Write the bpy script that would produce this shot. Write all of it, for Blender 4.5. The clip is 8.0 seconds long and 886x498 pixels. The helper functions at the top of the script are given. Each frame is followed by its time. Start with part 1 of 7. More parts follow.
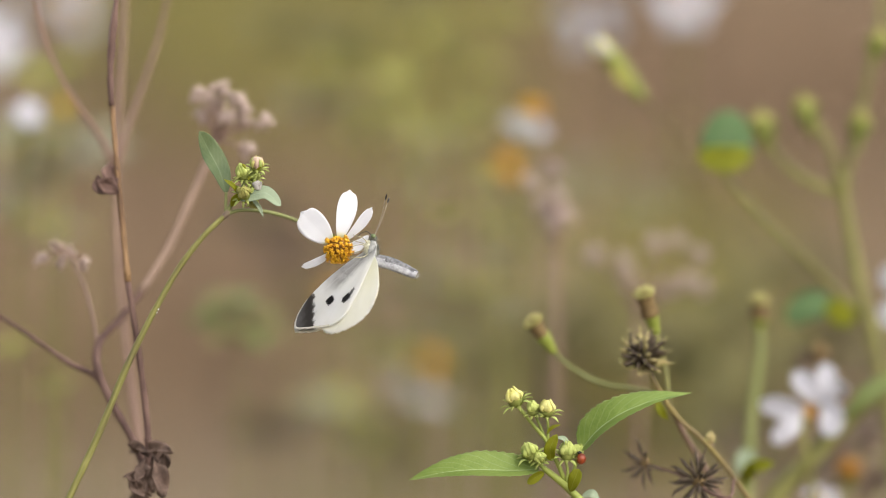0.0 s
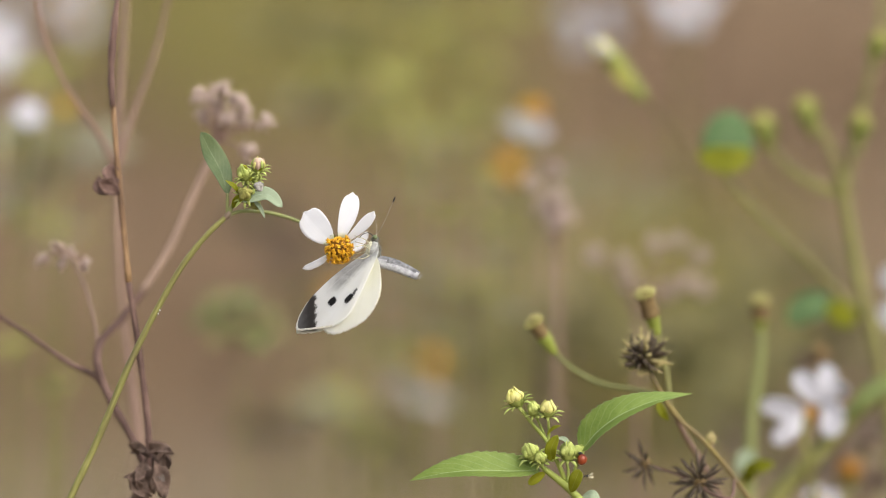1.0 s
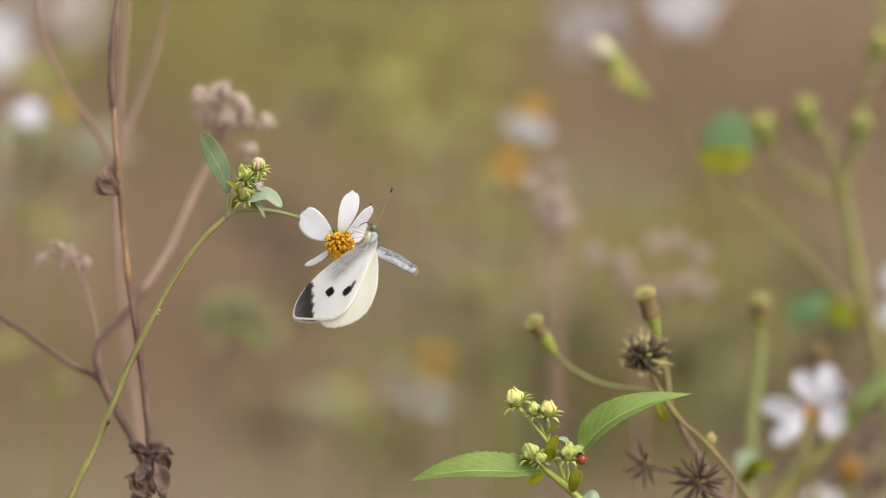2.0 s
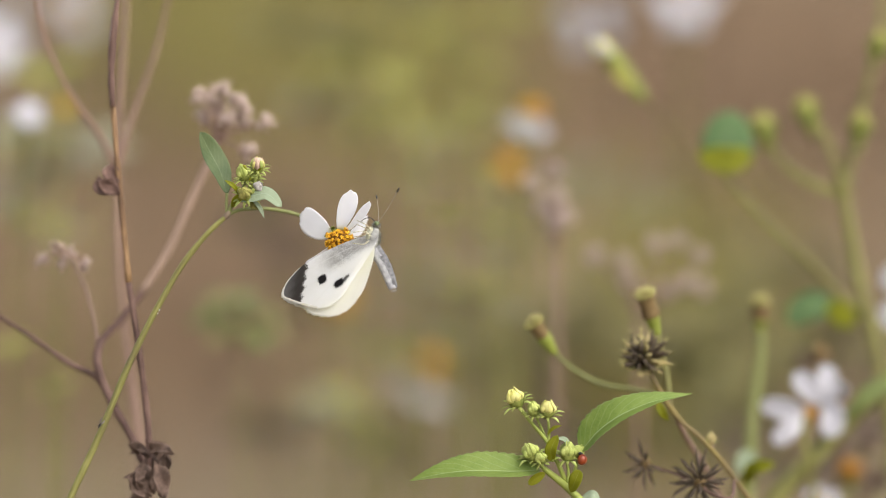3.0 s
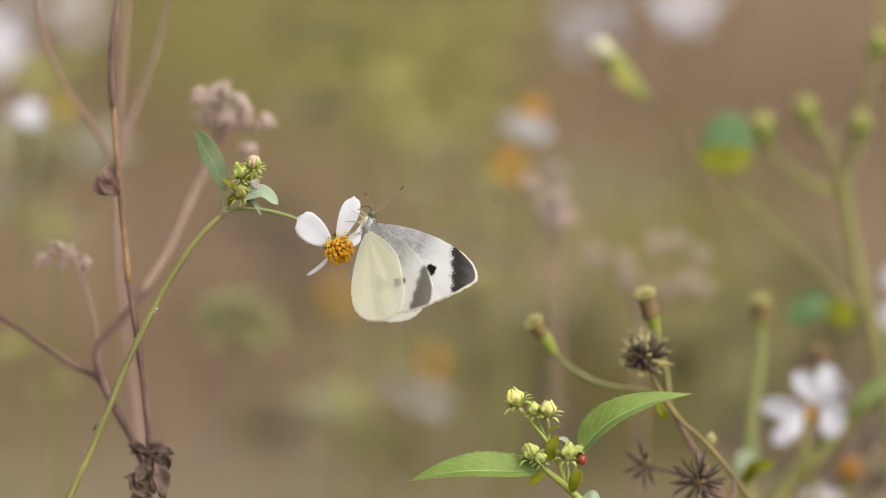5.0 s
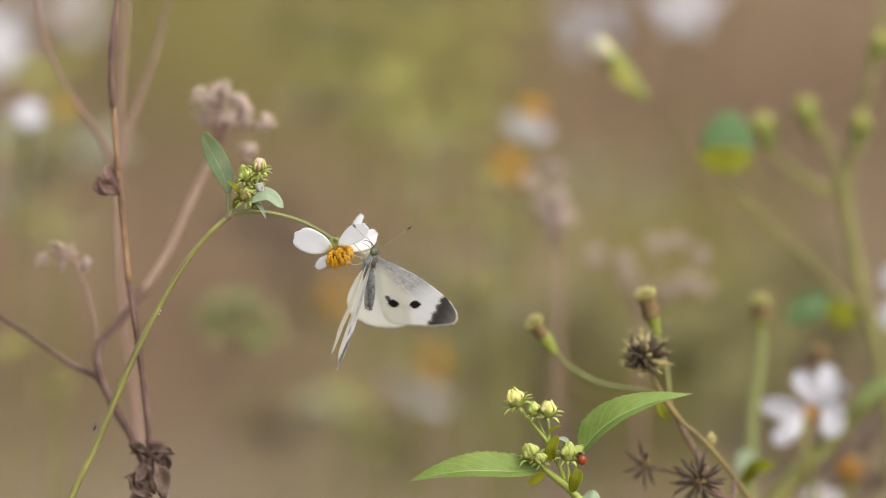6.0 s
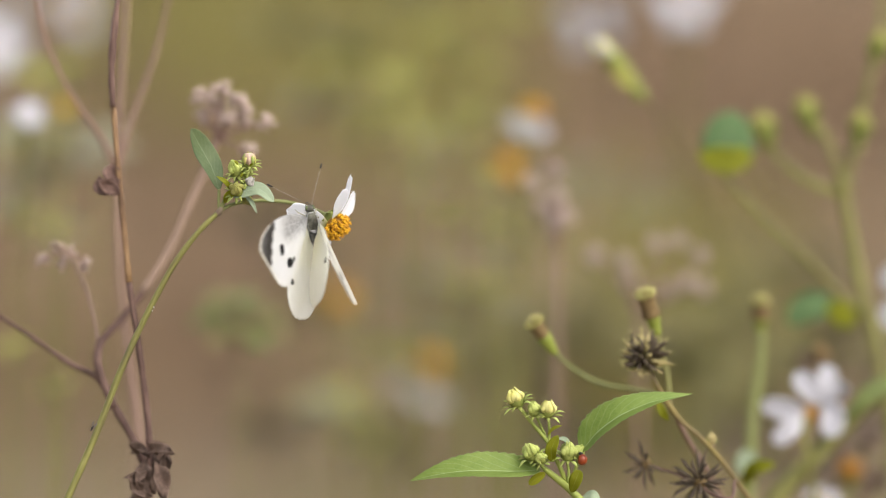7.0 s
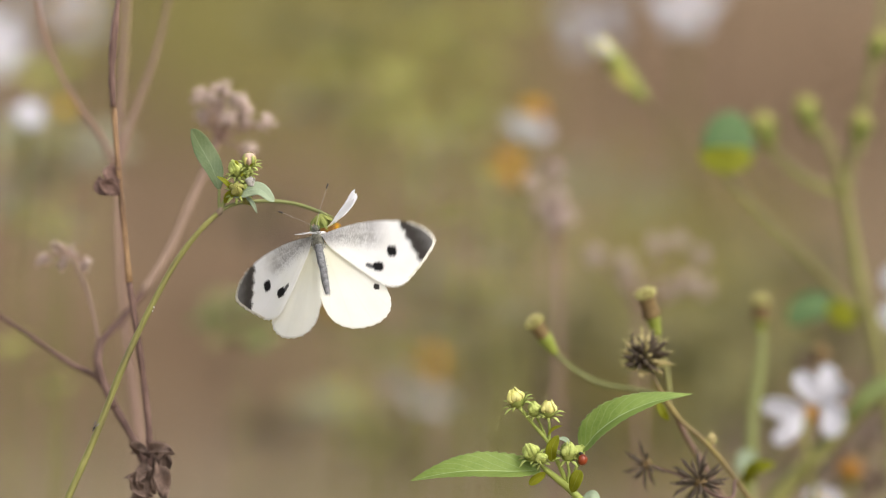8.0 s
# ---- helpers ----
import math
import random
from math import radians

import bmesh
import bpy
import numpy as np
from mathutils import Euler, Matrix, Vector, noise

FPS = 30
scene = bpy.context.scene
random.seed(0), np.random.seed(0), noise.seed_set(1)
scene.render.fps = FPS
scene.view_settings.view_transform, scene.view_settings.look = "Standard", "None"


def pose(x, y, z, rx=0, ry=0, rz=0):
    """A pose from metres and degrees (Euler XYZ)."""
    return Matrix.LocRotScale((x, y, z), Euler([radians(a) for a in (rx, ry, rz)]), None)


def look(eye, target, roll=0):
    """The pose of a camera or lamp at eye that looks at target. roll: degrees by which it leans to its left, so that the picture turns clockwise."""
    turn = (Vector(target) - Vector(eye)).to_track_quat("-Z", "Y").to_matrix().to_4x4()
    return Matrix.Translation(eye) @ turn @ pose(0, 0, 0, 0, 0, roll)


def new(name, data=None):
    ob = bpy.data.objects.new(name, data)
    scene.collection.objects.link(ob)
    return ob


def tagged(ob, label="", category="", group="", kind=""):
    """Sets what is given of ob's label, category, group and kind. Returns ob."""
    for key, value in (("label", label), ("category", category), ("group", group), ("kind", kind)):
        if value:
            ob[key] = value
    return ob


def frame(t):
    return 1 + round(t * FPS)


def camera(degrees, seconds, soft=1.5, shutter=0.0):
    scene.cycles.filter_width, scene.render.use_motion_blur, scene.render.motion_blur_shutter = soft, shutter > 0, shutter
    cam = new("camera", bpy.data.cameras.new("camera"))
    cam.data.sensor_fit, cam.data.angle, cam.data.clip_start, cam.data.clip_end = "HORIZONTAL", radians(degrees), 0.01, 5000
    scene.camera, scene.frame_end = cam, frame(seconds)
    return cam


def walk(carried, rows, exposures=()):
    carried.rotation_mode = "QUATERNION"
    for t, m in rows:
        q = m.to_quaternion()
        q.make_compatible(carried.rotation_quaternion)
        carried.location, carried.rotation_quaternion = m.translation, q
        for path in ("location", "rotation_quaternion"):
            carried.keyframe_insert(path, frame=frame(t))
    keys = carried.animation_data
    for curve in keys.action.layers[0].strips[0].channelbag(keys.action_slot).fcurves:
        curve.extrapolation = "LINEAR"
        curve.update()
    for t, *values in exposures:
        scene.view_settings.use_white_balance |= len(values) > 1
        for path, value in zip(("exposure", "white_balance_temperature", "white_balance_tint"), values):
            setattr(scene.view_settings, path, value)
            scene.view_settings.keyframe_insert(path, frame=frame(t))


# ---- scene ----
cam = camera(8.0, 8.0, soft=0.5, shutter=0.3)
cam.data.dof.use_dof = True
cam.data.dof.focus_distance = 1.553
cam.data.dof.aperture_fstop = 4.2
cam.data.dof.aperture_blades = 9
EYE = (0.0, -1.5363, 0.2709)
# the tripod head settles by a hair
walk(cam, [(0.0, look(EYE, (0.00020, 0, -0.00020))), (0.5, look(EYE, (0.00008, 0, -0.00012))), (1.5, look(EYE, (0, 0, 0))), (4.5, look(EYE, (0, 0, 0))), (8.0, look(EYE, (-0.00014, 0, 0.00002)))], exposures=[(0.0, 0.88, 6500, 12), (8.0, 0.88, 6500, 12)])

# ---- overcast light ----
world = bpy.data.worlds.new("overcast_sky")
scene.world = world
world.use_nodes = True
wn = world.node_tree.nodes
sky = wn.new("ShaderNodeTexSky")
sky.sky_type, sky.sun_disc = "NISHITA", False
sky.sun_elevation, sky.sun_rotation = radians(48), radians(137)
sky.dust_density, sky.air_density = 4.0, 1.0
wn["Background"].inputs["Strength"].default_value = 0.15
cloud = wn.new("ShaderNodeHueSaturation")
cloud.inputs["Saturation"].default_value = 0.4
world.node_tree.links.new(sky.outputs[0], cloud.inputs["Color"])
world.node_tree.links.new(cloud.outputs[0], wn["Background"].inputs["Color"])
sun = new("sun", bpy.data.lights.new("sun", "SUN"))
sun.data.energy, sun.data.angle, sun.data.color = 1.5, radians(80), (1.0, 0.98, 0.95)
sun.matrix_world = look((0.62, -0.66, 1.0), (0, 0, 0))

GROUND = -550.0          # mm, below the flower
MM = 0.001
ORIGIN = {}


# ---- materials ----
def shader(name):
    m = bpy.data.materials.new(name)
    m.use_nodes = True
    t = m.node_tree
    return m, t.nodes, t.links, t.nodes["Principled BSDF"]


def node(nodes, links, kind, *links_in, **props):
    n = nodes.new(kind)
    for k, v in props.items():
        if k == "operation":
            n.operation = v
        elif k == "blend":
            n.blend_type = v
    for i, v in enumerate(links_in):
        if v is None:
            continue
        if hasattr(v, "is_linked"):
            links.new(v, n.inputs[i])
        else:
            n.inputs[i].default_value = v
    return n


def math_node(nodes, links, op, a, b=None, c=None):
    return node(nodes, links, "ShaderNodeMath", a, b, c, operation=op).outputs[0]


def ramp(nodes, links, fac, stops):
    n = nodes.new("ShaderNodeValToRGB")
    el = n.color_ramp.elements
    while len(el) < len(stops):
        el.new(0.5)
    for e, (p, c) in zip(el, stops):
        e.position, e.color = p, (*c, 1)
    links.new(fac, n.inputs[0])
    return n.outputs[0]


def mix(nodes, links, fac, a, b, blend="MIX"):
    n = nodes.new("ShaderNodeMix")
    n.data_type, n.blend_type = "RGBA", blend
    for sock, v in ((n.inputs[0], fac), (n.inputs[6], a), (n.inputs[7], b)):
        if hasattr(v, "is_linked"):
            links.new(v, sock)
        else:
            sock.default_value = v if isinstance(v, float) else (*v, 1)
    return n.outputs[2]


def noise_tex(nodes, links, scale, detail=4.0, coord=None):
    n = nodes.new("ShaderNodeTexNoise")
    n.inputs["Scale"].default_value, n.inputs["Detail"].default_value = scale, detail
    if coord is not None:
        links.new(coord, n.inputs["Vector"])
    return n.outputs[0]


def see_through(nodes, links, bsdf, color, share, sheets=1):
    """Lets part of the light pass through a thin leaf, petal or wing; with two sheets each takes half of the tint."""
    tr = nodes.new("ShaderNodeBsdfTranslucent")
    if sheets == 2:
        half = nodes.new("ShaderNodeGamma")
        half.inputs["Gamma"].default_value = 0.65
        links.new(color, half.inputs["Color"])
        color = half.outputs[0]
    if hasattr(color, "is_linked"):
        links.new(color, tr.inputs[0])
    else:
        tr.inputs[0].default_value = (*color, 1)
    mx = nodes.new("ShaderNodeMixShader")
    mx.inputs[0].default_value = share
    links.new(bsdf.outputs[0], mx.inputs[1])
    links.new(tr.outputs[0], mx.inputs[2])
    links.new(mx.outputs[0], nodes["Material Output"].inputs[0])


def plain(name, lo, hi, coarse=120.0, fine=1500.0, rough=0.6, thin=0.0, bump=0.3, spec=0.3, sheen=0.0):
    """Uneven natural surface: two scales of colour, fine relief."""
    m, n, l, b = shader(name)
    pos = n.new("ShaderNodeTexCoord").outputs["Object"]
    n1, n2 = noise_tex(n, l, coarse, 3.0, pos), noise_tex(n, l, fine, 5.0, pos)
    both = math_node(n, l, "ADD", math_node(n, l, "MULTIPLY", n1, 0.65), math_node(n, l, "MULTIPLY", n2, 0.35))
    col = ramp(n, l, both, [(0.3, lo), (0.7, hi)])
    l.new(col, b.inputs["Base Color"])
    b.inputs["Roughness"].default_value = rough
    b.inputs["Specular IOR Level"].default_value = spec
    b.inputs["Sheen Weight"].default_value = sheen
    bp = n.new("ShaderNodeBump")
    bp.inputs["Strength"].default_value, bp.inputs["Distance"].default_value = bump, 0.0003
    l.new(n2, bp.inputs["Height"])
    l.new(bp.outputs[0], b.inputs["Normal"])
    if thin:
        see_through(n, l, b, col, thin)
    return m


def leaf_mat(name, lo, hi, rib, thin=0.35, rough=0.5):
    """Leaf with a pale midrib and side veins, drawn along its own length."""
    m, n, l, b = shader(name)
    uv = n.new("ShaderNodeSeparateXYZ")
    l.new(n.new("ShaderNodeTexCoord").outputs["UV"], uv.inputs[0])
    pos = n.new("ShaderNodeTexCoord").outputs["Object"]
    across = math_node(n, l, "ABSOLUTE", uv.outputs[0])
    waver = math_node(n, l, "MULTIPLY", noise_tex(n, l, 160.0, 3.0, pos), 3.0)
    slant = math_node(n, l, "ADD", waver, math_node(n, l, "SUBTRACT", math_node(n, l, "MULTIPLY", uv.outputs[1], 26.0), math_node(n, l, "MULTIPLY", across, 9.0)))
    side = math_node(n, l, "POWER", math_node(n, l, "ABSOLUTE", math_node(n, l, "SINE", slant)), 50.0)
    mid = math_node(n, l, "LESS_THAN", across, 0.035)
    rim = math_node(n, l, "MULTIPLY", math_node(n, l, "GREATER_THAN", across, 0.95), 0.5)
    vein = math_node(n, l, "MAXIMUM", math_node(n, l, "MAXIMUM", mid, rim), math_node(n, l, "MULTIPLY", side, 0.3))
    n1, n2 = noise_tex(n, l, 220.0, 3.0, pos), noise_tex(n, l, 2200.0, 5.0, pos)
    both = math_node(n, l, "ADD", math_node(n, l, "MULTIPLY", n1, 0.6), math_node(n, l, "MULTIPLY", n2, 0.4))
    col = mix(n, l, math_node(n, l, "MULTIPLY", vein, 0.38), ramp(n, l, both, [(0.3, lo), (0.7, hi)]), rib)
    l.new(col, b.inputs["Base Color"])
    b.inputs["Roughness"].default_value = rough
    b.inputs["Specular IOR Level"].default_value = 0.2
    bp = n.new("ShaderNodeBump")
    bp.inputs["Strength"].default_value, bp.inputs["Distance"].default_value = 0.35, 0.0003
    l.new(math_node(n, l, "SUBTRACT", n2, vein), bp.inputs["Height"])
    l.new(bp.outputs[0], b.inputs["Normal"])
    see_through(n, l, b, col, thin)
    return m


def fibrous(name, lo, mid, hi, rough=0.6, along=50.0):
    """Stem skin: streaks that run up the stem, broken by slow patches of colour."""
    m, n, l, b = shader(name)
    pos = n.new("ShaderNodeTexCoord").outputs["Object"]
    around = n.new("ShaderNodeTexCoord").outputs["UV"]
    streak, patch, grain = noise_tex(n, l, 3.0, 3.0, around), noise_tex(n, l, along, 3.0, pos), noise_tex(n, l, 2600.0, 4.0, pos)
    both = math_node(n, l, "ADD", math_node(n, l, "MULTIPLY", streak, 0.5), math_node(n, l, "MULTIPLY", patch, 0.5))
    col = ramp(n, l, both, [(0.34, lo), (0.5, mid), (0.66, hi)])
    l.new(mix(n, l, math_node(n, l, "MULTIPLY", grain, 0.3), col, lo), b.inputs["Base Color"])
    b.inputs["Roughness"].default_value, b.inputs["Specular IOR Level"].default_value = rough, 0.25
    bp = n.new("ShaderNodeBump")
    bp.inputs["Strength"].default_value, bp.inputs["Distance"].default_value = 0.5, 0.0003
    l.new(streak, bp.inputs["Height"])
    l.new(bp.outputs[0], b.inputs["Normal"])
    return m


STEM = fibrous("green_stem", (0.1, 0.08, 0.036), (0.155, 0.15, 0.038), (0.26, 0.25, 0.075), 0.5, 70.0)
STEM_PALE = plain("pale_green_stem", (0.123, 0.139, 0.0369), (0.189, 0.197, 0.0697), 60, 1500, 0.5)
STEM_JOINT = plain("purple_joint", (0.12, 0.075, 0.065), (0.21, 0.17, 0.095), 300, 1800, 0.6)
LEAF = leaf_mat("leaf_green", (0.13, 0.2, 0.033), (0.22, 0.29, 0.066), (0.5, 0.58, 0.34))
LEAF_DARK = leaf_mat("leaf_dull_green", (0.068, 0.1, 0.04), (0.115, 0.145, 0.062), (0.24, 0.29, 0.17), 0.2)
LEAF_GREY = leaf_mat("leaf_grey_green", (0.2, 0.25, 0.15), (0.29, 0.34, 0.22), (0.36, 0.46, 0.36), 0.2)
LEAF_TEAL = leaf_mat("leaf_teal", (0.055, 0.1, 0.033), (0.09, 0.145, 0.052), (0.17, 0.22, 0.12), 0.15, 0.7)
LEAF_LIME = leaf_mat("leaf_lime", (0.19, 0.2, 0.007), (0.29, 0.3, 0.016), (0.42, 0.48, 0.12), 0.5)
FAR_LEAF = leaf_mat("leaf_olive", (0.138, 0.127, 0.046), (0.23, 0.207, 0.0828), (0.32, 0.3, 0.16))
FAR_LIME = leaf_mat("leaf_far_lime", (0.275, 0.266, 0.057), (0.399, 0.38, 0.104), (0.42, 0.44, 0.2))
FAR_GREY = leaf_mat("leaf_grey_olive", (0.175, 0.17, 0.11), (0.258, 0.244, 0.166), (0.3, 0.32, 0.2), 0.2)
FAR_DARK = leaf_mat("leaf_dark_olive", (0.101, 0.0874, 0.0322), (0.161, 0.138, 0.0552), (0.25, 0.25, 0.1))
FAR_GREEN = leaf_mat("leaf_far_green", (0.12, 0.155, 0.045), (0.2, 0.24, 0.08), (0.3, 0.33, 0.16), 0.3)
FAR_BROWN = leaf_mat("leaf_withered", (0.075, 0.052, 0.034), (0.125, 0.088, 0.058), (0.16, 0.12, 0.08), 0.2)
STEM_LIME = plain("lime_stem", (0.153, 0.189, 0.027), (0.252, 0.288, 0.054), 200, 1800, 0.5)
CROWN = plain("pale_crown", (0.324, 0.297, 0.09), (0.477, 0.432, 0.18), 400, 2500, 0.8, 0.2)
BRACT = plain("bract_green", (0.16, 0.19, 0.032), (0.31, 0.33, 0.085), 500, 2500, 0.55, 0.25)
BRACT_TIP = plain("pale_bract", (0.28, 0.35, 0.07), (0.46, 0.51, 0.16), 500, 2500, 0.6, 0.3)
BUD_YELLOW = plain("bud_yellow", (0.5, 0.47, 0.1), (0.68, 0.64, 0.26), 500, 2500, 0.6, 0.2)
BUD_PINK = plain("bud_pink", (0.4, 0.27, 0.18), (0.58, 0.43, 0.32), 500, 2500, 0.6, 0.2)
BUD_GREEN = plain("bud_pale_green", (0.3, 0.36, 0.07), (0.5, 0.54, 0.17), 500, 2500, 0.6, 0.2)
BUD_OLIVE = plain("bud_olive", (0.2, 0.2, 0.045), (0.34, 0.32, 0.09), 500, 2500, 0.6, 0.2)
BUD_LILAC = plain("bud_lilac", (0.26, 0.25, 0.2), (0.42, 0.39, 0.36), 500, 2500, 0.7, 0.1)


def ray_mat():
    """Ray petal: white, with faint lengthwise veins and a yellow-green foot."""
    m, n, l, b = shader("ray_petal")
    uv = n.new("ShaderNodeSeparateXYZ")
    l.new(n.new("ShaderNodeTexCoord").outputs["UV"], uv.inputs[0])
    pos = n.new("ShaderNodeTexCoord").outputs["Object"]
    n1 = noise_tex(n, l, 300.0, 4.0, pos)
    vein = math_node(n, l, "POWER", math_node(n, l, "ABSOLUTE", math_node(n, l, "SINE", math_node(n, l, "MULTIPLY", uv.outputs[0], 14.0))), 12.0)
    white = ramp(n, l, n1, [(0.3, (0.87, 0.87, 0.875)), (0.7, (0.91, 0.91, 0.91))])
    white = mix(n, l, math_node(n, l, "MULTIPLY", vein, 0.05), white, (0.72, 0.72, 0.74))
    foot = n.new("ShaderNodeMapRange")
    foot.interpolation_type = "SMOOTHSTEP"
    l.new(math_node(n, l, "ADD", uv.outputs[1], math_node(n, l, "MULTIPLY", n1, 0.08)), foot.inputs[0])
    foot.inputs[1].default_value, foot.inputs[2].default_value = 0.26, 0.08
    col = mix(n, l, foot.outputs[0], white, (0.68, 0.64, 0.22))
    l.new(col, b.inputs["Base Color"])
    b.inputs["Roughness"].default_value, b.inputs["Specular IOR Level"].default_value = 0.6, 0.2
    bp = n.new("ShaderNodeBump")
    bp.inputs["Strength"].default_value, bp.inputs["Distance"].default_value = 0.12, 0.0002
    l.new(vein, bp.inputs["Height"])
    l.new(bp.outputs[0], b.inputs["Normal"])
    see_through(n, l, b, col, 0.6, 2)
    return m


RAY = ray_mat()
# rear flowers' white, lowered in the colour to stand for less light on them
PETAL_DIM = plain("dimmed_petal", (0.47, 0.465, 0.49), (0.58, 0.575, 0.6), 200, 900, 0.6, 0.35, 0.12)
FLORET = plain("floret_yellow", (0.62, 0.3, 0.01), (0.85, 0.52, 0.03), 600, 3000, 0.5, 0.15)
SPENT = plain("spent_orange", (0.3, 0.14, 0.008), (0.42, 0.22, 0.015), 300, 2000, 0.7)
BUD_GOLD = plain("dull_gold", (0.36, 0.24, 0.012), (0.5, 0.34, 0.03), 600, 3000, 0.6, 0.15)
FLORET_ORANGE = plain("floret_orange", (0.42, 0.17, 0.008), (0.66, 0.34, 0.015), 600, 3000, 0.5, 0.15)
FLORET_DARK = plain("floret_brown", (0.12, 0.05, 0.005), (0.3, 0.14, 0.01), 600, 3000, 0.6)
DRY = fibrous("dry_bark", (0.04, 0.022, 0.018), (0.105, 0.062, 0.047), (0.2, 0.125, 0.095), 0.85, 120.0)
DRY_TAN = fibrous("dry_tan_stem", (0.06, 0.035, 0.022), (0.165, 0.095, 0.045), (0.36, 0.225, 0.105), 0.7, 90.0)
DRY_TWIG = plain("dry_grey_twig", (0.13, 0.085, 0.06), (0.24, 0.165, 0.115), 60, 1200, 0.8, 0, 0.4)
DRY_PINK = plain("dry_pink_stem", (0.175, 0.11, 0.0828), (0.248, 0.161, 0.12), 60, 1200, 0.8, 0, 0.4)
DRY_FLUFF = plain("dry_seed_fluff", (0.36, 0.265, 0.215), (0.6, 0.48, 0.41), 200, 1500, 0.95, 0.2)
DRY_LEAF = plain("shrivelled_leaf", (0.04, 0.025, 0.018), (0.2, 0.135, 0.1), 150, 1400, 0.9, 0.1, 0.7)
SEED_DARK = plain("dark_achene", (0.025, 0.018, 0.01), (0.09, 0.065, 0.04), 500, 2500, 0.8)
SEED_TAN = plain("tan_bract", (0.25, 0.2, 0.07), (0.43, 0.36, 0.17), 500, 2500, 0.8, 0.15)
HUSK = plain("husk_brown", (0.07, 0.042, 0.015), (0.19, 0.13, 0.05), 400, 2000, 0.8)
BEETLE = plain("beetle_red", (0.09, 0.015, 0.006), (0.25, 0.045, 0.01), 500, 2500, 0.35, 0, 0.05, 0.4)
BLACK = plain("insect_black", (0.006, 0.005, 0.005), (0.03, 0.025, 0.02), 800, 4000, 0.4)
GRASS = plain("green_weed", (0.205, 0.178, 0.053), (0.316, 0.27, 0.088), 3, 60, 0.7, 0.3)
GRASS_DRY = plain("dry_grass", (0.18, 0.122, 0.072), (0.295, 0.204, 0.124), 3, 60, 0.8, 0.2)
DEW = plain("dew", (0.8, 0.8, 0.8), (0.9, 0.9, 0.9), 500, 2500, 0.05)


def ground_mat():
    m, n, l, b = shader("bare_earth")
    pos = n.new("ShaderNodeTexCoord").outputs["Object"]
    n1, n2, n3 = noise_tex(n, l, 1.6, 4.0, pos), noise_tex(n, l, 14.0, 6.0, pos), noise_tex(n, l, 160.0, 6.0, pos)
    soil = ramp(n, l, n2, [(0.3, (0.17, 0.123, 0.066)), (0.7, (0.27, 0.2, 0.111))])
    col = mix(n, l, ramp(n, l, n1, [(0.56, (0, 0, 0)), (0.74, (1, 1, 1))]), soil, (0.185, 0.165, 0.055))
    col = mix(n, l, 0.25, col, ramp(n, l, n3, [(0.35, (0.08, 0.06, 0.04)), (0.65, (0.34, 0.24, 0.17))]))
    l.new(col, b.inputs["Base Color"])
    b.inputs["Roughness"].default_value = 0.95
    bp = n.new("ShaderNodeBump")
    bp.inputs["Strength"].default_value, bp.inputs["Distance"].default_value = 0.8, 0.02
    l.new(n3, bp.inputs["Height"])
    l.new(bp.outputs[0], b.inputs["Normal"])
    return m


# ---- mesh helpers (millimetres) ----
def thing(name, base, label, category, group="", kind=""):
    ob = new(name)
    ob.empty_display_size = 0.01
    ob.location = Vector(base) * MM
    ORIGIN[ob.name] = Vector(base)
    return tagged(ob, label, category, group, kind)


def part(name, bm, mat, parent=None, label="", local=False):
    """Links a bmesh, drawn in millimetres of the place (or of its thing, if local), as one mesh."""
    me = bpy.data.meshes.new(name)
    o = Vector((0, 0, 0)) if local or parent is None else ORIGIN[parent.name]
    bmesh.ops.transform(bm, matrix=Matrix.Scale(MM, 4) @ Matrix.Translation(-o), verts=bm.verts)
    bmesh.ops.recalc_face_normals(bm, faces=bm.faces)
    for f in bm.faces:
        f.smooth = True
    bm.to_mesh(me)
    bm.free()
    for m in mat if isinstance(mat, (list, tuple)) else (mat,):
        me.materials.append(m)
    ob = new(name, me)
    if parent:
        ob.parent = parent
        ORIGIN[ob.name] = o
    return tagged(ob, label)


def spline(pts, steps=5):
    """A smooth curve through the points that does not swing out where they lie unevenly."""
    p = [Vector(q) for q in pts]
    if len(p) == 2:
        return [p[0].lerp(p[1], i / steps) for i in range(steps + 1)]
    h = [max((b - a).length, 1e-6) for a, b in zip(p, p[1:])]
    way = [(b - a) / k for a, b, k in zip(p, p[1:], h)]
    m = [way[0]] + [(way[i - 1] * h[i] + way[i] * h[i - 1]) / (h[i - 1] + h[i]) for i in range(1, len(way))] + [way[-1]]
    out = []
    for i, k in enumerate(h):
        for j in range(steps):
            u = j / steps
            a, b = u * u * (3 - 2 * u), u * (1 - u)
            out.append(p[i] * (1 - a) + p[i + 1] * a + m[i] * (k * b * (1 - u)) - m[i + 1] * (k * b * u))
    return out + [p[-1]]


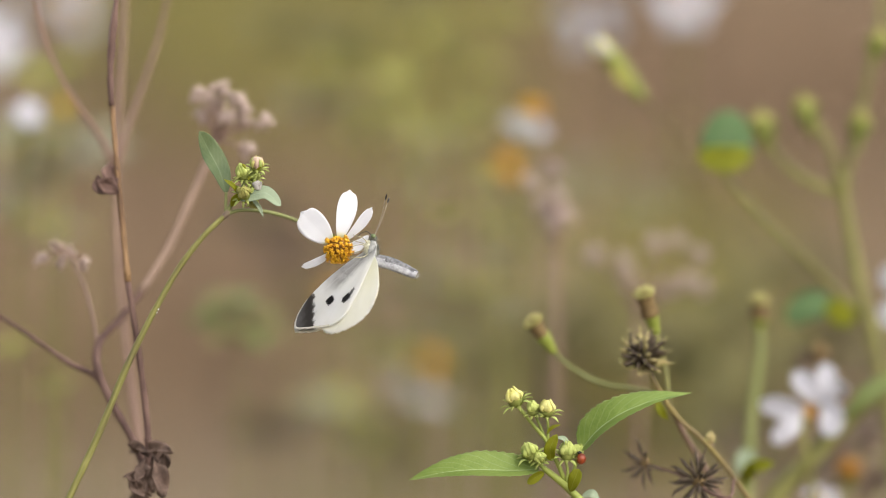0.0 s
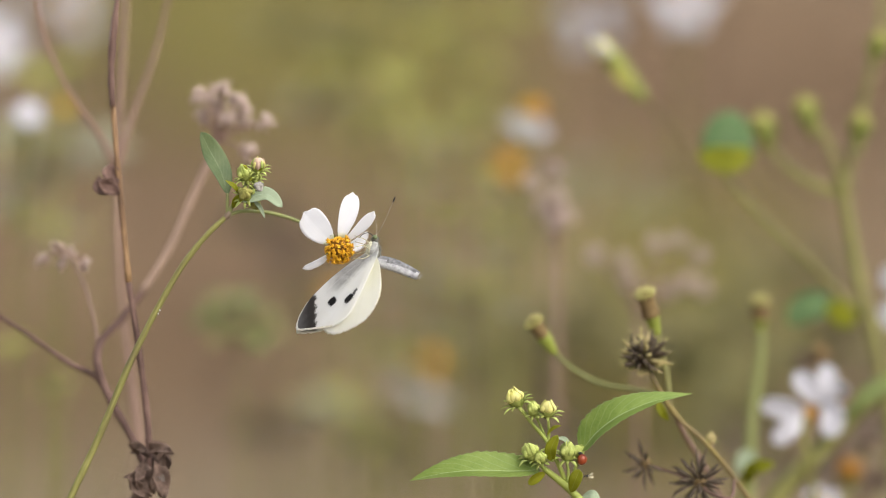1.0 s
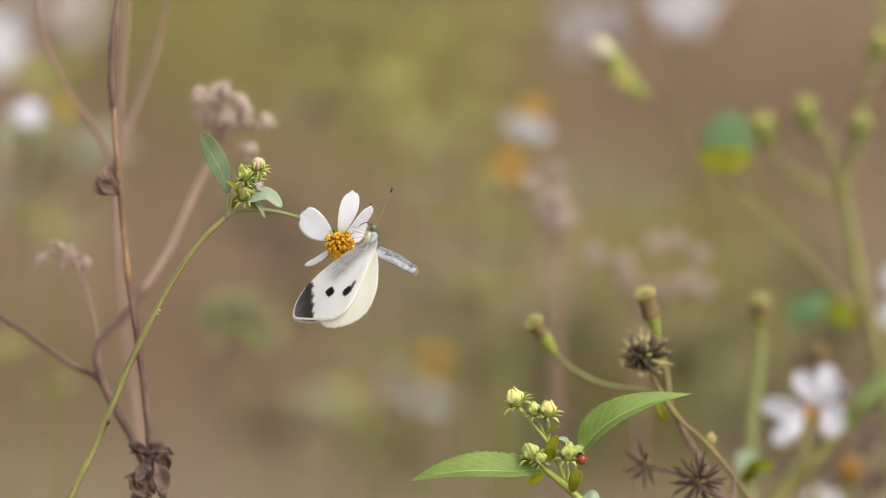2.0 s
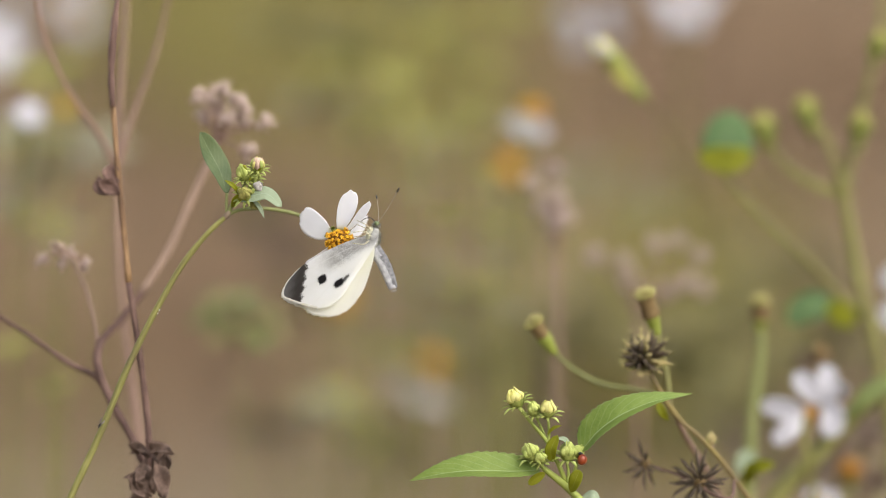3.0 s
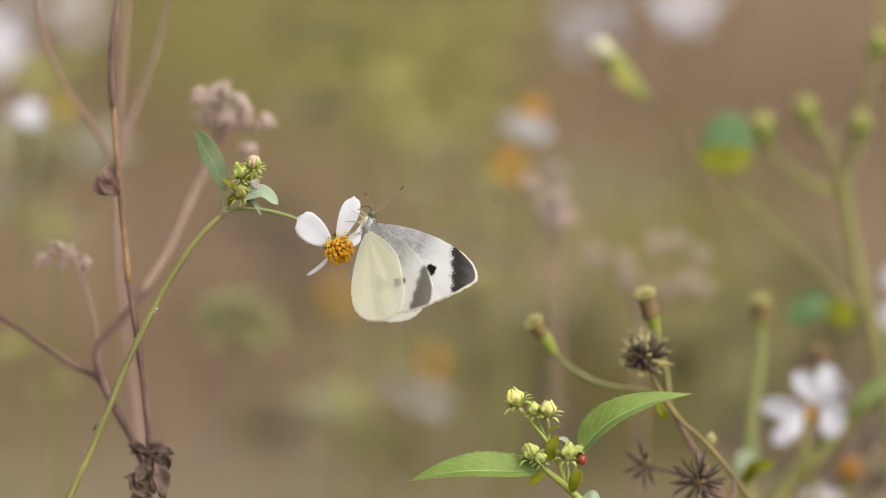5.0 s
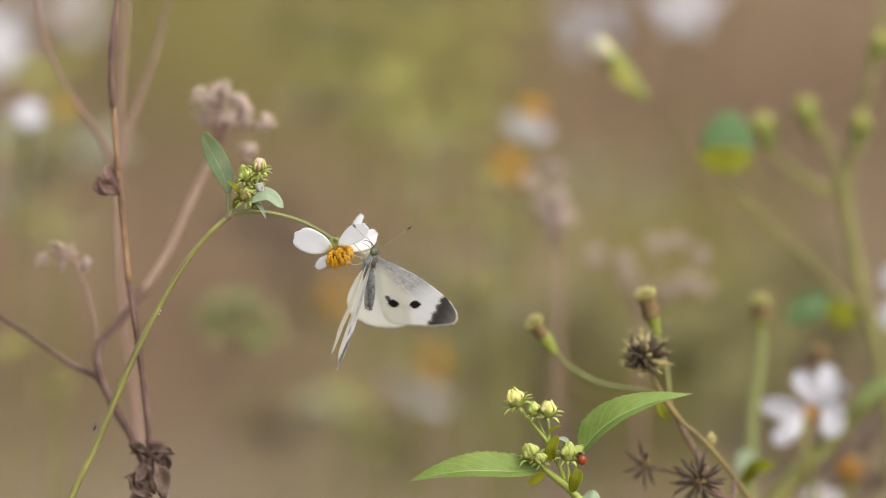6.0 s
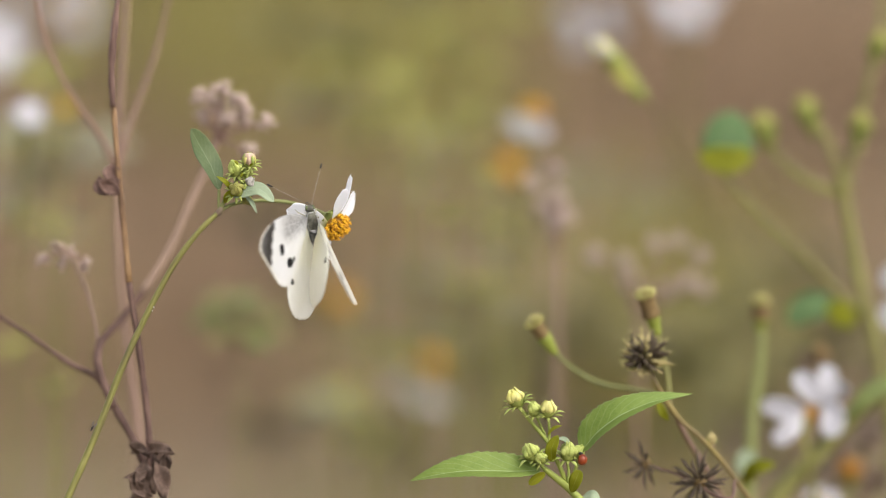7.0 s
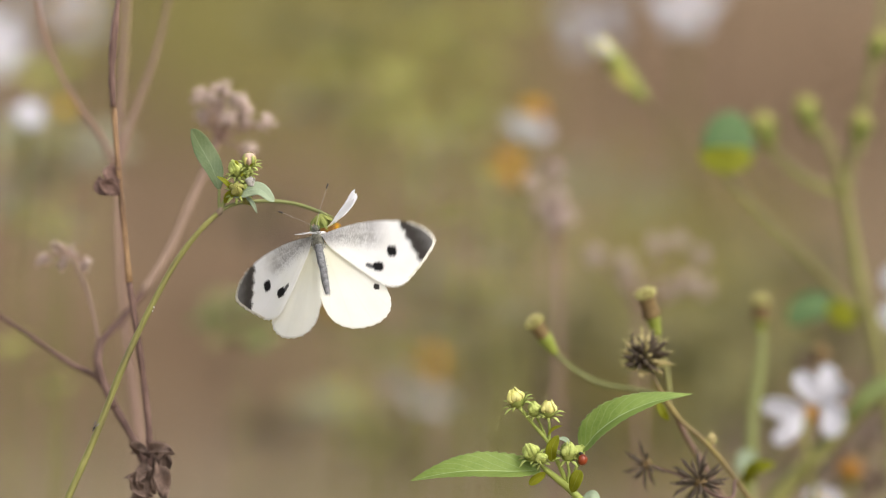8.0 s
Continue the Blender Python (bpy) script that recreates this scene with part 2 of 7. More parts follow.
def tube(pts, r0, r1, bm=None, sides=8, steps=5, wobble=0.0, swell=()):
    """A tapered, rounded stem. swell: (place along 0..1, how much thicker) for joints."""
    bm = bm or bmesh.new()
    uv = bm.loops.layers.uv.verify()
    line = spline(pts, steps)
    up = Vector((0.31, 0.9, 0.27))
    rings, n = [], len(line)
    run = [0.0]
    for p, q in zip(line, line[1:]):
        run.append(run[-1] + (q - p).length * 0.04)
    for i, p in enumerate(line):
        way = (line[min(i + 1, n - 1)] - line[max(i - 1, 0)]).normalized()
        a = way.cross(up).normalized()
        b = way.cross(a)
        u = i / (n - 1)
        r = r0 + (r1 - r0) * u
        for at, k in swell:
            r *= 1 + k * math.exp(-((u - at) / 0.02) ** 2)
        if wobble:
            r *= 1 + wobble * noise.noise(p * 0.25)
        rings.append([bm.verts.new(p + (a * math.cos(q) + b * math.sin(q)) * r) for q in (2 * math.pi * k / sides for k in range(sides))])
    for i, (s, t) in enumerate(zip(rings, rings[1:])):
        for k in range(sides):
            f = bm.faces.new((s[k], s[(k + 1) % sides], t[(k + 1) % sides], t[k]))
            for lo, u, v in zip(f.loops, (k, k + 1, k + 1, k), (i, i, i + 1, i + 1)):
                lo[uv].uv = (4.0 * u / sides, run[v])
    bm.faces.new(rings[0])
    bm.faces.new(rings[-1])
    return bm


def axes(z, hint=(0, -1, 0.2)):
    """Turn that brings z to the given way, x near to the hint."""
    z = Vector(z).normalized()
    h = Vector(hint)
    if abs(z.dot(h.normalized())) > 0.95:
        h = Vector((1, 0.1, 0))
    x = (h - z * h.dot(z)).normalized()
    y = z.cross(x)
    return Matrix((x, y, z)).transposed()


def blob(centre, way, r, length, bm=None, rough=0.0, seg=10, rings=7):
    """A rounded body along a way."""
    bm = bm or bmesh.new()
    m = Matrix.Translation(centre) @ axes(way).to_4x4() @ Matrix.Diagonal((r, r, length / 2, 1))
    made = bmesh.ops.create_uvsphere(bm, u_segments=seg, v_segments=rings, radius=1, matrix=m)
    if rough:
        for v in made["verts"]:
            v.co += (v.co - Vector(centre)) * rough * noise.noise(v.co * (1.2 / max(r, 0.3)))
    return bm


def blade(pts, width, face, bm=None, fold=0.3, teeth=0, thick=0.12, tip=1.0, base=0.9, notch=0.0, cup=0.0, cols=8, steps=6, wave=0.0):
    """A leaf or petal along a midrib: width at its broadest, face the way its upper side looks, fold along the
    midrib, teeth along the rim, thickness, rounded (tip < 1) or pointed end."""
    bm = bm or bmesh.new()
    uv = bm.loops.layers.uv.verify()
    line = spline(pts, steps)
    n = len(line)
    sheets, place = ([], []), {}
    for i, p in enumerate(line):
        v = i / (n - 1)
        way = (line[min(i + 1, n - 1)] - line[max(i - 1, 0)]).normalized()
        side = way.cross(Vector(face)).normalized()
        nor = side.cross(way)
        w = max(v, 1e-4) ** base * max(1 - v, 1e-4) ** tip
        w /= (base / (base + tip)) ** base * (tip / (base + tip)) ** tip
        w = 0.5 * width * max(w, 0.04)
        for s, off in ((0, thick / 2), (1, -thick / 2)):
            row = []
            for k in range(cols + 1):
                u = 2 * k / cols - 1
                ww = w
                if teeth and k in (0, cols):
                    ww *= 1 - 0.13 * ((v * teeth) % 1.0)
                lift = fold * ww * (abs(u) - 0.4) + cup * ww * u * u + wave * width * math.sin(v * 9 + 2 * u) * abs(u) * 0.3
                back = notch * width * (0.5 + 0.5 * math.cos(u * 7.0)) * v ** 8
                q = p + side * (u * ww) + nor * (lift + off * (1 - 0.7 * abs(u))) - way * back
                vert = bm.verts.new(q)
                place[vert] = (u, v)
                row.append(vert)
            sheets[s].append(row)
    faces = []
    for s, rows in enumerate(sheets):
        for a, b in zip(rows, rows[1:]):
            for k in range(cols):
                q = (a[k], a[k + 1], b[k + 1], b[k])
                faces.append(bm.faces.new(q if s == 0 else q[::-1]))
    top, low = sheets
    for k in range(cols):
        faces.append(bm.faces.new((top[0][k], low[0][k], low[0][k + 1], top[0][k + 1])))
        faces.append(bm.faces.new((top[-1][k], top[-1][k + 1], low[-1][k + 1], low[-1][k])))
    for i in range(n - 1):
        faces.append(bm.faces.new((top[i][0], top[i + 1][0], low[i + 1][0], low[i][0])))
        faces.append(bm.faces.new((top[i][-1], low[i][-1], low[i + 1][-1], top[i + 1][-1])))
    for f in faces:
        for lo in f.loops:
            lo[uv].uv = place[lo.vert]
    return bm


def to_ground(p, dx=0.0, dy=0.0, bend=0.4):
    """Points that carry a stem from p down into the soil."""
    x, y, z = p
    return [(x + dx, y + dy, GROUND - 5), (x + dx * bend, y + dy * bend, z + (GROUND - z) * 0.5), p]


# ---- plant pieces ----
def bud(parent, centre, way, size, rng, tip_mat, green=BRACT, bracts=10, spread=0.6, name="bud", petals=13):
    """A composite flower bud: green cup, folded petals packed on top, narrow bracts curling out. Its base lies at centre."""
    c, z = Vector(centre), Vector(way).normalized()
    m = axes(z)
    b = part(name, blob(c + z * size * 0.34, z, size * 0.33, size * 0.7, rough=0.25), green, parent)
    part("bud_core", blob(c + z * size * 0.56, z, size * 0.32, size * 0.74, rough=0.2), tip_mat, b)
    for k in range(petals):
        a = 2.4 * k + 0.3 * rng.random()
        d = m @ Vector((math.cos(a), math.sin(a), 0))
        f = 0.4 + 0.6 * (k / petals)
        top = c + z * size * (0.82 + 0.2 * rng.random() + 0.12 * (1 - f)) + d * size * (0.06 + 0.16 * rng.random()) * f
        pts = [c + d * size * 0.2 * f + z * size * 0.3, c + d * size * 0.44 * f + z * size * 0.58, top]
        part("petal_tip", blade(pts, size * 0.33, d, fold=-0.4, thick=size * 0.06, tip=0.6, base=0.4, cols=4, steps=3), tip_mat, b)
    for k in range(bracts):
        a = 2 * math.pi * (k + 0.4 * rng.random()) / bracts
        d = m @ Vector((math.cos(a), math.sin(a), 0))
        f = spread * (0.6 + 0.7 * rng.random())
        up = rng.uniform(-0.12, 0.1)
        pts = [c + d * size * 0.22 + z * size * 0.12, c + d * size * (0.36 + 0.2 * f) + z * size * (0.3 + up), c + d * size * (0.46 + 0.46 * f) + z * size * (0.5 + up - 0.34 * f)]
        part("bract", blade(pts, size * 0.17, z * 0.5 - d, fold=0.2, thick=size * 0.035, cols=2, steps=3), BRACT_TIP if k % 2 else green, b)
    return b


def spent_bud(parent, centre, way, length, width, rng, name="spent_bud"):
    """A bud past flowering: tapered green neck, brown waist, pale fuzzy crown."""
    c, z = Vector(centre), Vector(way).normalized()
    m = axes(z)
    b = part(name, tube([c, c + z * length * 0.25, c + z * length * 0.5], width * 0.2, width * 0.42), STEM_LIME, parent)
    part("waist", tube([c + z * length * 0.42, c + z * length * 0.6, c + z * length * 0.86], width * 0.4, width * 0.36, wobble=0.3), HUSK, b)
    part("heart", blob(c + z * length * 0.8, z, width * 0.4, width * 0.7, rough=0.3), HUSK, b)
    crown = bmesh.new()
    for k in range(110):
        a, t = 2.4 * k, 0.35 + 0.95 * math.sqrt((k + 0.5) / 110)
        d = m @ Vector((math.cos(a) * math.sin(t), math.sin(a) * math.sin(t), math.cos(t)))
        p = c + z * length * 0.78 + d * width * 0.3
        tube([p, p + (d + z * 0.5) * width * rng.uniform(0.1, 0.28)], width * 0.03, width * 0.035, crown, sides=4, steps=1)
    part("crown", crown, CROWN, b)
    return b


def seed_head(parent, centre, way, size, rng, count=34, dark=SEED_DARK, pale=SEED_TAN, fat=1.0, name="seed_head", reach=1.35):
    """Dry head of spiky achenes with tan bracts under it."""
    c, z = Vector(centre), Vector(way).normalized()
    m = axes(z)
    h = part(name, blob(c, z, size * 0.22, size * 0.4, rough=0.3), HUSK, parent)
    for k in range(count):
        u = (k + 0.5) / count
        tilt = math.acos(1 - reach * u)
        a = 2.4 * k
        d = m @ Vector((math.cos(a) * math.sin(tilt), math.sin(a) * math.sin(tilt), math.cos(tilt)))
        L = size * (0.75 + 0.35 * rng.random())
        bend = m @ Vector((rng.uniform(-1, 1), rng.uniform(-1, 1), 0.3)) * size * 0.08
        sp = tube([c + d * size * 0.1, c + d * L * 0.6 + bend, c + d * L], size * 0.07 * fat, size * 0.03 * fat, sides=5, steps=2)
        blob(c + d * L * 0.6 + bend * 0.8, d, size * 0.095 * fat, size * 0.55, sp, seg=6, rings=5)
        ac = part("achene", sp, pale if (k * 7) % 4 == 0 else dark, h)
        if fat > 0.8:
            part("awn", tube([c + d * L * 0.9, c + d * L * 1.04 + bend * 0.6], size * 0.028, size * 0.015, sides=5, steps=1), CROWN, h)
    return h


def flower(parent, centre, way, spin, size, rng, petals=5, missing=(), disc=1.0, tall=0.0, local=False, name="flower_head"):
    """White ray flower: green cup, dome of yellow florets, broad petals with notched ends."""
    c, z = Vector(centre), Vector(way).normalized()
    m = axes(z) @ Matrix.Rotation(radians(spin), 3, "Z")
    rd = size * 0.27 * disc
    head = part(name, blob(c - z * rd * 0.3, z, rd * 0.8, rd * 1.5, rough=0.1), BRACT, parent, local=local)
    low, c = c, c + z * rd * tall
    dome = part("flower_disc", blob(c + z * rd * 0.35, z, rd * 0.92, rd * 1.1, rough=0.1), FLORET_DARK, head, local=local)
    fl = bmesh.new()
    n = 46
    for k in range(n):
        u = (k + 0.5) / n
        a, t = 2.4 * k, math.acos(1 - 0.95 * u)
        d = m @ Vector((math.cos(a) * math.sin(t), math.sin(a) * math.sin(t), math.cos(t)))
        q = c + z * rd * 0.3 + d * rd * 0.85
        e = q + (d * 0.7 + z * 0.45) * rd * (0.3 + 0.2 * rng.random())
        tube([q, q.lerp(e, 0.5) + m @ Vector((rng.uniform(-1, 1), rng.uniform(-1, 1), 0)) * rd * 0.05, e], rd * 0.07, rd * 0.1, fl, sides=5, steps=1)
    tagged(part("floret_mass", fl, FLORET, dome, local=local), kind="stuff")
    c = low
    for k in range(petals):
        if k in missing:
            continue
        a = 2 * math.pi * k / petals + rng.uniform(-0.12, 0.12)
        d = m @ Vector((math.cos(a), math.sin(a), 0))
        L = size * (0.95 + 0.12 * rng.random())
        pts = [c + d * rd * 0.5, c + d * L * 0.6 + z * size * 0.06, c + d * (rd * 0.5 + L) + z * size * rng.uniform(-0.05, 0.12)]
        part("petal", blade(pts, size * 0.62, z, fold=0.15, thick=0.15, tip=0.45, base=0.75, notch=0.05, cols=8), PETAL_DIM, head, local=local)
    return head


# ---- setting ----
bm = bmesh.new()
bmesh.ops.create_grid(bm, x_segments=120, y_segments=120, size=1.0)
for v in bm.verts:
    r = v.co.length
    v.co *= 600 + 4.0e5 * r ** 4          # dense under the plants, out to the horizon
    q = Vector((v.co.x, v.co.y, 0)) * 0.002
    v.co.z = GROUND + 12 * noise.noise(q) if v.co.length > 1 else GROUND
part("ground", bm, ground_mat(), None)
tagged(bpy.data.objects["ground"], "bare brown earth with sparse weeds", "ground", kind="structure")


def weeds(name, mat, patches, seed, label, height, count):
    """Blades of grass and weed leaves that nobody could count, in patches over the soil."""
    rng = random.Random(seed)
    verts, faces = [], []
    for cx, cy, rx, ry in patches:
        for _ in range(count):
            a, r = rng.uniform(0, 6.283), math.sqrt(rng.random())
            x, y = cx + rx * r * math.cos(a), cy + ry * r * math.sin(a)
            h = height * rng.uniform(0.4, 1.2)
            w = rng.uniform(3, 9)
            b = rng.uniform(0, 6.283)
            dx, dy = math.cos(b), math.sin(b)
            lx, ly = rng.uniform(-0.4, 0.4) * h, rng.uniform(-0.4, 0.4) * h
            i = len(verts)
            for f, k in ((0, 0.6), (0.45, 1.0), (0.8, 0.7)):
                for s in (-1, 1):
                    verts.append(((x + lx * f * f + s * w * k * dx) * MM, (y + ly * f * f + s * w * k * dy) * MM, (GROUND - 4 + h * f) * MM))
            verts.append(((x + lx) * MM, (y + ly) * MM, (GROUND + h * 0.97) * MM))
            faces += [(i, i + 1, i + 3, i + 2), (i + 2, i + 3, i + 5, i + 4), (i + 4, i + 5, i + 6)]
    me = bpy.data.meshes.new(name)
    me.from_pydata(verts, [], faces)
    me.materials.append(mat)
    return tagged(new(name, me), label, "grass", kind="stuff")


weeds("green_weeds", GRASS, ((-80, 4450, 170, 500), (-40, 5000, 220, 500), (-40, 3500, 90, 220), (140, 2380, 60, 150), (165, 2600, 55, 160), (-290, 4500, 60, 200), (-210, 3900, 80, 200), (-130, 3450, 120, 250)), 5, "low green weeds on bare soil", 110, 900)
weeds("dry_grass", GRASS_DRY, ((0, 3400, 600, 1300), (-250, 3000, 200, 600), (300, 4000, 250, 600)), 6, "dry brown grass blades on the soil", 90, 900)


# ---- dead stalk with branches ----
rng = random.Random(3)
dead = thing("dead_stalk", (-105.0, 30.0, GROUND), "leafless brown dried weed stalk with bare branches", "dead plant")
part("stem", tube(to_ground((-73.8, 3.1, -63.2), 20, 10) + [(-73.0, 5.0, -52.0), (-73.1, 5.6, -48.6), (-75.1, 8.9, -29.9), (-78.1, 12.4, -10.6)], 1.0, 0.82, wobble=0.2, swell=((0.62, 0.35),)), DRY, dead, "dark brown lower stem")
part("stem", tube([(-78.1, 12.4, -10.6), (-79.7, 15.3, 6.0), (-81.4, 18.6, 24.0), (-82.0, 21.0, 32.2), (-82.3, 24.8, 45.8), (-81.1, 28.3, 58.0), (-80.2, 30.7, 66.2)], 0.8, 0.6, wobble=0.2, swell=((0.02, 0.4), (0.62, 0.3), (0.7, 0.4))), DRY_TAN, dead)
part("stem_sheath", tube([(-82.1, 19.4, 32.6), (-82.4, 21.8, 40.6), (-81.9, 24.5, 50.0), (-81.0, 26.7, 58.3), (-80.3, 28.8, 65.0)], 0.95, 0.85, wobble=0.45), DRY, dead, "dark peeling bark on the upper stem")
part("rear_stem", tube(to_ground((-76.5, 57.9, -75.0), 10, 20) + [(-77.6, 59.9, -63.6), (-80.6, 65.0, -43.8), (-83.1, 70.9, -24.2), (-84.1, 77.0, -4.6), (-83.9, 83.1, 15.2), (-83.1, 87.9, 30.7), (-82.4, 92.9, 46.3), (-81.8, 96.9, 63.3)], 1.2, 0.6, wobble=0.1), DRY_PINK, dead)
part("branch", tube([(-74.0, 8.3, -57.0), (-77.2, 11.4, -50.6), (-81.8, 15.7, -43.5), (-86.6, 21.1, -36.4), (-92.8, 25.1, -34.2), (-100.8, 29.7, -29.7), (-111.8, 34.7, -23.3), (-120.6, 39.3, -18.4)], 1.1, 0.5, wobble=0.3), DRY, dead)
part("branch", tube([(-82.4, 14.8, -42.6), (-86.6, 22.2, -32.5), (-86.3, 26.5, -29.3), (-81.1, 34.6, -24.0), (-76.3, 39.3, -18.4), (-74.8, 43.3, -16.2)], 1.0, 0.85, wobble=0.3), DRY, dead)
part("branch", tube([(-76.3, 39.3, -18.4), (-69.5, 48.9, -8.4), (-63.9, 55.5, 3.5), (-60.4, 58.8, 11.0), (-57.6, 62.2, 18.5)], 1.15, 0.95, wobble=0.3), DRY_TWIG, dead)
part("branch", tube([(-86.3, 26.0, -31.1), (-88.0, 31.3, -22.7), (-90.7, 36.7, -15.1), (-95.1, 39.2, -8.2), (-98.3, 40.3, -5.5)], 0.55, 0.35, wobble=0.3), DRY_TWIG, dead)
part("branch", tube([(-84.9, 72.2, 9.6), (-87.9, 70.2, 16.8), (-93.1, 66.2, 25.2), (-97.8, 62.1, 34.5), (-100.9, 60.1, 42.8), (-103.0, 60.2, 52.2), (-103.9, 60.1, 62.4)], 0.85, 0.55), DRY_PINK, dead)
part("branch", tube([(-83.8, 74.1, 7.8), (-81.3, 78.2, 17.1), (-78.9, 80.1, 23.8), (-75.5, 82.2, 33.0), (-72.9, 84.1, 41.6), (-71.1, 84.0, 50.4), (-69.9, 84.2, 59.2)], 0.7, 0.45), DRY_PINK, dead)
hook = bmesh.new()
for a, b, c in (((-80.3, 15.2, 11.0), (-83.3, 14.6, 13.3), (-85.7, 12.8, 14.7)), ((-80.8, 15.4, 12.4), (-82.6, 17.1, 16.3), (-82.6, 18.6, 18.3)), ((-81.6, 16.3, 11.6), (-84.9, 17.5, 12.5), (-85.5, 19.3, 15.0))):
    blade([a, b, c], 4.2, (0, -1, 0.3), hook, fold=0.8, thick=0.4, wave=0.6, cols=4, steps=4)
part("shrivelled_leaf", hook, DRY, dead)
clump = bmesh.new()
for a, b, c, w in (((-73.1, 3.0, -51.6), (-70.6, 1.2, -50.5), (-66.9, -0.9, -50.8), 4.5), ((-73.1, 3.0, -52.5), (-75.5, 5.1, -51.3), (-77.3, 6.9, -52.4), 4.0), ((-71.3, 0.8, -53.3), (-69.8, -2.0, -57.7), (-69.1, -2.8, -62.4), 5.5),
                   ((-73.7, 2.8, -53.7), (-74.7, 0.2, -56.8), (-74.2, -0.8, -62.3), 5.5), ((-73.1, 0.3, -56.1), (-76.1, -1.9, -57.0), (-78.5, -3.9, -56.8), 3.5), ((-72.6, -0.8, -62.3), (-75.4, -2.5, -60.2), (-77.5, -2.0, -57.7), 4.0),
                   ((-72.7, 5.0, -52.0), (-72.1, 4.3, -56.2), (-71.9, 3.2, -62.5), 5.0), ((-68.6, 3.0, -51.6), (-69.0, 2.6, -54.4), (-70.7, 2.0, -57.9), 4.0)):
    blade([a, b, c], w * 0.75, (0.2, -1, 0.4), clump, fold=1.1, thick=0.6, wave=1.5, tip=0.7, cols=7, steps=7)
for q, r in (((-72.9, 12.6, -57.0), 2.2), ((-73.4, 11.8, -61.0), 2.4), ((-70.6, 11.6, -54.8), 1.9), ((-75.6, 11.4, -63.0), 2.0)):
    blob(q, (0.3, -0.2, 1), r, r * 3.2, clump, rough=0.9, seg=12, rings=9)
part("withered_leaves", clump, DRY_LEAF, dead)
fluff_points = ((-62.2, 60.1, 28.7), (-59.4, 62.2, 29.1), (-56.1, 64.3, 29.5), (-52.7, 59.9, 27.7), (-51.0, 59.5, 25.1), (-54.5, 57.1, 23.3), (-57.7, 65.5, 24.9), (-61.2, 63.2, 23.1), (-45.7, 60.9, 21.7), (-50.1, 61.6, 14.3), (-50.8, 62.9, 21.7))
loose_points = ((-101.3, 40.8, -10.2), (-97.8, 42.0, -7.2), (-94.2, 41.9, -7.9), (-90.6, 40.6, -11.3), (-96.3, 39.8, -10.5))
for i, p in enumerate(fluff_points):
    seed = part("flower_stalk", tube([(-57.5, 60.9, 17.2), Vector(p).lerp(Vector((-57.5, 60.9, 17.2)), 0.5) + Vector((0, 0, 1)), p], 0.35, 0.3, steps=3), DRY_PINK, dead)
    fl = bmesh.new()
    for k in range(44):
        d = Vector((rng.gauss(0, 1), rng.gauss(0, 1), rng.gauss(0.3, 1))).normalized()
        q = Vector(p)
        tube([q, q + d * rng.uniform(1.4, 3.4)], 0.14, 0.24, fl, sides=4, steps=1)
    part("dry_tuft", fl, DRY_FLUFF, seed)

for p in loose_points:
    seed = part("flower_stalk", tube([(-95.1, 39.2, -8.2), Vector(p).lerp(Vector((-95.1, 39.2, -8.2)), 0.5) + Vector((0, 0, 1)), p], 0.35, 0.3, steps=3), DRY_PINK, dead)
    fl = bmesh.new()
    for k in range(40):
        d = Vector((rng.gauss(0, 1), rng.gauss(0, 1), rng.gauss(0.3, 1))).normalized()
        tube([Vector(p), Vector(p) + d * rng.uniform(1.0, 2.6)], 0.12, 0.22, fl, sides=4, steps=1)
    part("dry_tuft", fl, DRY_FLUFF, seed)

# ---- flowering plant that sways ----
sway = thing("flowering_weed", (-104.9, -15.7, -88.9), "green flowering weed with white ray flower and small buds", "plant")
rng = random.Random(11)
JOINT = (-53.2, 1.4, 8.2)
x0, y0, z0 = (-104.9, -15.7, -88.9)
part("stem", tube([(x0 - 30, y0, GROUND - 5), (x0 - 22, y0, (GROUND + z0) / 2), (-104.9, -15.7, -88.9), (-91.8, -10.7, -60.4), (-84.3, -7.8, -44.4), (-77.6, -5.0, -28.6), (-70.0, -2.4, -13.6), (-62.8, -0.3, -1.9), (-57.3, 0.8, 4.5), JOINT], 1.1, 0.62, steps=7, wobble=0.12), STEM, sway)
part("stem_joint", blob(JOINT, (0.6, 0, 0.8), 0.8, 3.0, rough=0.3), STEM_JOINT, sway)
part("bud_stalk", tube([JOINT, (-51.5, 1.5, 11.5), (-49.5, 1.5, 14.3), (-48.1, 1.8, 17.3), (-46.9, 2.2, 19.5), (-45.7, 2.4, 20.6)], 0.55, 0.4), STEM_PALE, sway)
part("leaf_stalk", tube([JOINT, (-53.3, 1.9, 10.8), (-53.2, 2.4, 13.6)], 0.45, 0.4), STEM_PALE, sway)
part("leaf", blade([(-53.2, 2.3, 13.2), (-54.7, 4.8, 18.4), (-57.4, 5.7, 23.5), (-59.8, 4.0, 28.5)], 6.0, (0.55, -0.8, 0.25), fold=0.25, tip=0.62, base=0.7, cols=10, steps=7), LEAF_DARK, sway)
part("leaf", blade([(-51.3, 1.2, 12.4), (-47.8, -0.7, 13.2), (-43.3, -1.6, 14.1), (-39.6, -2.1, 10.9)], 3.9, (0.25, -0.75, 0.62), fold=0.2, tip=0.5, base=0.6, cols=8, steps=6), LEAF_GREY, sway, "grey-green upturned leaf")
part("leaf", blade([(-50.0, 0.3, 13.3), (-51.6, -1.2, 16.1), (-53.6, -1.0, 17.4)], 1.2, (0.3, -0.9, 0.3), fold=0.3), LEAF_LIME, sway)
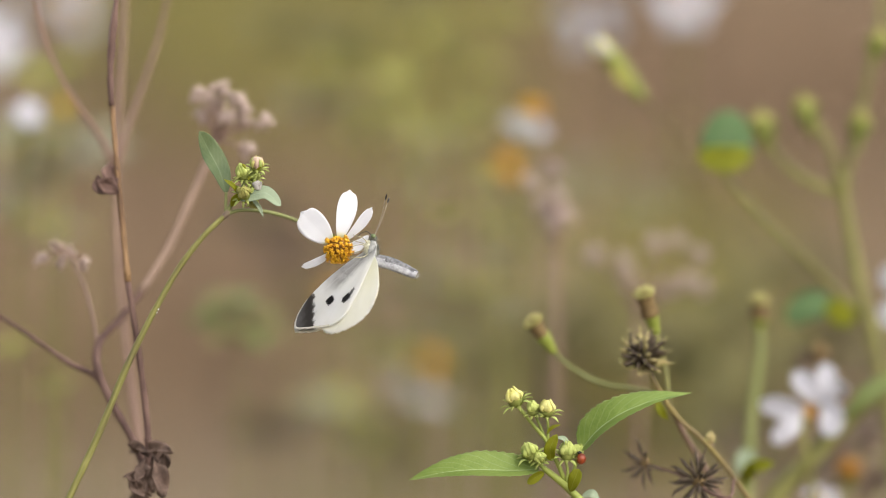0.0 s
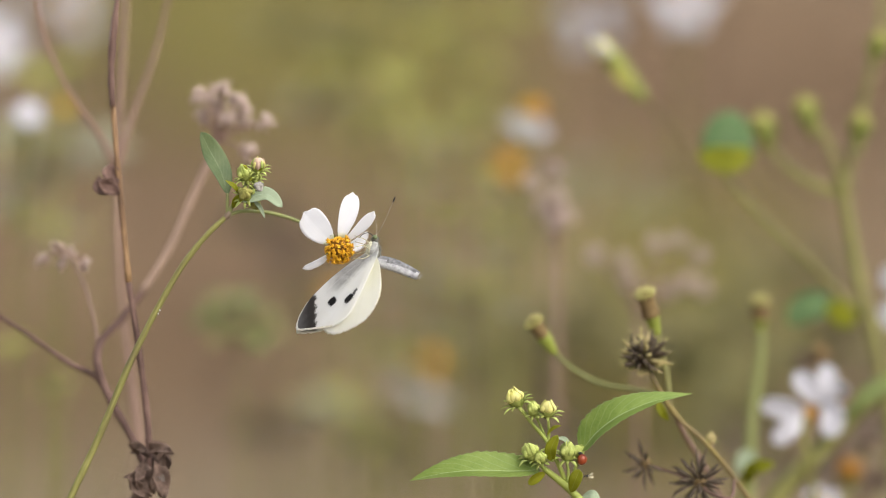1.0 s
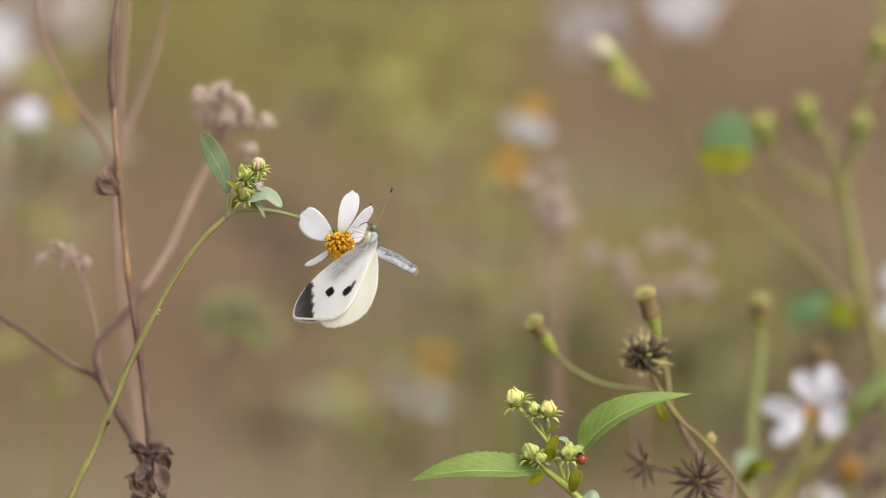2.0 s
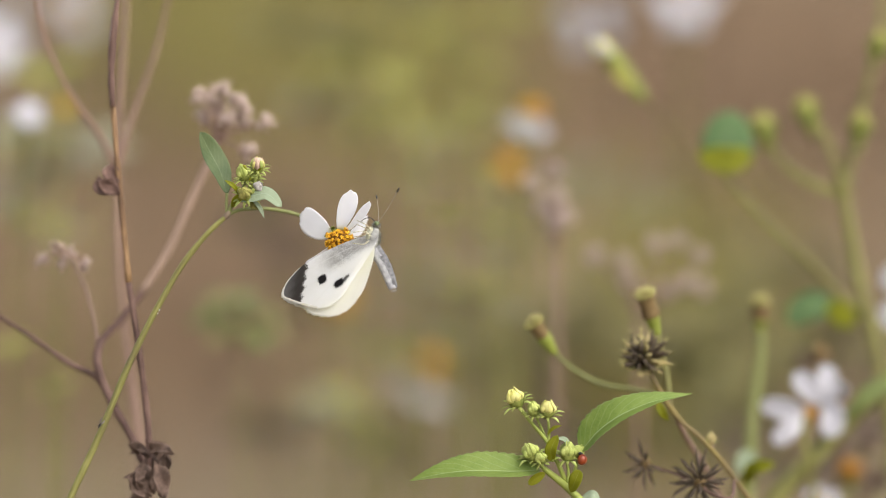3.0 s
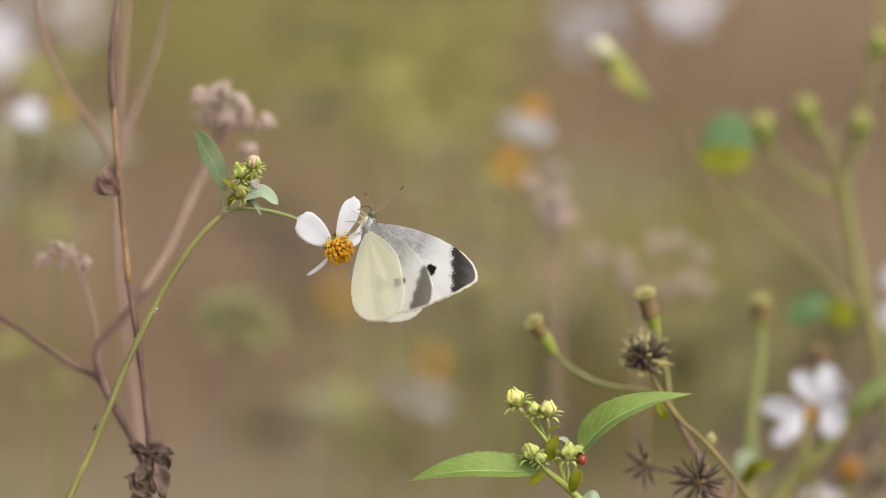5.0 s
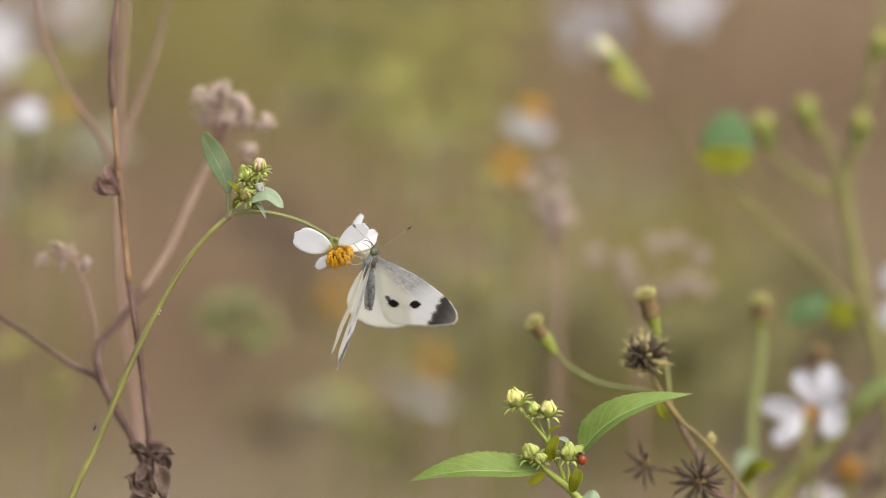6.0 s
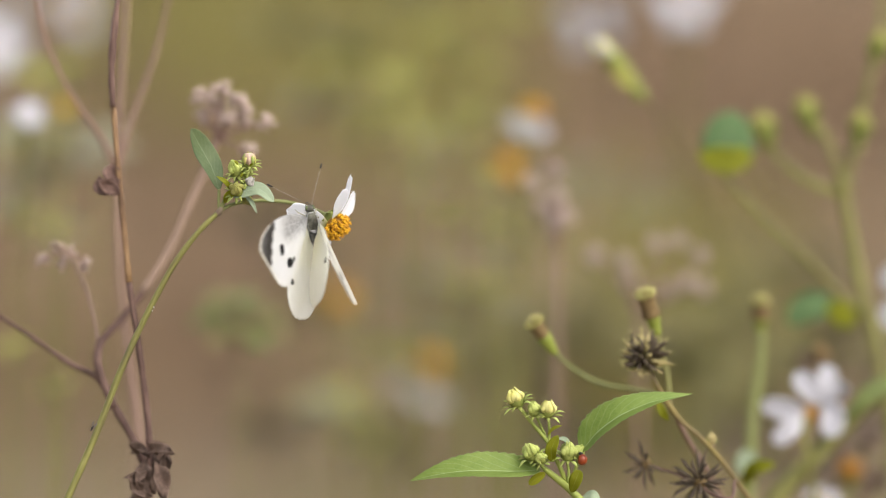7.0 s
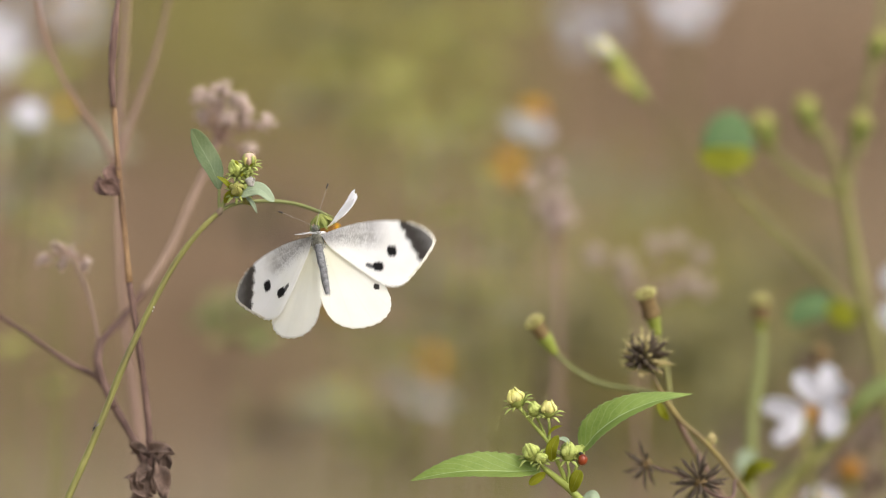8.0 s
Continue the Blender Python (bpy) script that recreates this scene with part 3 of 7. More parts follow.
part("leaf", blade([(-47.4, 0.2, 12.8), (-45.0, -1.2, 10.5), (-43.9, -1.6, 8.0)], 1.1, (0.3, -0.9, 0.3), fold=0.3), LEAF_GREY, sway)
part("leaf", blade([(-52.0, 0.8, 10.2), (-50.5, -0.8, 12.7), (-48.3, -1.7, 13.5)], 2.0, (0.2, -0.9, 0.3), fold=0.4), LEAF_LIME, sway)
for p, way, size, tip in (((-45.8, 2.2, 18.6), (0.1, -0.35, 1), 4.7, BUD_PINK), ((-48.4, 1.9, 16.7), (-0.35, -0.4, 1), 4.6, BUD_GREEN), ((-46.4, 1.0, 14.5), (0.5, -0.6, 0.6), 3.4, BUD_LILAC),
                          ((-48.4, 0.2, 12.8), (-0.15, -0.8, 0.6), 4.4, BUD_OLIVE), ((-46.9, 3.4, 16.2), (0.2, -0.5, 0.8), 4.0, BUD_GREEN), ((-47.0, 2.2, 12.2), (0.3, -0.4, -0.5), 3.2, BUD_OLIVE)):
    bud(sway, p, way, size, rng, tip, spread=0.8, bracts=11, petals=0 if tip is BUD_PINK else 13)
DOME, DOME_UP = Vector((-45.8, 2.2, 18.6)), Vector((0.1, -0.35, 1)).normalized()
for k in range(9):
    d = axes(DOME_UP) @ Vector((math.cos(0.7 * k), math.sin(0.7 * k), 0))
    part("petal_tip", blade([DOME + d * 1.5 + DOME_UP * 1.6, DOME + d * 1.65 + DOME_UP * 2.9, DOME + d * (0.75 + 0.3 * (k % 2)) + DOME_UP * 4.2], 0.85, d, fold=-0.3, thick=0.2, tip=0.5, base=0.5, cols=4, steps=4), (BUD_PINK, BRACT_TIP, BUD_YELLOW)[k % 3], sway)
for k in range(16):
    c = Vector((-47.6, 0.3, 16.0)) + Vector((rng.uniform(-1.8, 1.8), rng.uniform(-1, 1), rng.uniform(-4.4, 4.4)))
    d = Vector((rng.uniform(-1, 1), rng.uniform(-0.7, 0.1), rng.uniform(-0.3, 1))).normalized()
    L = rng.uniform(1.6, 3.0)
    part("bract", blade([c, c + d * L * 0.5 + Vector((0, 0, 0.2)), c + d * L + Vector((rng.uniform(-0.5, 0.5), 0, -0.3))], 0.7, (0.2, -0.9, 0.3), fold=0.3, thick=0.1, cols=2, steps=3), (BRACT, BRACT_TIP, LEAF_LIME)[k % 3], sway)
dew = bmesh.new()
for p, r in (((-72.3, -3.4, -17.1), 0.16), ((-69.8, -3.1, -14.7), 0.15), ((-74.3, -4.2, -21.1), 0.16), ((-70.2, -3.4, -15.5), 0.12), ((-73.2, -3.8, -19.0), 0.13)):
    blob(p, (0, 0, 1), r, r * 3, dew, seg=8, rings=6)
part("dew_drops", dew, DEW, sway)

# ---- the visited flower and its stalk: parts that turn on the plant ----
stalk = part("flower_stalk", tube([(0, 0, 0), (2.6, 0.8, 0.85), (6, 2.4, 1.0), (12, 5.2, 0.2), (18, 6.2, -1.7), (23, 4.0, -4.5), (25.6, 0, -6.3)], 0.5, 0.48, steps=5), STEM_PALE, sway, local=True)


def ray_petal(parent, length, width, fold):
    """Ray petal of the visited flower, lying along x from its foot."""
    pts = [(0, 0, 0), (length * 0.5, 0, 0.35), (length, 0, 0)]
    return part("petal", blade(pts, width, (0, 0, 1), fold=fold, thick=0.14, tip=0.42, base=0.75, notch=0.085, cols=12, steps=9, wave=0.05), RAY, parent, local=True)


head = part("flower_head", blob((0, 0, -1.4), (0, 0, 1), 2.1, 4.2, rough=0.1, seg=14, rings=9), BRACT, sway, local=True)
disc = part("flower_disc", blob((0, 0, 0.7), (0, 0, 1), 2.9, 3.8, rough=0.08, seg=14, rings=9), FLORET_DARK, head, local=True)
for k in range(72):
    u = (k + 0.5) / 72
    a, tl = 2.4 * k + rng.uniform(-0.2, 0.2), math.acos(1 - 1.3 * u)
    d = Vector((math.cos(a) * math.sin(tl), math.sin(a) * math.sin(tl), math.cos(tl)))
    q = Vector((0, 0, 0.8)) + Vector((d.x * 2.7, d.y * 2.7, d.z * 1.6))
    e = q + (d * 0.6 + Vector((0, 0, 0.5)) + Vector((rng.uniform(-0.3, 0.3), rng.uniform(-0.3, 0.3), 0))).normalized() * rng.uniform(0.5, 1.7)
    fl = tube([q, q.lerp(e, 0.5) + Vector((rng.uniform(-0.15, 0.15), rng.uniform(-0.15, 0.15), 0)), e], 0.26, 0.36, sides=6, steps=2)
    for j in range(5):
        g = d.orthogonal().normalized()
        g.rotate(Matrix.Rotation(j * 1.257 + k, 3, d))
        blob(e + g * 0.32 + d * 0.05, g + d * 0.5, 0.14, 0.5, fl, seg=5, rings=4)
    part("floret", fl, (FLORET, FLORET, FLORET_ORANGE)[k % 3], disc, local=True)
for k in range(8):
    a = 2 * math.pi * k / 8
    d = Vector((math.cos(a), math.sin(a), 0))
    part("bract", blade([d * 0.8 + Vector((0, 0, -3.4)), d * 2.6 + Vector((0, 0, -2.0)), d * 3.6 + Vector((0, 0, -0.6))], 1.3, d, fold=0.3, thick=0.15, cols=3, steps=4), BRACT, head, local=True)
petals = [ray_petal(head, length, width, fold) for length, width, fold in ((11.2, 7.4, 0.1), (13.2, 5.4, 0.12), (11.6, 4.4, 0.18), (8.8, 3.0, 0.3), (10.5, 5.0, 0.15))]


# ---- leafy plant with buds ----
rng = random.Random(21)
x0, y0, z0 = (44.0, -12.5, -71.1)
leafy = thing("leafy_weed", (x0 + 10, y0, GROUND), "fresh green leafy weed with yellow-tipped flower buds", "plant")
part("stem", tube([(x0 + 10, y0, GROUND - 5), (x0 + 4, y0, (GROUND + z0) / 2), (44.0, -12.5, -71.1), (33.1, -10.6, -60.2), (30.1, -10.1, -57.4), (27.0, -9.7, -54.9), (24.8, -9.4, -53.2)], 1.3, 0.75), STEM_LIME, leafy)
part("stem", tube([(30.6, -9.2, -57.9), (28.9, -9.4, -53.3), (27.3, -9.3, -49.9), (25.6, -8.7, -46.6), (22.8, -7.6, -43.3), (20.3, -7.1, -40.3), (18.9, -6.8, -38.5)], 0.65, 0.4), STEM_LIME, leafy)
part("bud_stalk", tube([(25.9, -8.8, -47.2), (26.1, -8.3, -44.3), (25.9, -7.7, -40.6)], 0.42, 0.35), STEM_LIME, leafy)
part("bud_stalk", tube([(25.6, -8.2, -46.7), (24.2, -7.1, -43.4), (22.8, -6.6, -40.4)], 0.4, 0.3), STEM_LIME, leafy)
part("bud_stalk", tube([(24.8, -9.4, -53.2), (23.4, -9.6, -51.8), (22.3, -9.5, -50.7)], 0.5, 0.4), STEM_LIME, leafy)
part("bud_stalk", tube([(30.6, -10.0, -56.7), (30.9, -9.5, -54.0), (30.3, -9.0, -51.2)], 0.45, 0.35), STEM_LIME, leafy)
part("leaf_stalk", tube([(31.2, -10.2, -57.7), (32.6, -9.4, -53.3), (33.7, -8.7, -49.2), (34.1, -8.5, -48.1)], 0.5, 0.4), STEM_LIME, leafy)
part("leaf", blade([(34.0, -8.6, -48.6), (37.0, -9.8, -44.0), (42.2, -10.6, -39.7), (50.1, -9.5, -36.5), (61.3, -4.2, -35.5)], 10.2, (-0.3, -0.55, 0.8), fold=0.5, teeth=15, tip=0.95, base=0.5, cols=14, steps=16), LEAF, leafy)
part("leaf", blade([(23.8, -9.4, -53.4), (16.8, -11.8, -52.8), (7.8, -13.3, -52.3), (0.1, -12.9, -53.3), (-8.1, -10.9, -56.0)], 9.6, (0.08, -0.52, 0.85), fold=0.5, teeth=15, tip=0.9, base=0.55, cols=14, steps=16), LEAF, leafy)
part("leaf", blade([(26.8, -11.1, -51.2), (26.5, -12.5, -47.8), (28.2, -12.4, -44.2)], 3.0, (-0.3, -1, 0.1), fold=0.3, tip=0.6, base=0.6), LEAF_LIME, leafy)
part("leaf", blade([(30.6, -10.6, -48.8), (30.1, -11.1, -45.8), (28.0, -12.0, -45.1)], 1.8, (0.3, -0.6, 0.8), fold=0.3), LEAF_GREY, leafy)
part("leaf", blade([(25.2, -9.6, -54.4), (23.1, -10.8, -55.3), (21.0, -11.1, -56.9)], 2.6, (0.2, -0.9, -0.2), fold=0.2, tip=0.5, base=0.6), LEAF_LIME, leafy)
part("leaf", blade([(31.4, -12.4, -58.6), (32.5, -13.8, -55.2), (33.6, -13.4, -52.7)], 3.4, (-0.2, -0.8, 0.5), fold=0.2, tip=0.5, base=0.6), LEAF_LIME, leafy)
part("leaf", blade([(25.6, -8.9, -44.9), (27.2, -9.6, -43.0), (29.2, -9.5, -42.4)], 0.9, (0.2, -0.9, 0.4), fold=0.3), LEAF_LIME, leafy)
part("leaf", blade([(34.3, -8.7, -60.6), (36.8, -9.5, -59.8), (38.7, -9.7, -60.9)], 3.0, (0.1, -0.5, 0.8), fold=0.2), LEAF_GREY, leafy)
for p, way, size, tip in (((18.6, -6.8, -38.5), (-0.35, -0.3, 1), 5.6, BUD_YELLOW), ((22.7, -6.7, -40.7), (-0.2, -0.3, 1), 4.2, BUD_GREEN), ((25.7, -7.7, -40.9), (0.05, -0.35, 1), 5.0, BUD_YELLOW),
                          ((22.5, -10.0, -51.0), (-0.35, -0.4, 0.8), 5.4, BUD_GREEN), ((24.2, -10.1, -51.5), (-0.1, -0.6, 0.6), 4.0, BUD_GREEN), ((30.6, -9.1, -51.4), (0.05, -0.4, 1), 5.4, BUD_GREEN), ((32.0, -8.0, -51.0), (0.5, -0.2, 0.8), 4.2, BUD_GREEN)):
    bud(leafy, p, way, size, rng, tip, spread=0.75, bracts=11)

beetle = thing("small_beetle", (34.2, -10.5, -50.8), "tiny glossy dark red beetle clinging to a bud", "insect")
part("wing_cover", blob((34.2, -10.5, -50.8), (0.2, -0.2, 1), 1.25, 2.9, seg=14, rings=10), BEETLE, beetle)
part("head", blob((33.8, -10.2, -49.3), (0, 0, 1), 0.6, 0.8), BLACK, beetle)

# ---- plant gone to seed ----
rng = random.Random(31)
x0, y0, z0 = (85.9, 15.8, -77.5)
seedy = thing("seeding_weed", (x0 + 15, y0, GROUND), "half-dry weed with spiky brown seed heads and spent buds", "plant")
part("stem", tube([(x0 + 15, y0, GROUND - 5), (x0 + 8, y0, (GROUND + z0) / 2), (85.9, 15.8, -77.5), (76.6, 15.7, -66.2), (71.2, 15.0, -58.5), (64.5, 15.4, -50.7), (59.5, 16.2, -46.5), (55.9, 17.0, -41.8), (53.3, 16.8, -37.3), (51.6, 17.4, -33.8)], 0.85, 0.45, swell=((0.83, 0.4), (0.72, 0.4))), fibrous("purple_green_stem", (0.085, 0.062, 0.03), (0.17, 0.125, 0.045), (0.28, 0.22, 0.045), 0.6, 45.0), seedy)
part("branch", tube([(58.3, 18.1, -45.8), (61.3, 26.0, -52.8), (65.2, 34.0, -60.3), (70.6, 40.1, -71.1), (78.8, 44.0, -86.8), (91.8, 40.1, -111.0)], 0.6, 0.85), DRY_PINK, seedy)
part("bud_stalk", tube([(59.5, 17.1, -46.7), (54.2, 30.0, -43.0), (48.1, 36.2, -42.5), (40.2, 38.4, -41.5), (32.6, 37.1, -37.2), (27.7, 33.9, -32.2)], 0.6, 0.5), STEM_PALE, seedy)
part("bud_stalk", tube([(56.9, 19.8, -43.3), (56.3, 27.1, -36.4), (54.1, 28.6, -27.9), (53.4, 29.1, -25.2)], 0.6, 0.6), STEM, seedy)
SEED_AT, SEED_UP = Vector((50.3, 17.0, -30.1)), Vector((0.22, -0.5, 0.85)).normalized()
seed_head(seedy, SEED_AT - SEED_UP * 1.5, SEED_UP, 7.6, rng, 40, fat=0.95, reach=0.85)
for k in range(34):
    a = 2.4 * k
    d = axes(SEED_UP) @ Vector((math.cos(a), math.sin(a), 0))
    c = SEED_AT - SEED_UP * (3.0 - 0.03 * k)
    lift = rng.uniform(-0.9, 2.6)
    part("bract", blade([c + d * 0.8, c + d * 3.2 + SEED_UP * lift * 0.5, c + d * rng.uniform(4.6, 6.4) + SEED_UP * lift], rng.uniform(0.9, 1.6), SEED_UP, fold=0.4, cols=3, steps=3), (SEED_TAN, SEED_TAN, CROWN, HUSK)[k % 4], seedy)
spent_bud(seedy, (28.2, 33.9, -32.6), (-0.55, -0.2, 0.85), 11.0, 5.2, rng)
spent_bud(seedy, (53.8, 27.8, -26.6), (-0.3, -0.2, 1), 12.5, 5.6, rng)
part("bud_stalk", tube([(67.8, 15.7, -55.0), (67.5, 15.9, -53.6), (67.1, 16.2, -52.1)], 0.4, 0.35), DRY_PINK, seedy)
bud(seedy, (67.1, 16.1, -52.6), (0, 0, 1), 3.2, rng, SEED_TAN, SEED_TAN, spread=0.05, bracts=6)
part("leaf", blade([(56.4, 17.1, -46.7), (54.8, 15.5, -44.2), (53.6, 16.0, -41.6)], 2.2, (0, -1, 0), tip=0.6), LEAF_LIME, seedy)
part("seed_stalk", tube([(73.0, 14.8, -61.3), (70.2, 0.1, -62.8), (65.5, 5.3, -61.9), (63.8, 6.7, -60.1)], 0.45, 0.4), DRY, seedy)
seed_head(seedy, (63.8, 6.7, -60.1), (-0.1, -0.9, 0.4), 8.6, rng, 24, SEED_DARK, SEED_DARK, 0.62)
part("seed_stalk", tube([(65.5, 5.3, -61.9), (58.7, 10.7, -59.0), (53.1, 15.2, -58.0), (51.1, 15.3, -57.1)], 0.4, 0.3), DRY, seedy)
seed_head(seedy, (50.8, 15.3, -57.1), (-0.4, -0.3, -0.3), 7.0, rng, 12, SEED_DARK, SEED_DARK, 0.62)


# ---- branching plant with round buds ----
rng = random.Random(41)
x0, y0, z0 = (122.3, 104.7, -97.4)
tall = thing("branching_weed", (x0, y0, GROUND), "tall branching green weed with round buds and broad leaves", "plant")
part("stem", tube([(x0, y0, GROUND - 5), (x0, y0, (GROUND + z0) / 2), (123.1, 116.4, -100.1), (120.1, 121.6, -70.3), (115.6, 125.6, -48.0), (111.5, 128.4, -31.7), (108.8, 131.1, -16.8), (107.0, 132.6, -7.9)], 2.3, 1.5), STEM, tall)
part("branch", tube([(107.0, 132.5, -8.7), (100.5, 132.9, -6.4), (93.0, 133.7, -2.0), (88.7, 134.5, 2.5), (86.5, 135.4, 7.7)], 1.2, 0.9), STEM, tall)
part("branch", tube([(106.5, 132.8, -7.2), (104.7, 134.1, 0.3), (101.3, 135.4, 7.7), (98.7, 136.0, 11.4)], 1.2, 0.9), STEM, tall)
part("branch", tube([(107.0, 132.8, -7.2), (109.1, 132.1, 0.6), (110.9, 133.3, 7.3)], 1.2, 0.9), STEM, tall)
part("branch", tube([(108.2, 135.4, -3.8), (112.1, 140.3, 12.3), (114.4, 142.1, 22.7), (116.2, 143.3, 29.4), (117.8, 147.5, 41.8), (118.7, 149.1, 50.8)], 1.2, 0.8), STEM, tall)
part("stem_joint", blob((107.0, 132.9, -6.4), (0, 0, 1), 2.4, 9.0, rough=0.2), STEM, tall)
for p, way, s in (((86.5, 135.1, 6.2), (-0.3, -0.2, 1), 8.0), ((97.8, 135.9, 10.7), (-0.3, -0.2, 1), 7.6), ((111.1, 133.2, 7.0), (0.1, -0.2, 1), 7.2), ((115.9, 143.0, 27.9), (0.3, -0.2, 1), 7.0)):
    bud(tall, p, way, s, rng, BUD_OLIVE, BRACT, spread=0.15, bracts=8)
    q = Vector(p)
    w = Vector(way).normalized()
    part("bud_base", tube([q - w * 4.5, q - w * 1.5, q + w * 1.5], 0.9, s * 0.3, wobble=0.2), BRACT, tall)
    for k in range(6):
        d = axes(w) @ Vector((math.cos(k * 1.05), math.sin(k * 1.05), 0))
        part("bract", blade([q - w * 2 + d * 1.2, q + w * 2.0 + d * s * 0.36, q + w * s * 0.75 + d * s * 0.42], 1.6, d, fold=0.3, cols=4, steps=3), BRACT_TIP if k % 3 == 0 else BRACT, tall)
part("leaf_stalk", tube([(112.7, 128.8, -41.0), (104.9, 126.1, -33.6), (95.5, 121.9, -22.9), (84.8, 119.6, -12.6), (77.2, 119.1, -4.1), (73.9, 119.9, 0.3)], 0.9, 0.7), STEM, tall)
part("leaf", blade([(75.7, 119.9, 0.6), (75.2, 118.6, 4.7), (75.4, 121.6, 9.9), (76.5, 126.5, 15.0)], 14, (-0.1, -0.9, 0.5), fold=-0.1, tip=0.45, base=0.35, cols=8), LEAF_TEAL, tall)
part("leaf", blade([(67.6, 118.6, 4.7), (72.6, 117.4, 3.3), (77.1, 117.4, 3.3), (81.9, 118.7, 5.3)], 7, (0.05, -0.75, 0.15), fold=0.2, tip=0.5, base=0.5), LEAF_LIME, tall, "backlit lime-green leaf underside")
part("leaf", blade([(104.0, 123.3, -37.6), (100.3, 123.5, -36.9), (95.8, 123.2, -38.4), (92.0, 122.6, -42.1)], 9, (0.1, -0.7, 0.7), fold=0.1, tip=0.6, base=0.5), LEAF_TEAL, tall)
part("leaf", blade([(102.9, 121.6, -35.8), (104.7, 121.3, -37.7), (106.9, 121.0, -39.5), (109.5, 120.6, -41.7)], 6.5, (-0.1, -0.9, 0.1), fold=0.1, tip=0.5, base=0.5), LEAF_LIME, tall)

# ---- single bud on a long stalk ----
x0, y0, z0 = (79.4, 85.1, -93.0)
single = thing("budding_weed", (x0, y0, GROUND), "green weed with one spent bud on a long stalk", "plant")
part("stem", tube([(x0, y0, GROUND - 5), (x0, y0, (GROUND + z0) / 2), (79.4, 85.1, -93.0), (80.2, 88.2, -75.5), (81.1, 90.8, -61.0), (82.8, 92.9, -49.3), (83.4, 93.9, -43.5), (83.1, 95.2, -36.2)], 2.2, 1.1), STEM_PALE, single)
spent_bud(single, (83.1, 94.8, -38.4), (0, -0.2, 1), 9.0, 5.4, rng)
part("leaf", blade([(80.6, 84.1, -76.2), (79.4, 82.7, -72.1), (78.8, 83.5, -67.8)], 6.0, (0, -1, 0.2), tip=0.5, base=0.5), LEAF_GREY, single)
part("leaf", blade([(80.2, 80.1, -81.3), (78.3, 60.0, -71.8), (80.5, 52.1, -66.1), (85.0, 50.1, -64.8)], 4.2, (0.1, -0.9, 0.5), tip=0.7), LEAF_LIME, single)

x0, y0, z0 = (81.3, 94.9, -95.2)
thick = thing("leaning_stem", (x0, y0, GROUND), "thick pale green weed stem leaning over", "plant")
part("stem", tube([(x0, y0, GROUND - 5), (x0, y0, (GROUND + z0) / 2), (81.3, 94.9, -95.2), (91.0, 97.5, -80.6), (99.2, 99.0, -71.8), (108.1, 100.7, -62.2), (117.1, 102.1, -54.2), (127.5, 103.7, -45.4)], 3.0, 2.4), STEM, thick)
part("leaf", blade([(106.4, 96.5, -62.9), (110.7, 95.6, -56.6), (116.7, 96.3, -53.0), (122.6, 96.5, -51.5)], 5.0, (0.2, -0.8, 0.5)), FAR_GREEN, thick)

# ---- white flowers close behind ----
x0, y0, z0 = (96.2, 70.5, -89.8)
pair = thing("white_flower_weed", (x0, y0, GROUND), "weed with two open white ray flowers", "plant", "white flowers")
part("stem", tube([(x0, y0, GROUND - 5), (x0, y0, (GROUND + z0) / 2), (97.4, 89.0, -93.9), (97.4, 91.6, -79.3), (95.0, 91.7, -67.2), (95.0, 92.9, -60.6)], 1.2, 0.7), STEM, pair)
part("branch", tube([(97.4, 92.4, -74.9), (101.9, 95.9, -66.6), (99.7, 97.7, -56.3)], 0.8, 0.7), STEM, pair)
part("petal", blade([(99.1, 95.4, -58.1), (96.5, 94.0, -54.1), (92.1, 94.8, -49.7)], 5.9, (0.2, -0.9, -0.15), tip=0.4, base=0.6), PETAL_DIM, pair)
part("petal", blade([(99.6, 95.4, -58.1), (101.0, 95.3, -52.8), (100.3, 96.2, -47.7)], 5.5, (0.1, -0.9, -0.2), tip=0.4, base=0.6), PETAL_DIM, pair)
part("petal", blade([(99.6, 95.7, -55.9), (102.4, 92.9, -60.6), (100.9, 91.9, -66.5)], 6.4, (-0.2, -0.9, -0.2), tip=0.4, base=0.6), PETAL_DIM, pair)
part("petal", blade([(100.3, 96.0, -54.5), (103.4, 98.0, -54.8), (105.9, 99.7, -56.7)], 6.0, (-0.2, -0.9, -0.2), tip=0.4, base=0.6), PETAL_DIM, pair)
part("petal", blade([(95.0, 92.9, -60.6), (90.5, 91.2, -58.8), (83.1, 91.4, -57.3)], 6.0, (0.1, -0.9, -0.15), tip=0.4, base=0.6), PETAL_DIM, pair)
part("petal", blade([(94.6, 92.9, -60.6), (91.2, 90.4, -63.1), (86.5, 89.6, -67.5)], 5.8, (0.1, -0.9, -0.15), tip=0.4, base=0.6), PETAL_DIM, pair)
part("flower_disc", blob((95.6, 94.9, -60.6), (0, -0.6, 0.5), 2.6, 3.4, rough=0.3), FLORET_DARK, pair)
part("dead_floret", blob((99.4, 101.6, -45.7), (0, 0, 1), 2.6, 6.0, rough=0.4), HUSK, pair, "shrivelled brown floret above the petals")

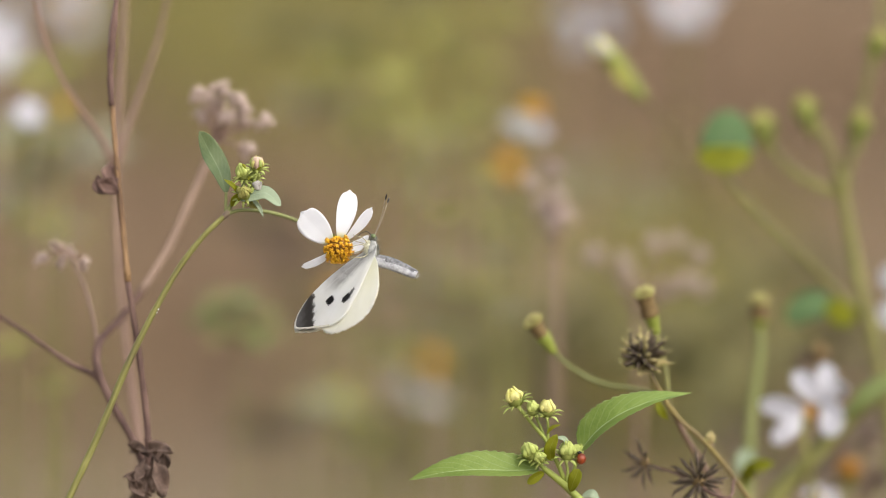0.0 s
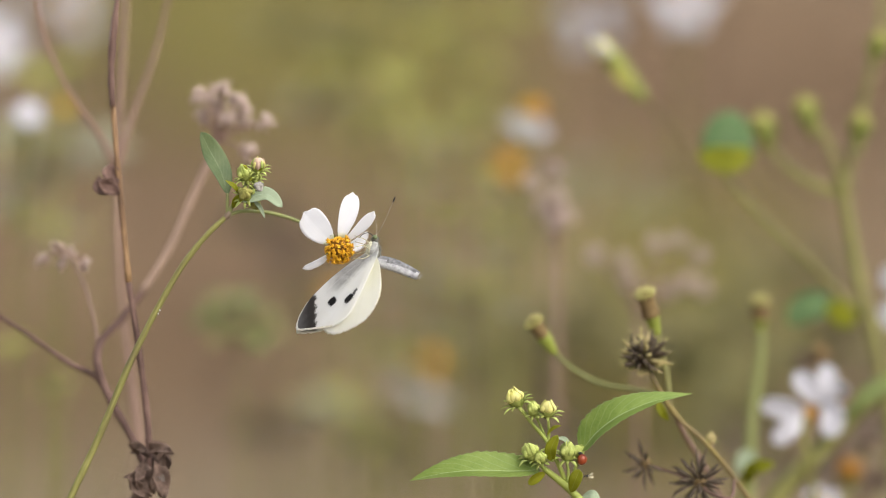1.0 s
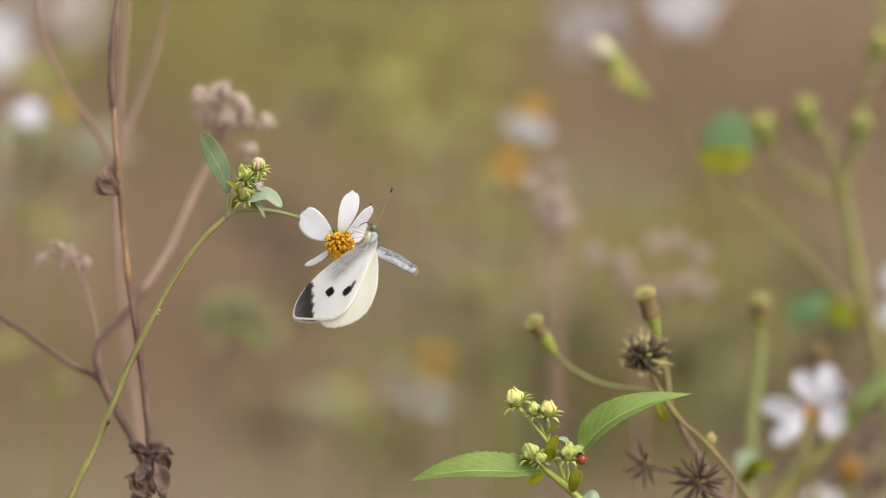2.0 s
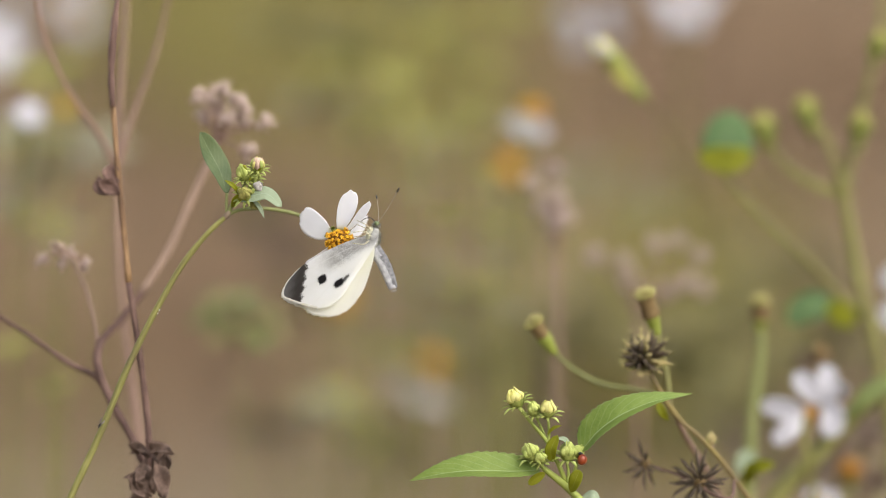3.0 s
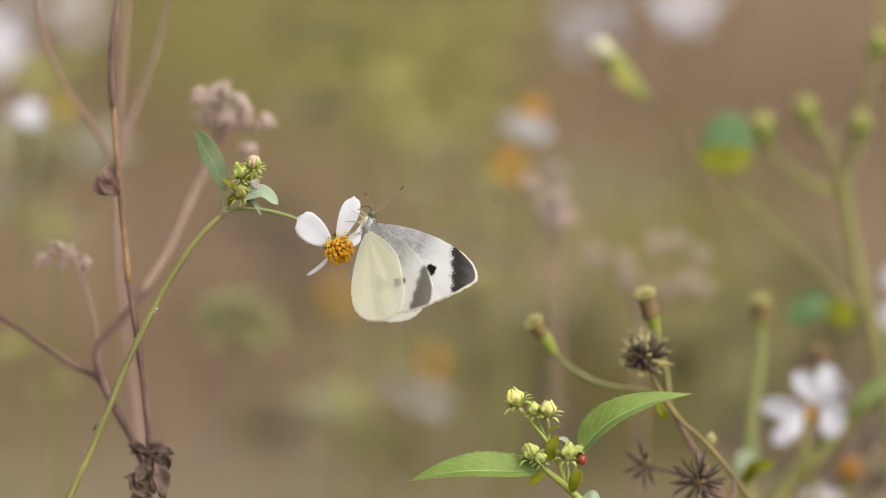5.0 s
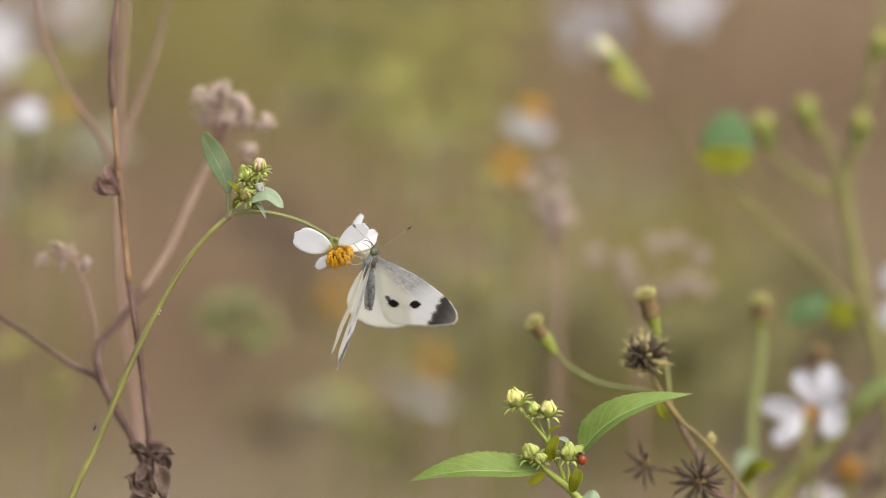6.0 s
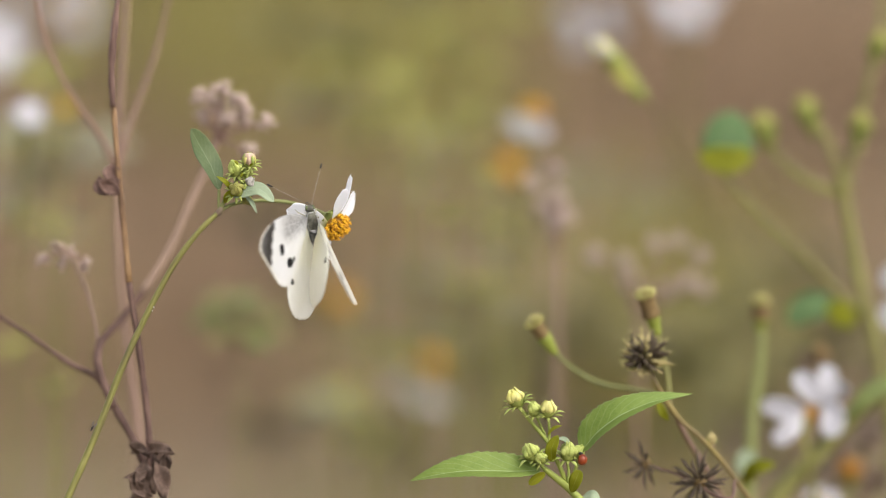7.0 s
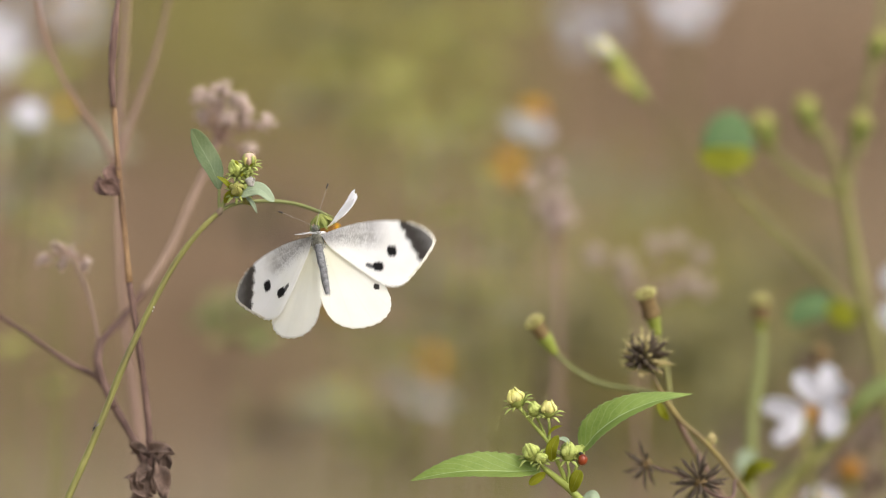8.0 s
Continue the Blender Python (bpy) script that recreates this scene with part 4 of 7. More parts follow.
# ---- out-of-focus flowers behind ----
def far_flower(p, way, size, lean, seed, petals=6, missing=(), label="white ray flower with orange centre on a thin stalk", spin=0, disc=1.0, tall=0.0):
    r = random.Random(seed)
    x, y, z = p
    ob = thing("white_flower", (x + lean, y + 10, GROUND), label, "flower", "white flowers")
    c = Vector(p)
    w = Vector(way).normalized()
    part("stem", tube([(x + lean, y + 10, GROUND - 5), (x + lean * 0.7, y + 10, (GROUND + z) / 2), c - w * size * 1.4 + Vector((lean * 0.1, 4, -6)), c - w * size * 0.3], 1.1, 0.7, sides=6), STEM, ob)
    flower(ob, p, way, spin, size, r, petals, missing, disc, tall)
    return ob


for i, (p, way, size, lean, miss, disc) in enumerate((
        ((72.7, 337.9, 15.9), (0.1, -0.9, 0.1), 10, 15, (2,), 0.6),
        ((45.7, 386.1, 2.4), (-0.3, -0.8, 0.0), 10.5, -10, (1, 4), 0.5),
        ((23.9, 232.4, -6.4), (0.3, -0.35, 1), 5.8, 10, (), 1.9),
        ((-7.3, 386.4, -112.3), (0.4, -0.35, 1), 9, -20, (1, 2), 1.9),
        ((-114.3, 190.3, 4.1), (0.15, -0.8, 0.5), 4.4, -10, (), 0.5),
        ((-134.5, 330.2, 4.2), (0.2, -0.9, 0.2), 10.5, -15, (), 0.4),
        ((-119.0, 486.2, -6.1), (0.0, -0.8, 0.5), 10, 10, (1, 3, 5), 0.9),
        ((129.9, 145.4, -39.4), (-0.3, -0.9, 0.3), 12, 10, (), 0.7),
        ((101.1, 116.3, -88.9), (0.0, -0.7, 0.6), 4.6, 5, (2,), 0.9))):
    far_flower(p, way, size, lean, 70 + i, 6, miss, disc=disc, spin=23 * i, tall=1.4 if disc > 1.1 else 0.0)


def spent_flower(p, size, lean, seed, mat=FLORET, label="spent orange flower centre without petals"):
    r = random.Random(seed)
    x, y, z = p
    ob = thing("spent_flower", (x + lean, y, GROUND), label, "flower", "spent flowers")
    part("stem", tube([(x + lean, y, GROUND - 5), (x + lean * 0.6, y, (GROUND + z) / 2), p], 1.0, 0.8, sides=6), STEM, ob)
    part("flower_disc", blob(p, (0, -0.5, 1), size, size * 1.4, rough=0.25), mat, ob)
    part("cup", blob((x, y + 1, z - size * 0.7), (0, 0, 1), size * 0.8, size * 1.2), BRACT, ob)


for i, (p, s, lean, mat) in enumerate((((-107.4, 235.0, -0.7), 2.8, -6, BUD_GOLD), ((-32.5, 391.3, -84.4), 5.0, 5, SPENT), ((19.6, 329.2, -33.6), 4.6, 8, SPENT), ((109.3, 127.6, -82.7), 3.8, 0, FLORET_DARK))):
    spent_flower(p, s, lean, 90 + i, mat)

rng = random.Random(55)
x0, y0, z0 = (67.4, 95.6, -10.7)
high = thing("drooping_bud_weed", (x0 + 40, y0 + 330, GROUND), "weed with a single drooping yellow-green bud", "plant")
part("stem", tube([(x0 + 40, y0 + 330, GROUND - 5), (96.4, 402.6, -135.4), (80.6, 374.9, -62.4), (65.9, 261.4, -14.6), (55.7, 151.6, 12.8), (52.2, 135.4, 19.1)], 0.8, 0.45), STEM, high)
part("bud", tube([(53.4, 135.0, 16.8), (49.1, 136.5, 22.8), (44.7, 138.0, 27.6)], 1.3, 2.8, wobble=0.5), BRACT, high)
for k in range(9):
    a = k * 2.4
    q = Vector((43.9, 138.2, 28.1)) + Vector((math.cos(a), math.sin(a), 0.3 * math.cos(a))) * 2.0
    part("petal_tip", blade([q, q + Vector((-1.5, 0, 2.0)), q + Vector((-3.6, 0, 4.4))], 2.4, (math.cos(a), math.sin(a), 0), cols=4, steps=3, tip=0.5, base=0.4), (PETAL_DIM, BUD_YELLOW)[k % 2], high)
part("branch_leaf", blade([(51.8, 135.4, 19.1), (47.5, 132.1, 23.5), (45.2, 130.7, 27.2)], 4.2, (0.3, -0.9, 0.2)), FAR_LIME, high)
for k in range(7):
    a = k * 0.9
    q = Vector((43.9, 138.2, 28.1)) + Vector((1.6, 0, -2.2))
    d = Vector((math.cos(a), math.sin(a), 0.2))
    part("bract", blade([q, q + d * 2.2 + Vector((1.0, 0, -1.4)), q + d * 3.4 + Vector((2.4, 0, -3.6))], 1.8, d, fold=0.3, cols=4, steps=3), BRACT, high)


def fluff_plant(points, stem_top, lean, seed, label, tuft=DRY_FLUFF):
    """Dry inflorescence of many small tufts."""
    r = random.Random(seed)
    x, y, z = stem_top
    ob = thing("dry_seed_cluster", (x + lean, y, GROUND), label, "dead plant", "dry clusters")
    part("stem", tube([(x + lean, y, GROUND - 5), (x + lean * 0.6, y, (GROUND + z) / 2), stem_top], 1.2, 0.7, sides=6), DRY_PINK, ob)
    for p in points:
        q = Vector(p)
        t = part("twig", tube([stem_top, q.lerp(Vector(stem_top), 0.4) + Vector((0, 0, 2)), q], 0.5, 0.4, sides=5, steps=3), DRY_PINK, ob)
        bm = bmesh.new()
        for k in range(40):
            d = Vector((r.gauss(0, 1), r.gauss(0, 1), r.gauss(0.3, 1))).normalized()
            tube([q, q + d * r.uniform(1.6, 3.2)], 0.35, 0.5, bm, sides=4, steps=1)
        part("dry_tuft", bm, tuft, t)


fluff_plant(((30.7, 150.1, -12.4), (33.2, 149.2, -17.6), (27.6, 151.6, -15.7), (30.7, 148.9, -19.1), (29.7, 156.4, -5.7), (23.9, 155.7, -9.4)), (31.1, 147.5, -27.4), 0, 1, "dry pinkish seed tufts on a bare stalk")
fluff_plant(((58.0, 167.6, -28.6), (64.3, 169.7, -28.2), (70.4, 167.0, -31.6), (66.4, 163.9, -38.1), (71.2, 167.5, -40.4), (49.5, 166.8, -33.2), (41.9, 172.0, -32.5), (51.1, 167.8, -38.8), (61.1, 165.4, -40.8)), (53.4, 164.2, -47.6), 5, 2, "dry pinkish seed tufts on branching twigs")
fluff_plant(((97.0, 142.5, -55.9), (108.3, 148.0, -82.0), (116.0, 148.3, -80.5), (116.8, 136.9, -87.5), (109.2, 136.9, -87.5)), (114.1, 140.5, -96.1), 5, 4, "dark dry seed tufts in the weeds", DRY_LEAF)


def leaf_plant(p, size, lean, seed, mats, label, count=5, flat=0.6):
    """Leafy weed shoot far behind: a stalk with a rosette of leaves on top."""
    r = random.Random(seed)
    x, y, z = p
    ob = thing("weed_shoot", (x + lean, y, GROUND), label, "plant", "weed shoots")
    part("stem", tube([(x + lean, y, GROUND - 5), (x + lean * 0.5, y, (GROUND + z) / 2), p], 0.7, 0.4, sides=6), STEM, ob)
    for k in range(count):
        a = 6.283 * k / count + r.uniform(-0.3, 0.3)
        d = Vector((math.cos(a), math.sin(a), r.uniform(-0.1, flat)))
        c = Vector(p) + Vector((0, 0, r.uniform(-0.8, 0.2) * size * (1 - flat)))
        part("leaf", blade([c, c + d * size * 0.5 + Vector((0, 0, size * 0.1)), c + d * size - Vector((0, 0, size * 0.1))], size * 0.5, (0, -0.4, 0.9), fold=0.2, teeth=7, steps=4, cols=6), mats[k % len(mats)], ob)


for i, (p, size, lean, mats, n, flat) in enumerate((
        ((-47.0, 430.1, -81.1), 15, 0, (FAR_BROWN, FAR_BROWN), 9, 0.8),
        ((-57.9, 470.5, -75.4), 16, 0, (FAR_BROWN, FAR_DARK), 9, 0.8),
        ((-41.1, 440.2, -99.3), 15, 0, (FAR_BROWN, FAR_BROWN, FAR_LEAF), 9, 0.8),
        ((6.5, 440.2, -99.3), 15, 0, (FAR_DARK, FAR_BROWN), 9, 0.8),
        ((18.4, 470.3, -116.1), 17, 0, (FAR_DARK, FAR_DARK), 9, 0.8),
        ((119.7, 300.2, -107.1), 14, 0, (FAR_BROWN, FAR_BROWN), 9, 0.8),
        ((124.6, 260.0, -113.9), 13, 0, (FAR_BROWN, FAR_BROWN), 9, 0.8),
        ((103.1, 300.1, -122.4), 14, 0, (FAR_BROWN, FAR_DARK), 9, 0.8),
        ((129.1, 330.4, -96.0), 14, 0, (FAR_BROWN, FAR_DARK), 9, 0.8),
        ((94.3, 360.2, -126.5), 15, 0, (FAR_DARK, FAR_BROWN), 9, 0.8),
        ((-54.1, 420.3, -133.6), 15, 0, (FAR_BROWN, FAR_BROWN, FAR_LEAF), 9, 0.8),
        ((-14.7, 380.4, -136.1), 14, 0, (FAR_DARK, FAR_BROWN), 9, 0.8),
        ((13.5, 420.5, -135.5), 15, 0, (FAR_DARK, FAR_LEAF), 9, 0.8),
        ((44.1, 430.1, -141.1), 15, 0, (FAR_DARK, FAR_BROWN), 9, 0.8),
        ((70.8, 430.5, -112.0), 15, 0, (FAR_DARK, FAR_DARK), 9, 0.8),
        ((91.7, 460.3, -103.1), 16, 0, (FAR_DARK, FAR_DARK, FAR_LEAF), 9, 0.8),
        ((112.0, 230.0, -105.8), 11, 0, (FAR_BROWN, FAR_BROWN), 9, 0.8),
        ((118.2, 170.0, -82.7), 7, 0, (FAR_BROWN, FAR_BROWN), 8, 0.8),
        ((120.8, 160.2, -92.5), 7, 0, (FAR_BROWN, FAR_DARK), 8, 0.8),
        ((116.7, 190.1, -102.4), 7, 0, (FAR_BROWN, FAR_BROWN), 8, 0.8),
        ((115.4, 210.2, -91.0), 6, 0, (FAR_BROWN, FAR_BROWN), 8, 0.8),
        ((107.1, 175.1, -101.2), 5, 0, (FAR_BROWN, FAR_LIME), 8, 0.8),
        ((124.0, 220.1, -84.1), 7, 0, (FAR_BROWN, FAR_BROWN), 8, 0.8),
        ((-14.7, 400.2, -30.5), 8, 0, (FAR_LIME, FAR_LIME), 8, 0.8),
        ((-1.6, 430.1, -8.2), 10, 0, (FAR_LIME, FAR_LIME), 8, 0.8),
        ((13.3, 400.1, -14.6), 8, 0, (FAR_LIME, FAR_LIME), 8, 0.8),
        ((-25.8, 450.2, -12.9), 10, 0, (FAR_LIME, FAR_LEAF), 8, 0.8),
        ((-34.2, 420.1, -16.6), 8, 0, (FAR_LIME, FAR_LIME), 8, 0.8),
        ((8.0, 380.0, -30.8), 7, 0, (FAR_LIME, FAR_LIME), 8, 0.8),
        ((21.4, 430.0, -2.9), 10, 0, (FAR_LIME, FAR_LIME), 8, 0.8),
        ((-8.6, 400.1, -50.8), 8, 0, (FAR_LIME, FAR_GREY), 8, 0.8),
        ((-56.7, 203.9, -53.1), 15, 0, (FAR_LEAF, FAR_LEAF, FAR_GREEN, FAR_LEAF), 12, 0.1),
        ((0.9, 198.4, -26.4), 5, 10, (FAR_LIME,), 9, 0.9),
        ((-15.2, 362.9, -15.1), 9, 10, (FAR_LIME, FAR_LEAF), 9, 0.9),
        ((9.4, 322.8, -69.6), 10, -10, (FAR_LIME, FAR_LEAF), 8, 0.8),
        ((10.0, 272.6, -8.9), 8, 12, (FAR_LIME, FAR_LIME, FAR_LEAF), 9, 0.8),
        ((-20.9, 320.0, -85.4), 10, 0, (FAR_DARK, FAR_LEAF), 8, 0.8),
        ((-31.8, 365.8, -113.5), 12, 0, (FAR_GREY, FAR_LIME), 8, 0.8),
        ((-7.1, 470.8, -93.9), 16, -10, (FAR_GREY, FAR_LEAF), 8, 0.6),
        ((-109.1, 209.8, -77.1), 6.5, 0, (FAR_LIME, FAR_LEAF), 8, 0.8),
        ((-121.3, 211.7, -66.5), 6.5, 0, (FAR_LIME, FAR_LEAF), 8, 0.8),
        ((-124.3, 417.3, -51.9), 26, 0, (FAR_GREY, FAR_GREY, FAR_LEAF), 9, 0.8),
        ((-100.2, 300.5, -23.3), 10, 0, (FAR_GREY,), 7, 0.8),
        ((-119.5, 333.8, -7.3), 14, 0, (FAR_LIME, FAR_DARK), 8, 0.8),
        ((-123.3, 350.6, -27.1), 14, 0, (FAR_GREY, FAR_LIME), 8, 0.8),
        ((21.5, 512.8, -86.5), 18, 0, (FAR_DARK, FAR_LEAF), 9, 0.8),
        ((14.6, 583.6, -145.7), 28, 0, (FAR_DARK, FAR_DARK), 9, 0.8),
        ((81.8, 436.7, -115.0), 30, 0, (FAR_DARK, FAR_DARK, FAR_LEAF), 10, 0.8),
        ((93.0, 482.2, -144.5), 30, 0, (FAR_DARK, FAR_DARK), 10, 0.8),
        ((45.6, 683.8, -153.1), 34, 0, (FAR_DARK, FAR_DARK), 10, 0.8),
        ((129.1, 506.3, -123.0), 26, 0, (FAR_DARK, FAR_LEAF), 10, 0.8),
        ((119.8, 608.6, -119.0), 30, 0, (FAR_DARK, FAR_DARK), 10, 0.8),
        ((-20.1, 403.5, -130.2), 15, 0, (FAR_DARK, FAR_LEAF), 9, 0.8),
        ((32.7, 501.2, -152.2), 20, 0, (FAR_DARK, FAR_LEAF), 9, 0.8),
        ((13.3, 210.1, -17.7), 4.5, 6, (FAR_LEAF, FAR_LIME), 7, 0.9),
        ((16.9, 225.7, -44.5), 5, -6, (FAR_LEAF, FAR_GREY), 7, 0.9),
        ((-7.8, 235.4, 10.5), 5, 8, (FAR_LIME, FAR_LEAF), 7, 0.9),
        ((4.5, 265.9, 11.0), 5, -8, (FAR_LEAF, FAR_LIME), 7, 0.9),
        ((-21.3, 213.8, -54.5), 4, 5, (FAR_LEAF, FAR_DARK), 7, 0.9),
        ((19.4, 233.0, -60.5), 5, 4, (FAR_GREY, FAR_LEAF), 7, 0.9),
        ((-14.1, 330.3, -8.5), 9, 0, (FAR_LIME, FAR_LEAF,), 8, 0.8),
        ((-22.3, 380.3, -30.9), 10, 0, (FAR_LEAF, FAR_LIME,), 8, 0.8),
        ((-39.5, 420.0, -29.1), 13, 0, (FAR_LEAF, FAR_GREY,), 8, 0.8),
        ((-29.5, 460.0, -17.0), 13, 0, (FAR_LEAF, FAR_DARK,), 8, 0.8),
        ((-4.2, 420.3, -39.8), 10, 0, (FAR_LIME, FAR_GREY,), 8, 0.8),
        ((15.1, 300.3, -46.0), 7, 0, (FAR_LIME, FAR_LEAF,), 8, 0.8),
        ((-37.4, 300.4, -102.9), 10, 0, (FAR_GREY, FAR_LIME,), 8, 0.8),
        ((-14.6, 380.5, -102.3), 11, 0, (FAR_LEAF, FAR_LIME,), 8, 0.8),
        ((-24.7, 350.2, -122.6), 10, 0, (FAR_LEAF, FAR_LIME,), 8, 0.8),
        ((-2.5, 420.4, -102.8), 12, 0, (FAR_GREY, FAR_LEAF,), 8, 0.8),
        ((-52.6, 520.3, -20.1), 16, 0, (FAR_LEAF, FAR_DARK,), 8, 0.8),
        ((-11.6, 480.2, -5.3), 14, 0, (FAR_DARK, FAR_LEAF,), 8, 0.8),
        ((42.0, 520.4, -70.8), 14, 0, (FAR_LEAF, FAR_GREY,), 8, 0.8),
        ((65.6, 560.3, -83.2), 15, 0, (FAR_LEAF, FAR_GREY,), 8, 0.8),
        ((-115.6, 330.5, -53.0), 9, 0, (FAR_LIME, FAR_GREY,), 8, 0.8),
        ((-127.7, 360.3, -56.4), 10, 0, (FAR_LEAF, FAR_LIME,), 8, 0.8))):
    leaf_plant(p, size, lean, 130 + i, mats, "withered brown weed shoot among dry stalks" if FAR_BROWN in mats else "green weed shoot among dry stalks", n, flat)


# ---- butterfly ----
def wing_mat(name, fore, upper):
    """Wing scales: white or yellow ground, dark tip and two black spots on the forewing, grey dusting at the root."""
    m, n, l, b = shader(name)
    xyz = n.new("ShaderNodeSeparateXYZ")
    pos = n.new("ShaderNodeTexCoord").outputs["Object"]
    l.new(pos, xyz.inputs[0])
    x = math_node(n, l, "ABSOLUTE", math_node(n, l, "MULTIPLY", xyz.outputs[0], 1000.0))
    y = math_node(n, l, "MULTIPLY", xyz.outputs[1], 1000.0)
    fine = noise_tex(n, l, 2600.0, 4.0, pos)
    jag = math_node(n, l, "MULTIPLY", math_node(n, l, "SUBTRACT", fine, 0.5), 1.0)
    soft = noise_tex(n, l, 180.0, 3.0, pos)

    def step(v, lo, hi):
        s = n.new("ShaderNodeMapRange")
        s.interpolation_type = "SMOOTHSTEP"
        l.new(v, s.inputs[0])
        s.inputs[1].default_value, s.inputs[2].default_value = lo, hi
        return s.outputs[0]

    def spot(cx, cy, rx, ry, turn=0.0):
        ox, oy = math_node(n, l, "SUBTRACT", x, cx), math_node(n, l, "SUBTRACT", y, cy)
        ca, sa = math.cos(turn), math.sin(turn)
        dx = math_node(n, l, "ADD", math_node(n, l, "MULTIPLY", ox, ca / rx), math_node(n, l, "MULTIPLY", oy, sa / rx))
        dy = math_node(n, l, "SUBTRACT", math_node(n, l, "MULTIPLY", oy, ca / ry), math_node(n, l, "MULTIPLY", ox, sa / ry))
        d = math_node(n, l, "POWER", math_node(n, l, "ADD", math_node(n, l, "POWER", math_node(n, l, "ABSOLUTE", dx), 3.0), math_node(n, l, "POWER", math_node(n, l, "ABSOLUTE", dy), 3.0)), 0.333)
        return math_node(n, l, "SUBTRACT", 1.0, step(math_node(n, l, "ADD", d, jag), 0.8, 1.15))

    white, cream, yellow = (0.9, 0.9, 0.895), (0.78, 0.77, 0.67), (0.85, 0.835, 0.6)
    if upper:
        col = mix(n, l, step(soft, 0.35, 0.7), white, (0.87, 0.87, 0.855))
    else:
        col = mix(n, l, step(soft, 0.35, 0.7), (0.77, 0.765, 0.73) if fore else yellow, cream if fore else (0.85, 0.84, 0.68))
    root_d = math_node(n, l, "SQRT", math_node(n, l, "ADD", math_node(n, l, "MULTIPLY", x, x), math_node(n, l, "MULTIPLY", y, y)))
    angle = math_node(n, l, "ARCTAN2", y, x)
    vein = math_node(n, l, "POWER", math_node(n, l, "ABSOLUTE", math_node(n, l, "COSINE", math_node(n, l, "MULTIPLY", angle, 13.0))), 90.0)
    col = mix(n, l, math_node(n, l, "MULTIPLY", vein, 0.06), col, (0.5, 0.5, 0.46))
    if fore:
        # grey dusting along the front edge near the root
        near = math_node(n, l, "SUBTRACT", 1.0, step(math_node(n, l, "ADD", root_d, math_node(n, l, "MULTIPLY", jag, 6.0)), 11.0, 18.5))
        band = step(math_node(n, l, "ADD", math_node(n, l, "ADD", y, math_node(n, l, "MULTIPLY", x, 0.18)), math_node(n, l, "MULTIPLY", jag, 3.0)), -3.2, 0.8)
        speck = step(math_node(n, l, "ADD", math_node(n, l, "MULTIPLY", fine, 0.6), math_node(n, l, "MULTIPLY", noise_tex(n, l, 700.0, 3.0, pos), 0.4)), 0.36, 0.62)
        grain = math_node(n, l, "ADD", 0.35, math_node(n, l, "MULTIPLY", speck, 0.65))
        pale_vein = math_node(n, l, "SUBTRACT", 1.0, math_node(n, l, "MULTIPLY", vein, 0.6))
        dust = math_node(n, l, "MULTIPLY", math_node(n, l, "MULTIPLY", math_node(n, l, "MULTIPLY", near, band), math_node(n, l, "MULTIPLY", grain, pale_vein)), 0.72 if upper else 0.66)
        col = mix(n, l, dust, col, (0.15, 0.14, 0.125) if upper else (0.14, 0.125, 0.085))
        stem = math_node(n, l, "SUBTRACT", 1.0, step(root_d, 1.0, 6.0))
        col = mix(n, l, math_node(n, l, "MULTIPLY", stem, 0.35), col, (0.2, 0.2, 0.19))
        tip_line = math_node(n, l, "ADD", math_node(n, l, "ADD", x, math_node(n, l, "MULTIPLY", y, 0.4)), math_node(n, l, "ADD", math_node(n, l, "MULTIPLY", jag, 3.0), math_node(n, l, "MULTIPLY", math_node(n, l, "SINE", math_node(n, l, "MULTIPLY", y, 2.3)), 0.3)))
        tip = step(tip_line, 19.9, 20.9)
        fade = math_node(n, l, "MULTIPLY", tip, math_node(n, l, "SUBTRACT", 0.97, math_node(n, l, "MULTIPLY", step(tip_line, 22.0, 27.0), 0.15)))
        dark = (0.028, 0.022, 0.018)
        k = 1.0 if upper else 0.8
        col = mix(n, l, math_node(n, l, "MULTIPLY", fade, k if upper else 0.72), col, dark if upper else (0.17, 0.14, 0.075))
        col = mix(n, l, math_node(n, l, "MULTIPLY", spot(16.9, -5.2, 1.2, 1.4), k), col, (0.012, 0.011, 0.011))
        col = mix(n, l, math_node(n, l, "MULTIPLY", spot(13.0, -8.9, 1.4, 1.2), k), col, (0.012, 0.011, 0.011))
        col = mix(n, l, math_node(n, l, "MULTIPLY", spot(11.0, -8.6, 1.2, 0.55, -0.5), k * 0.85), col, (0.02, 0.02, 0.02))
    else:
        if upper:
            col = mix(n, l, spot(13.4, -9.8, 0.8, 0.8), col, (0.03, 0.03, 0.03))
            col = mix(n, l, math_node(n, l, "MULTIPLY", math_node(n, l, "SUBTRACT", 1.0, step(root_d, 3.0, 14.0)), 0.45), col, (0.76, 0.75, 0.5))
    l.new(col, b.inputs["Base Color"])
    b.inputs["Roughness"].default_value = 0.75
    b.inputs["Specular IOR Level"].default_value = 0.15
    b.inputs["Sheen Weight"].default_value = 0.1
    bp = n.new("ShaderNodeBump")
    bp.inputs["Strength"].default_value, bp.inputs["Distance"].default_value = 0.3, 0.0002
    l.new(math_node(n, l, "ADD", fine, vein), bp.inputs["Height"])
    l.new(bp.outputs[0], b.inputs["Normal"])
    see_through(n, l, b, col, 0.72, 2)
    return m


